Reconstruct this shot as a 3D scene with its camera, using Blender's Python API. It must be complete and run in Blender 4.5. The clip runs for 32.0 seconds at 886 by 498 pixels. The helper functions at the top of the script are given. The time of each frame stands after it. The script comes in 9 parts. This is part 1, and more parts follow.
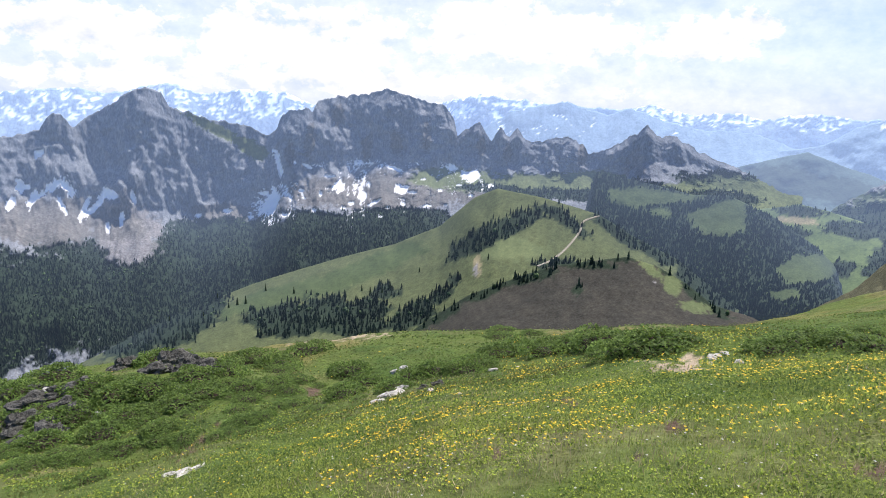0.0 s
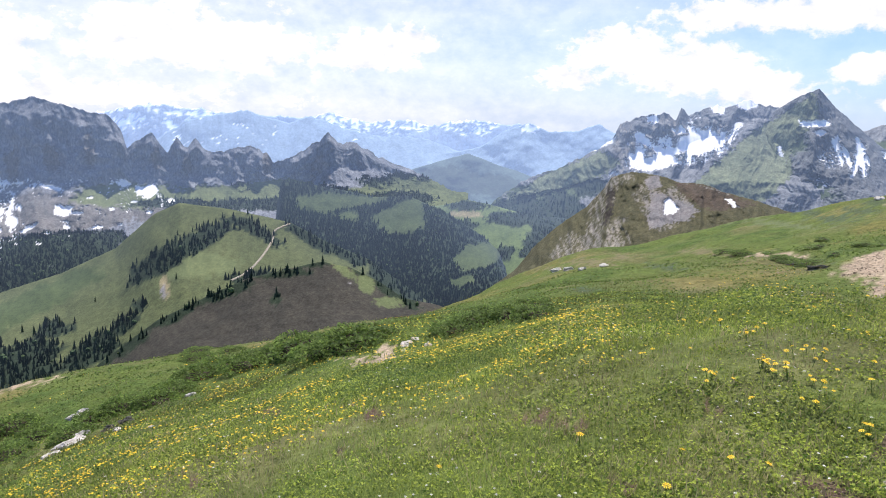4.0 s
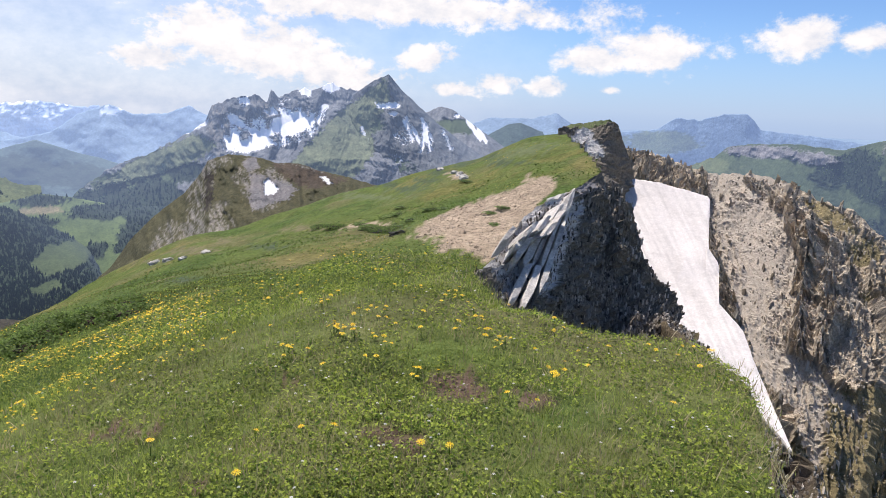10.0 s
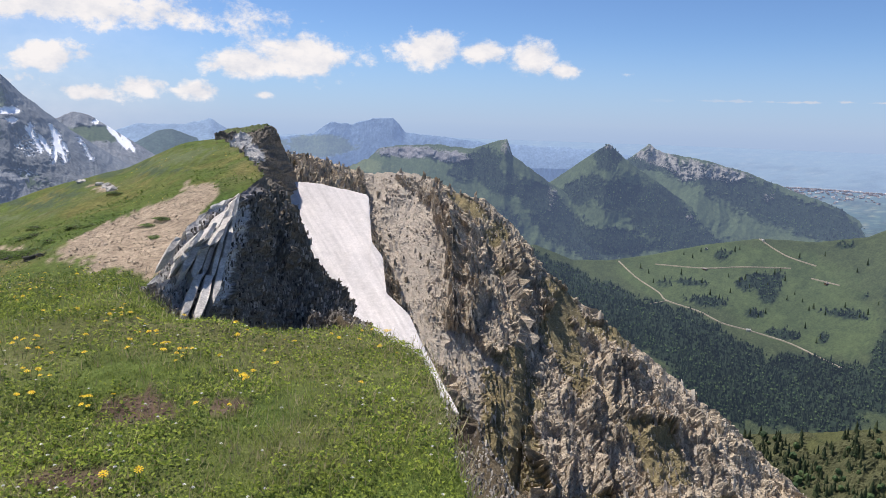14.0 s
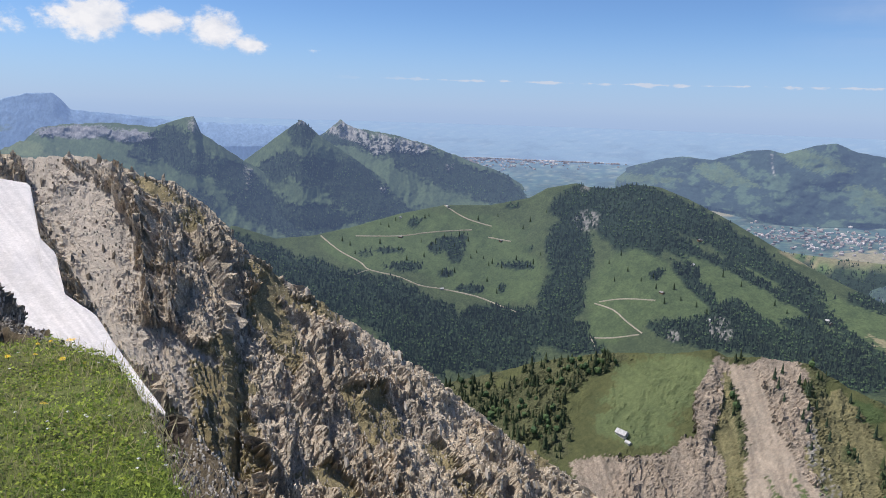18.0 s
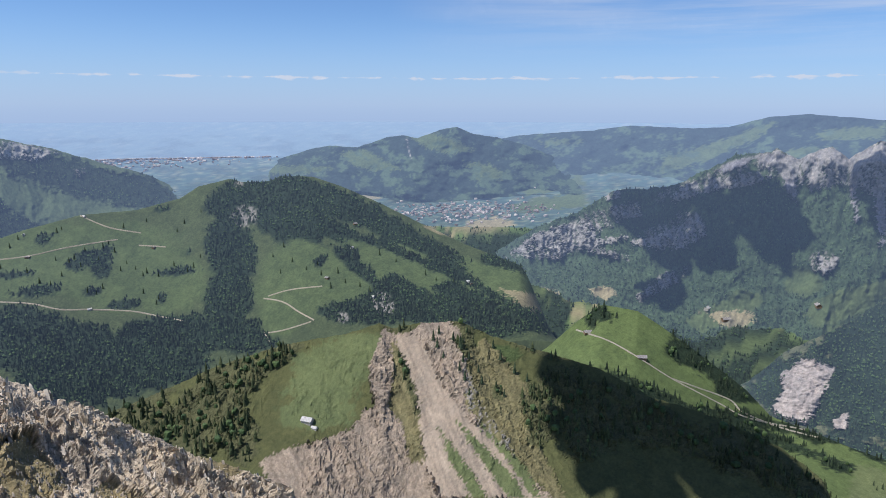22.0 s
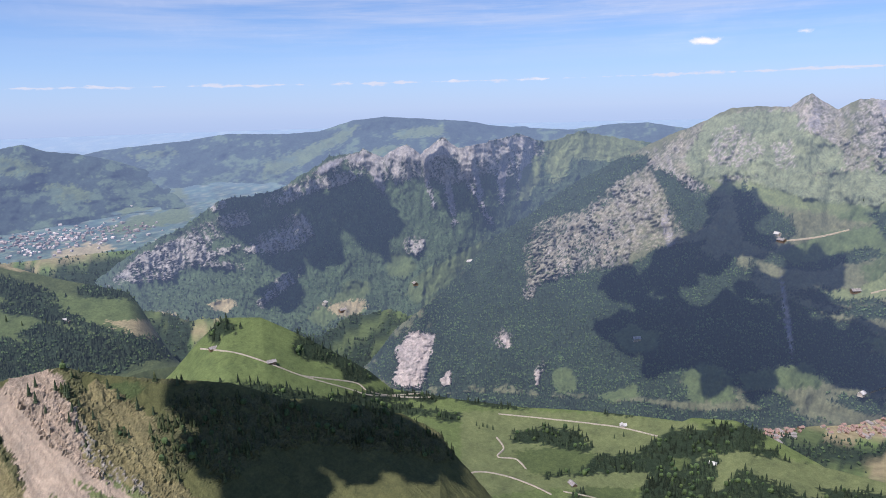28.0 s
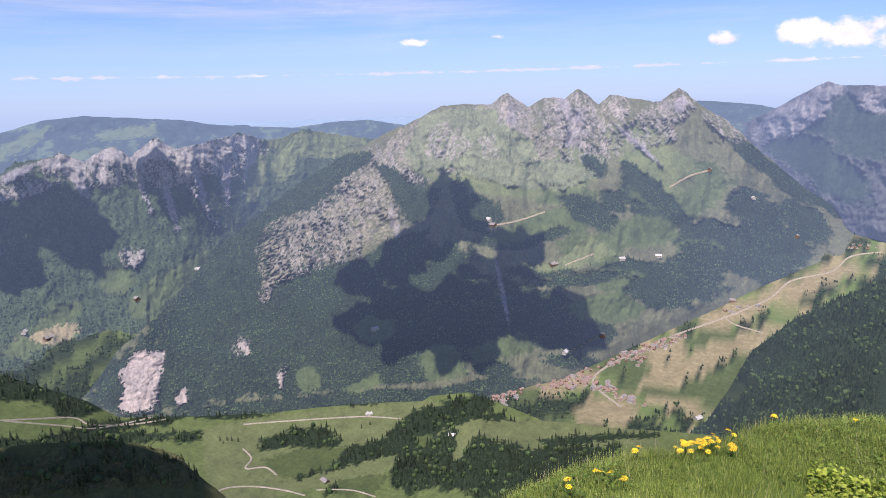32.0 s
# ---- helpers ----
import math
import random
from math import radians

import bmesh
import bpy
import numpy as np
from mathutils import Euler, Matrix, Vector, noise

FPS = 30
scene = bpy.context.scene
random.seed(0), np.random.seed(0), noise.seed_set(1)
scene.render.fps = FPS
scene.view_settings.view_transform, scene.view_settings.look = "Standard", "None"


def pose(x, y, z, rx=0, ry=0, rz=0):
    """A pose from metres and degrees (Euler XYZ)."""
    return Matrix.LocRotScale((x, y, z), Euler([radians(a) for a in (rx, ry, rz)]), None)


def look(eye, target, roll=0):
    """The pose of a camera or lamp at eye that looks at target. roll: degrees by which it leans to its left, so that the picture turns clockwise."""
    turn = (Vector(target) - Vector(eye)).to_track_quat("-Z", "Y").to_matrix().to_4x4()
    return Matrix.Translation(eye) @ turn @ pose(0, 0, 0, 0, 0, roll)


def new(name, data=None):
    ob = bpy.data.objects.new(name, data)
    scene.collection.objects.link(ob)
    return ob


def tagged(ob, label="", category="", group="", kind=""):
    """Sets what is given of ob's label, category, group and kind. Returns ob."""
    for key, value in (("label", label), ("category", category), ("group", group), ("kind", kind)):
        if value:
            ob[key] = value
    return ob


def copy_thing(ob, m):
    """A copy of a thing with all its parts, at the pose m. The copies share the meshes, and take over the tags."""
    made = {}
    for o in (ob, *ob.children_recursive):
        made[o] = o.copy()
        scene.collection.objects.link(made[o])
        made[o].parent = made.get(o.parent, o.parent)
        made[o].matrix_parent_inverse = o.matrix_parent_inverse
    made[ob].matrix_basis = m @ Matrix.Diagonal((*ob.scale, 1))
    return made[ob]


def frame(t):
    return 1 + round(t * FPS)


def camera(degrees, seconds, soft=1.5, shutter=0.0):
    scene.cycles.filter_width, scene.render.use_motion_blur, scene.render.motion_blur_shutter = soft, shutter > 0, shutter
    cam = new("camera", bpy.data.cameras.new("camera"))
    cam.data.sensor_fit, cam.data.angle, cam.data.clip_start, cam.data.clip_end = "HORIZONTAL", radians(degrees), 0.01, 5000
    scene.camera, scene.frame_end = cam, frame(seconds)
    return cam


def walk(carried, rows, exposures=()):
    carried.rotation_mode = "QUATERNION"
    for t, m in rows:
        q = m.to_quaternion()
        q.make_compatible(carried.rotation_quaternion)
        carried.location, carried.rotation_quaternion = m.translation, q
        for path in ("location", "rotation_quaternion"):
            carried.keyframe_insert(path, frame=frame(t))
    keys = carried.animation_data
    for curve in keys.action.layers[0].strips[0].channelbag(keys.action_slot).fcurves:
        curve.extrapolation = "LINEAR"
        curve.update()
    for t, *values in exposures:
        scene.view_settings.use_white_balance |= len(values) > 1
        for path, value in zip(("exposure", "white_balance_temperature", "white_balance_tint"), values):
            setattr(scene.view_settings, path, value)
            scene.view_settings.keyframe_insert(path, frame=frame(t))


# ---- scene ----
# camera: a slow hand-held turn on the summit
cam = camera(65.78, 32.0, 0.9)
walk(cam, [
    (0.0, pose(-0.217, -0.029, 1.641, 77.12, -1.78, 0.41)),
    (0.5, pose(-0.216, -0.027, 1.636, 77.27, -1.87, -3.18)),
    (1.0, pose(-0.205, -0.025, 1.632, 77.39, -1.68, -6.63)),
    (1.5, pose(-0.196, -0.018, 1.625, 77.66, -2.07, -10.19)),
    (2.0, pose(-0.182, -0.009, 1.612, 78.06, -2.16, -14.01)),
    (2.5, pose(-0.173, 0.006, 1.599, 78.31, -2.08, -17.24)),
    (3.0, pose(-0.171, 0.024, 1.584, 78.41, -1.95, -19.82)),
    (3.5, pose(-0.149, 0.040, 1.570, 78.63, -1.75, -22.64)),
    (5.5, pose(-0.046, 0.032, 1.565, 77.21, -1.41, -33.30)),
    (6.0, pose(-0.014, 0.024, 1.564, 77.06, -1.36, -36.09)),
    (6.5, pose(-0.004, 0.006, 1.565, 77.59, -1.51, -38.73)),
    (7.0, pose(0.004, -0.003, 1.569, 77.93, -1.54, -41.55)),
    (7.5, pose(0.021, -0.011, 1.568, 78.08, -1.49, -44.08)),
    (8.0, pose(0.037, -0.017, 1.568, 78.13, -1.53, -46.66)),
    (8.5, pose(0.046, -0.026, 1.564, 78.19, -1.60, -49.31)),
    (9.0, pose(0.076, -0.030, 1.559, 78.15, -1.51, -51.98)),
    (9.5, pose(0.107, -0.037, 1.555, 78.07, -1.49, -54.82)),
    (10.0, pose(0.128, -0.034, 1.549, 78.13, -2.02, -57.97)),
    (10.5, pose(0.131, -0.029, 1.535, 78.76, -1.83, -60.99)),
    (11.0, pose(0.128, -0.022, 1.527, 79.16, -1.91, -64.28)),
    (11.5, pose(0.120, -0.013, 1.527, 79.49, -2.14, -68.60)),
    (12.0, pose(0.108, -0.006, 1.522, 79.58, -1.91, -72.52)),
    (12.5, pose(0.104, -0.011, 1.517, 79.13, -1.71, -76.07)),
    (13.0, pose(0.094, -0.019, 1.515, 79.20, -1.97, -79.45)),
    (13.5, pose(0.078, -0.015, 1.515, 79.29, -2.00, -82.50)),
    (14.0, pose(0.062, -0.014, 1.513, 79.42, -1.73, -85.67)),
    (14.5, pose(0.058, -0.030, 1.520, 79.50, -1.48, -88.48)),
    (16.5, pose(0.052, -0.046, 1.535, 78.01, -0.93, -99.88)),
    (17.0, pose(0.044, -0.047, 1.543, 78.22, -1.35, -102.94)),
    (17.5, pose(0.036, -0.034, 1.548, 78.22, -1.86, -106.54)),
    (18.0, pose(0.029, -0.020, 1.552, 78.25, -1.71, -110.63)),
    (18.5, pose(0.026, -0.010, 1.559, 77.85, -1.29, -114.28)),
    (19.0, pose(0.027, -0.006, 1.571, 77.54, -0.99, -117.71)),
    (19.5, pose(0.030, -0.001, 1.588, 77.25, -0.93, -121.22)),
    (20.0, pose(0.035, 0.014, 1.608, 77.10, -0.87, -124.75)),
    (20.5, pose(0.038, 0.028, 1.624, 77.01, -0.64, -128.18)),
    (21.0, pose(0.038, 0.040, 1.638, 77.35, -0.66, -132.03)),
    (21.5, pose(0.036, 0.047, 1.649, 77.87, -0.48, -135.65)),
    (22.0, pose(0.032, 0.049, 1.656, 78.13, -0.18, -139.18)),
    (22.5, pose(0.026, 0.048, 1.660, 78.31, -0.07, -142.64)),
    (23.0, pose(0.019, 0.045, 1.663, 78.45, -0.05, -146.10)),
    (23.5, pose(0.012, 0.041, 1.665, 78.53, -0.13, -149.12)),
    (24.0, pose(0.006, 0.037, 1.666, 78.55, 0.27, -151.35)),
    (24.5, pose(-0.000, 0.033, 1.668, 78.91, 0.41, -153.62)),
    (25.0, pose(-0.006, 0.029, 1.668, 79.01, 0.82, -156.60)),
    (25.5, pose(-0.011, 0.025, 1.669, 78.93, 0.67, -159.59)),
    (26.0, pose(-0.016, 0.022, 1.669, 78.52, 0.90, -162.03)),
    (26.5, pose(-0.020, 0.018, 1.670, 78.20, 1.01, -164.80)),
    (28.5, pose(-0.023, 0.015, 1.670, 78.45, 1.34, -174.31)),
    (29.0, pose(-0.024, 0.011, 1.669, 78.42, 1.01, -177.38)),
    (29.5, pose(-0.024, 0.007, 1.668, 78.44, 1.04, -179.98)),
    (30.0, pose(-0.022, 0.003, 1.667, 78.44, 1.09, 177.35)),
    (30.5, pose(-0.015, -0.003, 1.664, 78.20, 0.65, 174.19)),
    (31.0, pose(-0.003, -0.012, 1.660, 78.12, 0.71, 170.07)),
    (31.5, pose(-0.000, -0.009, 1.648, 77.84, 1.23, 167.96)),
    (32.0, pose(-0.002, -0.006, 1.644, 77.64, 1.45, 165.83)),
], [(0, 0.3, 6560, 13), (8, 0.2, 6700, 15), (14, -0.06, 6650, 14), (20, -0.08, 6300, 13), (26, 0.05, 6350, 17), (32, 0.22, 6600, 26)])
EYE = np.array((0.0, 0.0, 1.6))
SUN_AZ, SUN_EL = 32.0, 62.0


def way(az, el):
    """Unit direction of a bearing (degrees clockwise from +y) and height angle."""
    a, e = np.radians(az), np.radians(el)
    return np.stack([np.sin(a) * np.cos(e), np.cos(a) * np.cos(e), np.sin(e)], -1)


# ---- sky and sun
world = bpy.data.worlds.new("world")
scene.world = world
world.use_nodes = True
wn, wl = world.node_tree.nodes, world.node_tree.links
wn.clear()
sky = wn.new("ShaderNodeTexSky")
sky.sky_type, sky.sun_disc = "NISHITA", False
sky.sun_elevation, sky.sun_rotation = radians(SUN_EL), radians(SUN_AZ)
sky.altitude, sky.air_density, sky.dust_density, sky.ozone_density = 2000, 1.0, 0.3, 4.0
bg_sky = wn.new("ShaderNodeBackground")
bg_sky.inputs["Strength"].default_value = 0.11


def wmath(op, a, b=None, c=None):
    n = wn.new("ShaderNodeMath")
    n.operation = op
    for i, v in enumerate((a, b, c)):
        if v is None:
            continue
        if isinstance(v, (int, float)):
            n.inputs[i].default_value = v
        else:
            wl.new(v, n.inputs[i])
    return n.outputs[0]


def wvec(op, a, b):
    n = wn.new("ShaderNodeVectorMath")
    n.operation = op
    wl.new(a, n.inputs[0])
    n.inputs[1].default_value = b
    return n


wl.new(wvec("MULTIPLY", sky.outputs["Color"], (0.80, 0.96, 1.14)).outputs[0], bg_sky.inputs["Color"])
coord = wn.new("ShaderNodeTexCoord").outputs["Generated"]


def wnoise(scale, detail, stretch, rough=0.6):
    n = wn.new("ShaderNodeTexNoise")
    n.inputs["Scale"].default_value, n.inputs["Detail"].default_value = scale, detail
    n.inputs["Roughness"].default_value = rough
    wl.new(wvec("MULTIPLY", coord, (1, 1, stretch)).outputs[0], n.inputs["Vector"])
    return n.outputs[0]


puff = wnoise(13.0, 10, 1.6, 0.62)
# the same billows a little towards the light, to tell their sunlit from their shaded side
lit_side = wn.new("ShaderNodeTexNoise")
lit_side.inputs["Scale"].default_value, lit_side.inputs["Detail"].default_value, lit_side.inputs["Roughness"].default_value = 13.0, 5, 0.62
wl.new(wvec("MULTIPLY", wvec("ADD", coord, (0.006, 0.008, 0.016)).outputs[0], (1, 1, 1.6)).outputs[0], lit_side.inputs["Vector"])
wisp = wnoise(1.7, 6, 16.0)
# cumulus clouds: bearing, height angle, half width, half height
CLOUDS = [(-27.1, 3.29, 13.07, 2.67), (-12.32, 3.68, 14.77, 3.33), (4.68, 4.71, 15.37, 3.35), (19.3, 4.49, 6.51, 2.21), (-4.28, 0.5, 22.3, 1.55), (-25.46, 0.61, 10.49, 1.61), (22.35, 5.29, 4.08, 1.49), (22.85, 5.1, 4.11, 1.57), (39.19, 5.13, 5.7, 2.49), (45.34, 3.66, 6.81, 3), (35.72, 2.78, 4.29, 1.35), (54.75, 7.37, 17.95, 1.58), (49.91, 2.04, 6.41, 1.98), (56.26, 3.74, 2.93, 1.22), (69.81, 3.93, 4.03, 1.16), (74.15, 4.75, 4.7, 1.92), (59.1, 1.29, 3.15, 0.8), (62.21, 1.89, 2.65, 1.05), (66.18, 1.75, 2.35, 0.78), (71.26, 1.59, 1.02, 0.38), (58.34, 7.1, 13.47, 1.34), (84.53, 5.59, 3.37, 1.55), (88.59, 5.38, 2.86, 1.03), (92.79, 5.02, 2.14, 1.52), (95.22, 4.2, 1.59, 0.76), (100.19, 4.01, 1.08, 0.54), (192.17, 4.42, 1.6, 0.56), (192.06, 4.49, 1.72, 0.52), (198.63, 4.75, 1.35, 0.38), (215.89, 3.79, 1.17, 0.49), (221.28, 4.18, 2.1, 0.84), (224.09, 3.77, 2.48, 1.05)]
total = None
for az, el, ra, re in CLOUDS:
    re, ra = re * 1.15, ra * 1.05
    c = way(az, el)
    rot = wn.new("ShaderNodeVectorRotate")
    rot.rotation_type = "Z_AXIS"
    rot.inputs["Angle"].default_value = radians(az)
    wl.new(wvec("SUBTRACT", coord, tuple(c)).outputs[0], rot.inputs["Vector"])
    q = wvec("MULTIPLY", rot.outputs[0], (1 / radians(ra), 2.0, 1 / radians(re)))
    ln = wn.new("ShaderNodeVectorMath")
    ln.operation = "LENGTH"
    wl.new(q.outputs[0], ln.inputs[0])
    v = wmath("SUBTRACT", 0.48 if 98 < az < 210 else 1.0, ln.outputs["Value"])
    total = v if total is None else wmath("MAXIMUM", total, v)
shape = wmath("ADD", wmath("ADD", total, wmath("MULTIPLY", wmath("SUBTRACT", puff, 0.5), 2.1)), wmath("MULTIPLY", wmath("SUBTRACT", wnoise(60.0, 6, 1.4, 0.6), 0.5), 1.1))
mask = wn.new("ShaderNodeMapRange")
mask.interpolation_type = "SMOOTHSTEP"
for k, v in (("From Min", 0.0), ("From Max", 0.6)):
    mask.inputs[k].default_value = v
wl.new(shape, mask.inputs["Value"])
# a milky veil low over the horizon and streaks of high cloud
sep = wn.new("ShaderNodeSeparateXYZ")
wl.new(coord, sep.inputs[0])
veil = wn.new("ShaderNodeMapRange")
veil.interpolation_type = "SMOOTHSTEP"
for k, v in (("From Min", 0.13), ("From Max", -0.03), ("To Max", 0.75)):
    veil.inputs[k].default_value = v
wl.new(sep.outputs["Z"], veil.inputs["Value"])
south = wn.new("ShaderNodeMapRange")
for k, v in (("From Min", 0.35), ("From Max", 1.0), ("To Max", 0.72)):
    south.inputs[k].default_value = v
wl.new(sep.outputs["Y"], south.inputs["Value"])
north = wn.new("ShaderNodeMapRange")
for k, v in (("From Min", -0.7), ("From Max", -1.0), ("To Max", 0.75)):
    north.inputs[k].default_value = v
wl.new(sep.outputs["Y"], north.inputs["Value"])
streak = wn.new("ShaderNodeMapRange")
streak.interpolation_type = "SMOOTHSTEP"
for k, v in (("From Min", 0.34), ("From Max", 0.66)):
    streak.inputs[k].default_value = v
wl.new(wisp, streak.inputs["Value"])
above = wn.new("ShaderNodeMapRange")
for k, v in (("From Min", 0.055), ("From Max", 0.13)):
    above.inputs[k].default_value = v
wl.new(sep.outputs["Z"], above.inputs["Value"])
thin = wmath("MULTIPLY", wmath("MULTIPLY", streak.outputs[0], north.outputs[0]), above.outputs[0])
band = wn.new("ShaderNodeMapRange")
for k, v in (("From Min", 0.0075), ("From Max", 0.0), ("To Min", -0.9), ("To Max", 0.38)):
    band.inputs[k].default_value = v
wl.new(wmath("ABSOLUTE", wmath("SUBTRACT", sep.outputs["Z"], 0.037)), band.inputs["Value"])
north_half = wn.new("ShaderNodeMapRange")
for k, v in (("From Min", -0.2), ("From Max", -0.4), ("To Max", 0.85)):
    north_half.inputs[k].default_value = v
wl.new(sep.outputs["Y"], north_half.inputs["Value"])
lumps = wnoise(26.0, 5, 3.0)
row = wn.new("ShaderNodeMapRange")
row.interpolation_type = "SMOOTHSTEP"
for k, v in (("From Min", 0.05), ("From Max", 0.45)):
    row.inputs[k].default_value = v
wl.new(wmath("ADD", band.outputs[0], wmath("MULTIPLY", wmath("SUBTRACT", lumps, 0.52), 3.0)), row.inputs["Value"])
thin = wmath("MAXIMUM", thin, wmath("MULTIPLY", row.outputs[0], north_half.outputs[0]))
cover_sky = wmath("MAXIMUM", wmath("MAXIMUM", mask.outputs[0], south.outputs[0]), thin)
bg_cloud = wn.new("ShaderNodeBackground")
tone = wn.new("ShaderNodeMix")
tone.data_type = "RGBA"
tone.inputs["A"].default_value, tone.inputs["B"].default_value = (0.68, 0.74, 0.84, 1), (1.0, 1.0, 1.0, 1)
wl.new(wmath("ADD", wmath("MULTIPLY_ADD", shape, 0.25, 0.6), wmath("MULTIPLY", wmath("SUBTRACT", puff, lit_side.outputs[0]), 2.6)), tone.inputs["Factor"])
tone.clamp_factor = True
wl.new(tone.outputs["Result"], bg_cloud.inputs["Color"])
bg_cloud.inputs["Strength"].default_value = 0.95
bg_veil = wn.new("ShaderNodeBackground")
bg_veil.inputs["Color"].default_value, bg_veil.inputs["Strength"].default_value = (0.385, 0.54, 0.865, 1), 0.92
mix1, mix2, wout = wn.new("ShaderNodeMixShader"), wn.new("ShaderNodeMixShader"), wn.new("ShaderNodeOutputWorld")
wl.new(veil.outputs[0], mix1.inputs[0])
wl.new(bg_sky.outputs[0], mix1.inputs[1])
wl.new(bg_veil.outputs[0], mix1.inputs[2])
wl.new(cover_sky, mix2.inputs[0])
wl.new(mix1.outputs[0], mix2.inputs[1])
wl.new(bg_cloud.outputs[0], mix2.inputs[2])
wl.new(mix2.outputs[0], wout.inputs["Surface"])

sun = new("sun", bpy.data.lights.new("sun", "SUN"))
sun.data.energy, sun.data.angle, sun.data.color = 5.0, radians(0.5), (1.0, 0.96, 0.9)
sun.matrix_world = look(tuple(3000 * way(SUN_AZ, SUN_EL)), (0, 0, 0))
# ---- materials
def principled(name, rough=0.9, spec=0.2):
    m = bpy.data.materials.new(name)
    m.use_nodes = True
    b = m.node_tree.nodes["Principled BSDF"]
    b.inputs["Roughness"].default_value = rough
    b.inputs["Specular IOR Level"].default_value = spec
    return m, m.node_tree.nodes, m.node_tree.links, b


def noise_node(nodes, links, scale, detail, vec=None, rough=0.6):
    n = nodes.new("ShaderNodeTexNoise")
    n.inputs["Scale"].default_value, n.inputs["Detail"].default_value, n.inputs["Roughness"].default_value = scale, detail, rough
    if vec:
        links.new(vec, n.inputs["Vector"])
    return n.outputs["Fac"]


def ramp(nodes, links, fac, lo, hi, out_lo, out_hi):
    n = nodes.new("ShaderNodeMapRange")
    for k, v in (("From Min", lo), ("From Max", hi), ("To Min", out_lo), ("To Max", out_hi)):
        n.inputs[k].default_value = v
    links.new(fac, n.inputs["Value"])
    return n.outputs[0]


def vmul(nodes, links, col, fac):
    n = nodes.new("ShaderNodeVectorMath")
    n.operation = "SCALE"
    links.new(col, n.inputs[0])
    links.new(fac, n.inputs["Scale"])
    return n.outputs[0]


def surface(name, colour, scale, contrast=0.5, rough=0.9, bump=0.3, fine=None, second=None, spec=0.2):
    """A plain stuff with two scales of colour variation and fine relief; scale is per metre."""
    m, n, l, b = principled(name, rough, spec)
    pos = n.new("ShaderNodeTexCoord").outputs["Object"]
    big, small = noise_node(n, l, scale, 6, pos), noise_node(n, l, fine or scale * 7, 5, pos)
    mx = n.new("ShaderNodeMix")
    mx.data_type = "RGBA"
    c2 = second or tuple(c * 0.6 for c in colour)
    mx.inputs["A"].default_value, mx.inputs["B"].default_value = (*c2, 1), (*colour, 1)
    l.new(ramp(n, l, big, 0.35, 0.65, 0, 1), mx.inputs["Factor"])
    l.new(vmul(n, l, mx.outputs["Result"], ramp(n, l, small, 0.25, 0.75, 1 - contrast, 1 + contrast)), b.inputs["Base Color"])
    if bump:
        bp = n.new("ShaderNodeBump")
        bp.inputs["Strength"].default_value, bp.inputs["Distance"].default_value = bump, 0.5 / scale
        l.new(small, bp.inputs["Height"])
        l.new(bp.outputs[0], b.inputs["Normal"])
    return m


def haze_emission(n, l, b, glow, haze, ref, fade=None):
    """Aerial haze put into the emission: surfaces glow pale blue, more so further away."""
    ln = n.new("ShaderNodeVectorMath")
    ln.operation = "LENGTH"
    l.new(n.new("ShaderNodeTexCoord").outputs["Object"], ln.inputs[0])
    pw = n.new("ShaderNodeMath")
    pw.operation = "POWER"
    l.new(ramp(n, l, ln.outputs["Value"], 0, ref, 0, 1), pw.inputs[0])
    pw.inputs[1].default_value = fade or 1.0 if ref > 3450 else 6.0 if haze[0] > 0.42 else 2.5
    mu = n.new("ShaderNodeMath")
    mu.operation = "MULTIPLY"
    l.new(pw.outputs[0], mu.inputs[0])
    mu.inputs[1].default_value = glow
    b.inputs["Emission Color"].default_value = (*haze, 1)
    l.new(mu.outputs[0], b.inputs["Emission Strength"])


def land_material(name, scale, contrast=0.45, bump=0.6, glow=0.0, stretch=1.0, haze=(0.36, 0.51, 0.86), ref=3000.0, fade=None):
    """Ground whose cover (rock, scree, snow, meadow, wood) is carried by the mesh, with grain at two scales."""
    m, n, l, b = principled(name, 0.92, 0.12)
    at = n.new("ShaderNodeAttribute")
    at.attribute_name = "cover"
    mp = n.new("ShaderNodeMapping")
    mp.inputs["Scale"].default_value = (1, 1, stretch)
    l.new(n.new("ShaderNodeTexCoord").outputs["Object"], mp.inputs["Vector"])
    pos = mp.outputs[0]
    big, small = noise_node(n, l, scale, 5, pos), noise_node(n, l, scale * 3.5, 5, pos, 0.6)
    mixv = n.new("ShaderNodeMath")
    mixv.operation = "MULTIPLY"
    l.new(ramp(n, l, big, 0.3, 0.7, 1 - contrast * 0.6, 1 + contrast * 0.6), mixv.inputs[0])
    l.new(ramp(n, l, small, 0.3, 0.7, 1 - contrast, 1 + contrast), mixv.inputs[1])
    blend = n.new("ShaderNodeMix")
    blend.inputs["A"].default_value = 1.0
    l.new(at.outputs["Alpha"], blend.inputs["Factor"])
    l.new(mixv.outputs[0], blend.inputs["B"])
    col = vmul(n, l, at.outputs["Color"], blend.outputs["Result"])
    l.new(col, b.inputs["Base Color"])
    bp = n.new("ShaderNodeBump")
    bp.inputs["Strength"].default_value, bp.inputs["Distance"].default_value = bump, 0.4 / scale
    hgt = n.new("ShaderNodeMath")
    hgt.operation = "MULTIPLY"
    l.new(small, hgt.inputs[0])
    l.new(at.outputs["Alpha"], hgt.inputs[1])
    l.new(hgt.outputs[0], bp.inputs["Height"])
    l.new(bp.outputs[0], b.inputs["Normal"])
    # far land gets its haze as a glow
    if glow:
        haze_emission(n, l, b, glow, haze, ref, fade)
    return m


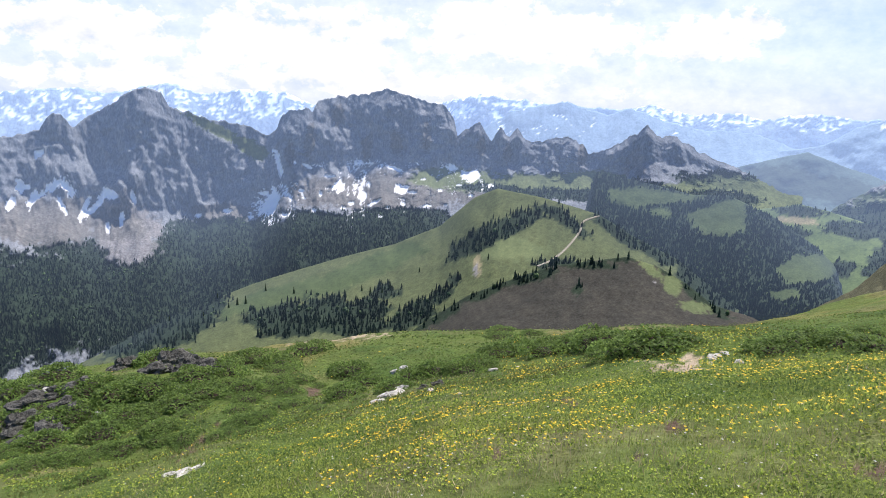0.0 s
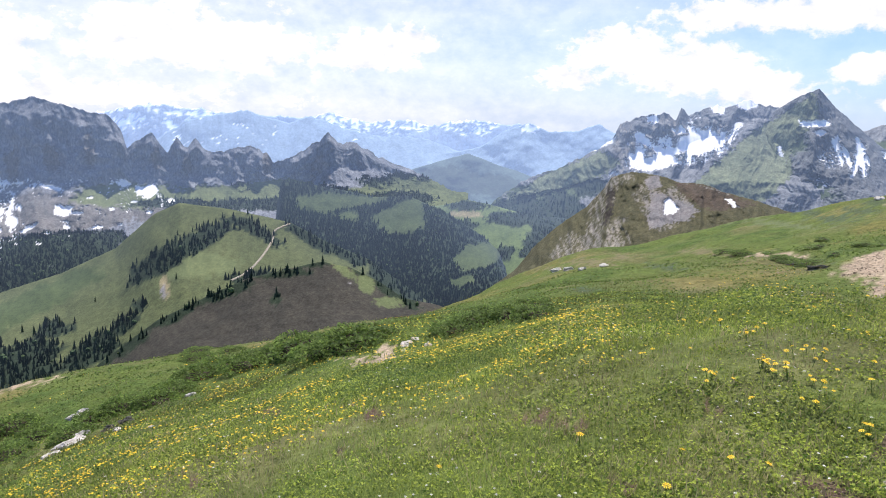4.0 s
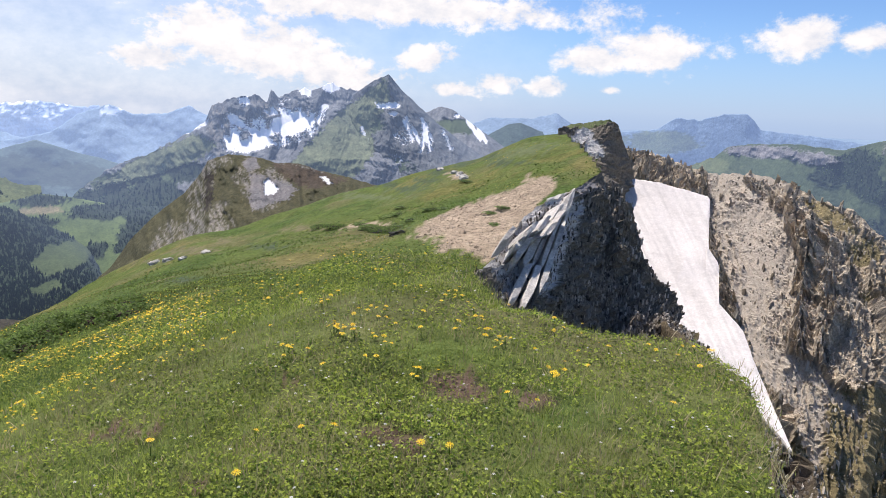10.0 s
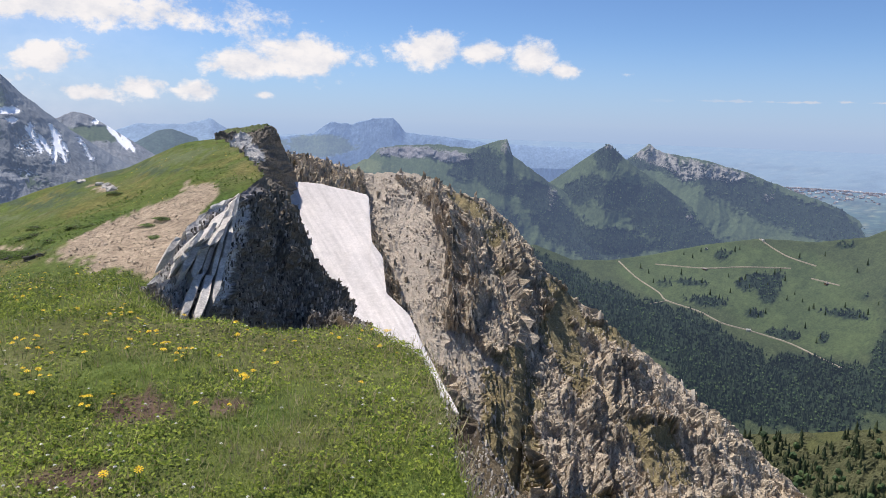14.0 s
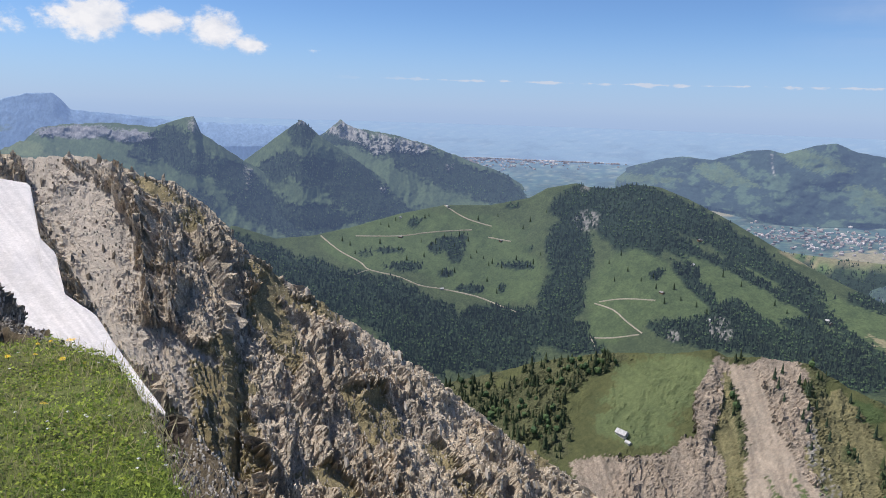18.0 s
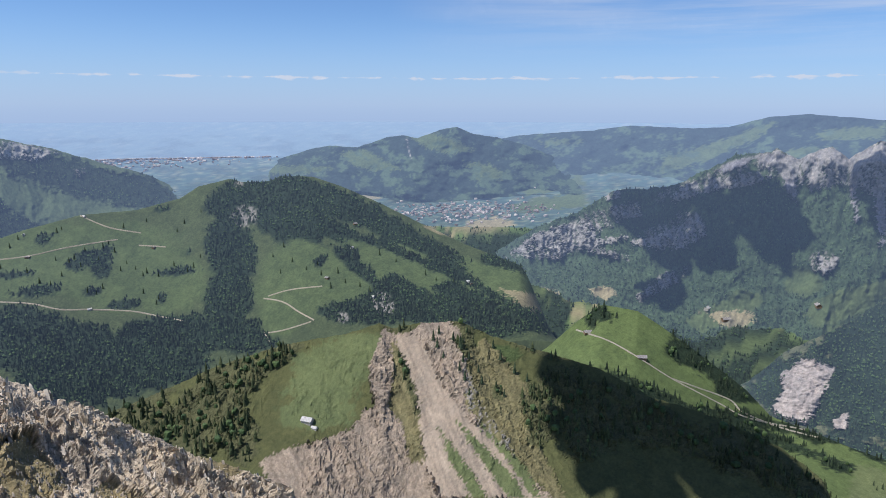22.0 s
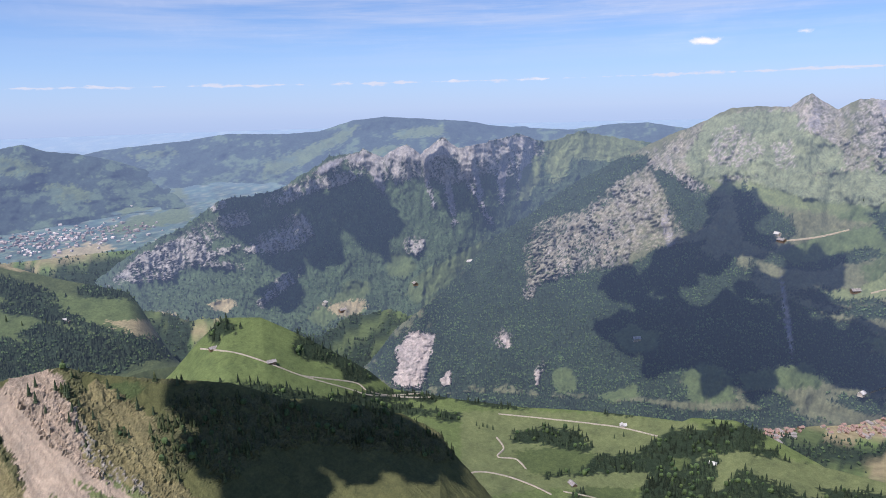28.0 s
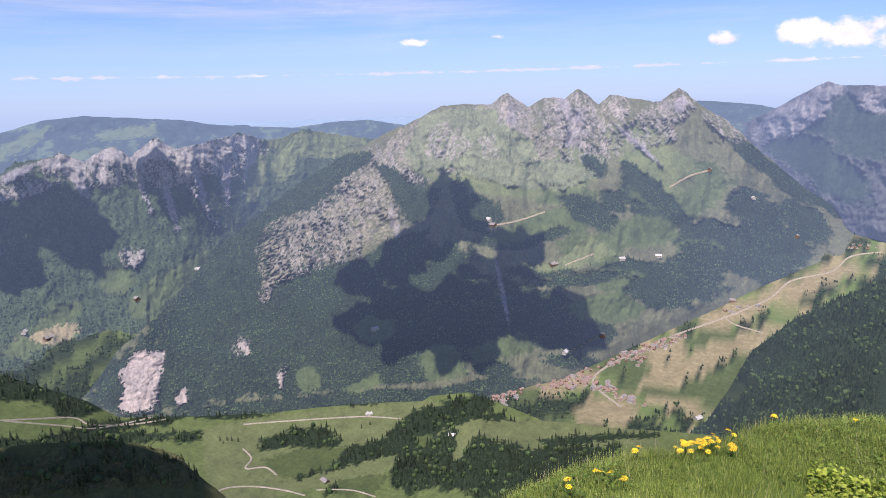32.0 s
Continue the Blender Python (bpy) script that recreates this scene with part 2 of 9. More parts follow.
# ---- noise on arrays
def hash2(ix, iy, seed):
    h = (ix.astype(np.int64) * 374761393 + iy.astype(np.int64) * 668265263 + seed * 1442695041) & 0xFFFFFFFF
    h = ((h ^ (h >> 13)) * 1274126177) & 0xFFFFFFFF
    return ((h ^ (h >> 16)) & 0xFFFFFF) / float(0xFFFFFF)


def vnoise(x, y, seed=0):
    ix, iy = np.floor(x), np.floor(y)
    fx, fy = x - ix, y - iy
    fx, fy = fx * fx * (3 - 2 * fx), fy * fy * (3 - 2 * fy)
    a, b = hash2(ix, iy, seed), hash2(ix + 1, iy, seed)
    c, d = hash2(ix, iy + 1, seed), hash2(ix + 1, iy + 1, seed)
    return (a + (b - a) * fx) * (1 - fy) + (c + (d - c) * fx) * fy


def fbm(x, y, seed=0, octaves=5, gain=0.5, ridged=False):
    """Fractal noise, about -1 to 1."""
    s, amp, tot = 0, 1.0, 0
    for o in range(octaves):
        v = vnoise(x * 2 ** o + 17.3 * o, y * 2 ** o - 9.1 * o, seed + o)
        v = 1 - 2 * abs(2 * v - 1) if ridged else 2 * v - 1
        s, tot, amp = s + v * amp, tot + amp, amp * gain
    return s / tot


def smooth(x, lo, hi):
    t = np.clip((x - lo) / (hi - lo), 0, 1)
    return t * t * (3 - 2 * t)


# ---- mesh helpers
def mesh_from(name, verts, faces, material, colours=None, flat=False):
    verts = np.ascontiguousarray(verts, dtype=np.float32)
    faces = np.ascontiguousarray(faces, dtype=np.int32)
    me = bpy.data.meshes.new(name)
    k = faces.shape[1]
    me.vertices.add(len(verts))
    me.vertices.foreach_set("co", verts.ravel())
    me.loops.add(faces.size)
    me.loops.foreach_set("vertex_index", faces.ravel())
    me.polygons.add(len(faces))
    me.polygons.foreach_set("loop_start", np.arange(0, faces.size, k, dtype=np.int32))
    me.polygons.foreach_set("use_smooth", np.full(len(faces), not flat))
    me.materials.append(material)
    if colours is not None:
        at = me.attributes.new("cover", "FLOAT_COLOR", "POINT")
        at.data.foreach_set("color", np.ascontiguousarray(colours, dtype=np.float32).ravel())
    me.update(calc_edges=True)
    return me


def grid_faces(nu, nv):
    i = np.arange(nu * nv).reshape(nv, nu)
    return np.stack([i[:-1, :-1], i[:-1, 1:], i[1:, 1:], i[1:, :-1]], -1).reshape(-1, 4)


def part(name, bm, material, parent, label=""):
    me = bpy.data.meshes.new(name)
    bm.to_mesh(me)
    bm.free()
    me.materials.append(material)
    ob = new(name, me)
    ob.parent = parent
    return tagged(ob, label)


# base colours: r, g, b and how strongly the grain shows
PALETTE = {
    "F": (0.022, 0.036, 0.021, 1.0), "M": (0.070, 0.096, 0.039, 0.55), "G": (0.120, 0.145, 0.065, 0.5),
    "R": (0.24, 0.225, 0.20, 0.9), "E": (0.2, 0.193, 0.195, 0.9), "U": (0.15, 0.145, 0.14, 0.9), "S": (0.86, 0.87, 0.89, 0.12), "K": (0.86, 0.87, 0.89, 0.12),
    "N": (0.07, 0.098, 0.05, 0.5), "T": (0.275, 0.225, 0.172, 0.9), "H": (0.25, 0.208, 0.115, 0.85), "Q": (0.31, 0.275, 0.245, 0.8), "P": (0.36, 0.285, 0.205, 0.8), "O": (0.115, 0.078, 0.056, 0.9),
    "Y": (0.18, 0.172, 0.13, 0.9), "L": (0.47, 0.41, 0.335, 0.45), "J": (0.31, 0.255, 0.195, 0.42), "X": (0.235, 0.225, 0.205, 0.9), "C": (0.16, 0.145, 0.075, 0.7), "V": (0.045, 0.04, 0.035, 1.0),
    "I": (0.145, 0.168, 0.098, 0.8), "A": (0.45, 0.385, 0.30, 1.0), "D": (0.23, 0.20, 0.115, 0.6), "W": (0.52, 0.50, 0.47, 0.7), "B": (0.085, 0.068, 0.052, 1.0)}
BASES = {
    # the first two have blue aerial haze mixed into the base colour
    "hazy_farsnow": ((0.18, 0.24, 0.33, 0.6),), "hazy_farrock": ((0.13, 0.19, 0.25, 0.6),), "far_green": ((0.05, 0.078, 0.066, 0.7),),
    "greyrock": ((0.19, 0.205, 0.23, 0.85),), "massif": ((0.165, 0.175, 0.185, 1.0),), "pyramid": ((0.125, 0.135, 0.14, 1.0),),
    "far_meadow": ((0.066, 0.092, 0.044, 0.5),), "far_forest": ((0.022, 0.037, 0.03, 0.8),), "meadow": ((0.058, 0.076, 0.034, 0.6),),
    "steep_forest": ((0.045, 0.07, 0.035, 1.0),), "green_grey": ((0.10, 0.108, 0.06, 0.6),), "dark_peak": ((0.055, 0.058, 0.054, 0.9),),
    "pasture": ((0.088, 0.105, 0.046, 0.8),), "scrub": ((0.05, 0.047, 0.038, 1.0),), "alp": ((0.10, 0.14, 0.052, 0.4),),
    "bright_meadow": ((0.102, 0.138, 0.052, 0.6),), "dense_forest": ((0.028, 0.045, 0.026, 1.0),), "hill_grass": ((0.085, 0.092, 0.04, 0.45),),
    "knoll": ((0.082, 0.080, 0.045, 1.0),), "scree_rock": ((0.45, 0.38, 0.285, 1.0),), "dark_rock": ((0.19, 0.165, 0.13, 1.0),), "rim_rock": ((0.13, 0.105, 0.07, 1.0),), "pale_rock": ((0.42, 0.38, 0.33, 1.0),),
    "ground": ((0.11, 0.155, 0.055, 0.4),), "turf": ((0.095, 0.13, 0.03, 0.7),), "snow": ((0.62, 0.585, 0.56, 0.3),)}
PENDING, WOODS, LANDS, CRAGS = [], [], [], {}


def erode(az, el, k, seed):
    """Upright ribs, broken crags and tilted ledges of a rock face, each about -1 to 1."""
    wx = az * k + 0.55 * fbm(az * k * 0.6, el * k * 0.6, seed + 8, 4)
    wy = el * k + 0.55 * fbm(az * k * 0.6 + 31, el * k * 0.6, seed + 9, 4)
    ribs = fbm(wx, wy * 0.4, seed + 1, 6, 0.55, ridged=True)
    crags = fbm(wx * 2.6 + 0.4 * wy, wy * 1.0, seed + 2, 5, 0.58, ridged=True)
    s = wy * 2.4 + 0.5 * wx + 0.5 * crags
    ledge = s - np.floor(s)
    return ribs, crags, 2 * np.where(ledge < 0.8, ledge / 0.8, (1 - ledge) / 0.2) - 1


def spots(kind, *areas):
    """Areas of one cover for the next land(): bearing, height angle, half width, half height, tilt, in degrees."""
    PENDING.extend((kind, *a) for a in areas)


def fields(kind, *outlines):
    """Areas of one cover for the next land(), each a ring of (bearing, height angle)."""
    PENDING.extend((kind, ring) for ring in outlines)


def inside(x, y, ring):
    hit = np.zeros(x.shape, bool)
    for (x0, y0), (x1, y1) in zip(ring, ring[1:] + ring[:1]):
        if y0 != y1:
            hit ^= ((y0 > y) != (y1 > y)) & (x < (x1 - x0) * (y - y0) / (y1 - y0) + x0)
    return hit


def paint(az, el, base, seed, grain=1.0, edge=0.34, freq=1.0):
    """Cover colours at the given directions, and how much wood stands there."""
    col = np.zeros(az.shape + (4,))
    col[:] = BASES[base][0]
    wood = np.full(az.shape, 1.0 if base in ("dense_forest",) else 0.75 if base == "steep_forest" else 0.0)
    n1, n2 = fbm(az * 1.1 * grain, el * 1.6 * grain, seed + 50, 5, 0.6), fbm(az * 5 * grain, el * 6 * grain, seed + 60, 3, 0.6)
    n3, n4 = fbm(az * 14 * grain, el * 16 * grain, seed + 61, 3, 0.6), fbm(az * 5 + el * 4, el * 2.4 - az, seed + 62, 5, 0.7)
    n5 = fbm(az * 3 - el * 2.5, el * 5 + az * 0.6, seed + 63, 4, 0.65)
    snowy = any(p[0] in "KS" for p in PENDING)
    gully = -0.5 * erode(az, el, freq, seed)[1] - 0.35 * erode(az, el, freq, seed)[0] + 0.5 * n3 + 0.25 * n5 if snowy else n5
    if base == "hazy_farsnow":
        gully = 0.5 * n2 + 0.45 * n5 - 0.35 * erode(az, el, freq, seed)[1]
    n7 = fbm(az * 3.2 + el * 0.8 + 0.4 * n1, el * 10 - az * 3.0, seed + 67, 4, 0.65)
    n6 = fbm(az * 5.5 + el * 2 + n1, el * 1.1, seed + 64, 4, 0.6)
    for item in PENDING:
        kind = item[0]
        if len(item) == 2:
            xs, ys = np.array(item[1]).T
            j = min(0.3, 0.09 * max(np.ptp(xs), np.ptp(ys)))
            near = (np.abs(az - xs.mean()) < np.ptp(xs) + 1) & (np.abs(el - ys.mean()) < np.ptp(ys) + 1)
            w = inside(az[near] + j * (n2[near] + n3[near]), el[near] + j * (n3[near] - 0.6 * n2[near]), item[1]) * 1.0
            if kind in ("X", "R", "Y"):
                bedded = n7 if base == "green_grey" else n6
                w = w * smooth((0.75 * bedded[near] + 0.2 * n3[near] if kind == "Y" else 0.55 * bedded[near] + 0.45 * n3[near]) + 0.25 * n2[near], *((-0.28, 0.0) if kind == "X" else (-0.15, 0.2) if kind == "Y" else (-0.04, 0.14)))
            if kind == "K":
                w = w * smooth(gully[near], *((-0.26, -0.15) if base == "massif" else (0.02, 0.1)))
            col[near] += (np.array(PALETTE[kind]) - col[near]) * w[..., None]
            wood[near] = wood[near] * (1 - w) + (w if kind == "F" else 0)
            continue
        a, e, ra, re, rot = item[1:]
        c, s = math.cos(radians(rot)), math.sin(radians(rot))
        near = np.abs(az - a) < 2.2 * max(ra, re) + 1
        near &= np.abs(el - e) < 2.2 * max(ra, re) + 1
        da, de = az[near] - a, -(el[near] - e)
        u, v = (da * c + de * s) / ra, (-da * s + de * c) / re
        small = min(ra, re) < 0.6
        d = np.sqrt(u * u + v * v) + ((1.0 * n3[near] + 0.9 * n2[near] + 0.3 if base == "turf" else 0.42 * n3[near] + 0.4 * n2[near]) if small else edge * 1.3 * (n1[near] + n2[near] * 0.6))
        w = smooth(d, 1.1, 0.85)
        if kind in ("R", "W") and base not in ("turf", "dark_rock", "scree_rock", "pale_rock", "rim_rock"):
            w = w * smooth(0.4 * n4[near] + 0.45 * n6[near] + 0.5 * n3[near], -0.12, 0.26)
        if kind == "K":
            w = w * smooth(gully[near], *((-0.08, 0.02) if base == "hazy_farsnow" else (0.06, 0.14)))
        if kind == "S" and small and base in ("greyrock", "massif", "pyramid"):
            w = smooth(np.sqrt(u * u + v * v) - 0.9 * gully[near] + 0.1 * n3[near], 1.25, 1.1)
        col[near] += (np.array(PALETTE[kind]) - col[near]) * w[..., None]
        wood[near] = wood[near] * (1 - w) + (w if kind == "F" else 0)
    if base == "far_forest":
        clear = smooth(0.9 * n1 + 0.35 * n2 + 0.12 * n3 - 0.05 * (el + 3.5), 0.16, 0.26)[..., None]
        col = col + (np.array((0.05, 0.078, 0.045, 0.5)) - col) * clear
    PENDING.clear()
    if base == "hill_grass":
        run = fbm((az + 0.42 * el) * 5.5 + 0.5 * n1, (el - 0.42 * az) * 0.5, seed + 66, 5, 0.6)
        col[wood > 0.4] = (0.088, 0.092, 0.046, 0.8)
        earth = (col[..., 0] > col[..., 1] * 1.05)[..., None]
        col[..., :3] *= np.where(earth, 1 + 0.5 * run[..., None], 1)
    if base == "scree_rock":
        brown = 0.75 * smooth(n1 + 0.5 * n2, -0.05, 0.2) * smooth(az, 83, 93) * smooth(np.abs(col[..., 0] - PALETTE["A"][0]) + np.abs(col[..., 2] - PALETTE["A"][2]), 0.03, 0.08)
        col = col + (np.array(PALETTE["H"]) - col) * brown[..., None]
    if base == "snow":
        col[..., :3] *= (1 + 0.22 * fbm((az * 0.85 + el * 0.52) * 5, (el * 0.85 - az * 0.52) * 0.35, seed + 68, 4, 0.6))[..., None]
    patch = (0.26 * n1 + 0.2 * n2 + 0.12 * n3)[..., None] * np.array((1.15, 1.0, 0.85)) * np.clip(1.3 - col[..., :1] * 1.5, 0.1, 1)
    if base not in ("turf", "ground"):
        col[..., :3] *= 1 + (0.4 if base == "snow" else 1.0) * patch
    return col, wood


G_R = np.array([60, 150, 300, 600, 1000, 1500, 1900, 2300, 2800, 3300, 4000, 4600, 4960])
G_E = np.array([-62, -52, -46, -42, -36, -28.5, -23.5, -18.8, -13.8, -10.0, -5.6, -2.8, -1.35])


def ground_r(el):
    """Distance at which the valley ground is met at a height angle."""
    return np.exp(np.interp(el, G_E, np.log(G_R)))


def along(spec, az):
    if isinstance(spec, (int, float)):
        return np.full(az.shape, float(spec))
    a, r = np.array(spec).T
    return np.interp(az, a, r)


def break_rock(name, pts, az, r, base, col, size, amp, dip, seed, env):
    """Beds and crags at an angle on a slope, broken into steps, with smooth rubble between; size and amp in metres."""
    across, up = np.gradient(pts, axis=1), np.gradient(pts, axis=0)
    out = np.cross(across, up)
    out /= np.linalg.norm(out, axis=-1)[..., None] + 1e-9
    out *= np.sign(-(out * pts).sum(-1))[..., None]
    u = np.radians(az - az.mean()) * r
    w = np.cumsum(np.linalg.norm(up, axis=-1), 0)
    k, ca, sa = 1 / size, math.cos(radians(dip)), math.sin(radians(dip))
    p, q = u * ca + w * sa, w * ca - u * sa
    warp = fbm(u * 0.6 * k, w * 0.6 * k, seed + 8, 4, 0.55)
    crag = smooth(fbm(q * 0.45 * k + 0.9 * warp, p * 0.16 * k, seed + 4, 5, 0.55), -0.45, -0.1)
    if base == "scree_rock":
        near = np.abs(col[..., 0] - PALETTE["A"][0]) + np.abs(col[..., 2] - PALETTE["A"][2])
        crag = np.clip(crag * 0.55 + smooth(near, 0.1, 0.02), 0, 1)
    elif base != "hill_grass":
        crag = np.maximum(crag, 0.75)
    stone = np.clip(col[..., 3] * 1.6 - 0.5, 0.12, 1)
    CRAGS[name] = crag * stone
    n = 6.0 * fbm(q * 1.1 * k + 0.7 * warp, p * 0.5 * k, seed + 1, 6, 0.56)
    steps = (np.floor(n) + smooth(n - np.floor(n), 0.25, 0.75)) / 6.0
    fine = fbm(q * 4.5 * k + warp, p * 2.0 * k, seed + 2, 4, 0.6, ridged=True)
    fins = np.maximum(fbm(q * 0.9 * k + 0.8 * warp, p * 0.3 * k, seed + 5, 4, 0.6, ridged=True) - 0.05, 0)
    d = 0.3 * fbm(q * 0.4 * k + warp, p * 0.14 * k, seed + 3, 4, 0.5, ridged=True) + crag * (0.9 * steps + 1.6 * fins * (1 + 0.7 * fine) + 0.4 * fine) + 0.1 * fine
    return pts + out * (d * stone * env * amp)[..., None]


def land(name, label, category, top, bot, rt, rb, base, jag=0.05, relief=0.02, nu=None, nv=60, glow=0.0, rock_ribs=0, freq=1.0, by_el=None, prof=1.15, skirt=1.5, edge=0.34, grounded=True, grit=1.0, taper=0.0, size=6.0, amp=1.0, dip=0.0, shift=(), aretes=()):
    """A hill or mountain side between its ridge line and its foot, with a back slope behind the ridge."""
    seed = len(LANDS) * 31 + 7
    ta, te = np.array(top).T
    ba, be = np.array(bot).T
    nu = nu or int(np.clip((ta[-1] - ta[0]) * 7, 60, 400))
    az1 = np.linspace(ta[0], ta[-1], nu)
    et = np.interp(az1, ta, te)
    teeth = jag * fbm(az1 * 2.2, az1 * 0 + seed, seed, 6, 0.62)
    eb = np.minimum(np.interp(az1, ba, be), et - 0.05)
    if taper:
        end = np.minimum(smooth(az1, ta[0], ta[0] + taper), smooth(az1, ta[-1], ta[-1] - taper))
        et = eb + 0.02 + (et - eb) * end
    rb1, rt1 = along(rb, az1), along(rt, az1)
    if grounded:
        rb1 = np.maximum(rb1, np.minimum(ground_r(eb), 4500))
        rt1 = np.minimum(np.maximum(rt1, rb1 * 1.12), 4960)
    v = np.linspace(0, 1, nv)[:, None]
    az = np.repeat(az1[None], nv, 0)
    el = eb + (et - eb) * v + teeth * v ** (14 if rock_ribs == 2 else 5)
    et = el[-1]
    r = rb1 + (rt1 - rb1) * (np.interp(v, *np.array(prof).T) if isinstance(prof, list) else v ** prof)
    if by_el:
        lift = (along(list(shift), az1) + 0.9 * fbm(az1 * 0.3, az1 * 0 + 3, seed + 9, 2)) if shift else 0
        r = np.interp(el - lift, *np.array(by_el).T)
    col, wood = paint(az, el, base, seed, 1.0, edge, freq)
    # relief along the line of sight: ribs and gullies on rock, soft swells on grass
    env = smooth(v, 0.0, 0.08) * (1 - 0.6 * smooth(v, 0.9, 1.0))
    if rock_ribs == 2:
        d = 0
    elif rock_ribs:
        k = freq
        stone = np.clip(col[..., 3] * 1.6 - 0.6, 0, 1) * (1 - wood)
        ribs, facets, ledge = erode(az, el, k, seed)
        d = (ribs * 0.75 + facets * 0.24 * grit + ledge * 0.05 * grit * stone) * (0.15 + 0.85 * stone) + 0.5 * fbm(az * 0.3 * k, el * 0.4 * k, seed + 3, 3)
    else:
        d = fbm(az * 0.35, el * 0.55, seed + 1, 4, 0.45) + 0.12 * fbm(az * 2.5, el * 3, seed + 2, 3, 0.5)
    r = r * (1 - relief * d * env)
    for a0, e0, a1, e1, fold, wide in aretes:
        lean = a0 + (a1 - a0) * (el - e0) / (e1 - e0)
        r = r * (1 + fold * np.minimum(np.sqrt((az - lean) ** 2 + 0.05), wide) - fold * wide * 0.5)
    hgt = EYE[2] + r * np.tan(np.radians(el))
    a = np.radians(az)
    pts = np.stack([np.sin(a) * r, np.cos(a) * r, hgt], -1)
    if rock_ribs == 2:
        pts = break_rock(name, pts, az, r, base, col, size, amp, dip, seed, env)
    # foot below the ground and back slope behind the crest, always falling away
    rows, cols = [], []

    def row(rr, ee):
        rr = np.minimum(rr, 4985)
        return np.stack([np.sin(a[0]) * rr, np.cos(a[0]) * rr, EYE[2] + rr * np.tan(np.radians(ee))], -1)[None]

    span = np.hypot(pts[-1, :, 0], pts[-1, :, 1])
    rows = [row(r[0] * 1.01, eb - skirt), pts] + [row(span + (rt1 - rb1 + 0.1 * rt1) * k, et - d_e) for k, d_e in ((0.03, 0.5), (0.12, 2.0), (0.3, 5.0), (0.6, 9.0))]
    col4 = np.concatenate([col[:1], col] + [col[-1:]] * 4)
    pts4 = np.concatenate(rows)
    scale = 1.0 / (0.012 * float(np.mean(rb1)))
    # haze colour for the emission, paler towards the sun
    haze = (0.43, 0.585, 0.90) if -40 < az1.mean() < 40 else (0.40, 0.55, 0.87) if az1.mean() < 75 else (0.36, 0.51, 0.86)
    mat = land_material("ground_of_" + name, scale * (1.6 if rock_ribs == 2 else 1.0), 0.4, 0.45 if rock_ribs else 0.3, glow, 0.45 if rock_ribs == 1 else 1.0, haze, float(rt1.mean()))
    ob = new(name, mesh_from(name, pts4.reshape(-1, 3), grid_faces(nu, nv + 5), mat, col4.reshape(-1, 4), flat=rock_ribs == 2))
    tagged(ob, label, category, kind="structure")
    LANDS.append((name, az1, eb, et, pts, wood, (glow, float(rt1.mean())), el))
    return ob


def place(name, az, el):
    """The point of a hill at a bearing and height angle."""
    for n, az1, eb, et, pts, wood, rb, elg in LANDS:
        if n == name:
            nv, nu = wood.shape
            u = np.clip(np.interp(az, az1, np.arange(nu)), 0, nu - 1.001)
            i = int(u)
            f = u - i
            column = elg[:, i] * (1 - f) + elg[:, i + 1] * f
            w = np.clip(np.interp(el, column, np.arange(nv)), 0, nv - 1.001)
            j = int(w)
            g = w - j
            return (pts[j, i] * (1 - f) + pts[j, i + 1] * f) * (1 - g) + (pts[j + 1, i] * (1 - f) + pts[j + 1, i + 1] * f) * g
# ---- mountains and hills, far to near: ridge line, foot line (bearing, height angle), distances
spots('K', (-31.7, -1.7, 7.57, 1.23, 0), (-21.7, -1.5, 3.78, 1.42, 0), (-16.7, -1.2, 7.09, 1.61, 0), (2.2, -1.1, 5.67, 1.23, 0), (16.6, -1.3, 2.84, 0.95, 0), (22.0, -1.3, 2.84, 0.85, 0), (27.6, -1.0, 2.84, 0.95, 0), (-7.9, -2.1, 3.78, 0.76, 0))
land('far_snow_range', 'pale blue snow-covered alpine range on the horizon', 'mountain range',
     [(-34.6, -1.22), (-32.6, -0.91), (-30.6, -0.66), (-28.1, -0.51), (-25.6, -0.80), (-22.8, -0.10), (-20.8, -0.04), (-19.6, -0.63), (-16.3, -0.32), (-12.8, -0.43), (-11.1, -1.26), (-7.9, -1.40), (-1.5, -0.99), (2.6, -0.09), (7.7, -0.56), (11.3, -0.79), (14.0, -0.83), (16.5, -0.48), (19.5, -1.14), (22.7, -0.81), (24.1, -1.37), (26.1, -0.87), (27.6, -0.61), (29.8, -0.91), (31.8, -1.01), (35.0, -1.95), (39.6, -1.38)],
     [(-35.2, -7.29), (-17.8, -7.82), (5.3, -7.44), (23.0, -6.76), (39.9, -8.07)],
     4900, 4600, 'hazy_farsnow', relief=0.01, rock_ribs=1, freq=0.7, nv=50, jag=0.25, glow=0.6)
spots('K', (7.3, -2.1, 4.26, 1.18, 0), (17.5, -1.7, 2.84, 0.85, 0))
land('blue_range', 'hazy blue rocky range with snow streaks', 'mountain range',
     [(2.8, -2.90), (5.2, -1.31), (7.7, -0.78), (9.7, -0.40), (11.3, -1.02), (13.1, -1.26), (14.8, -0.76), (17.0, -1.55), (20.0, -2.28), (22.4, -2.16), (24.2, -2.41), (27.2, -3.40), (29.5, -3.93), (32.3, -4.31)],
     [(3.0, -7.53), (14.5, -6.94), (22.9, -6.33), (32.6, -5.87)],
     4500, 4200, 'hazy_farrock', relief=0.012, rock_ribs=1, freq=0.7, jag=0.2, glow=0.56)
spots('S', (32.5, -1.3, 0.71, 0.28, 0))
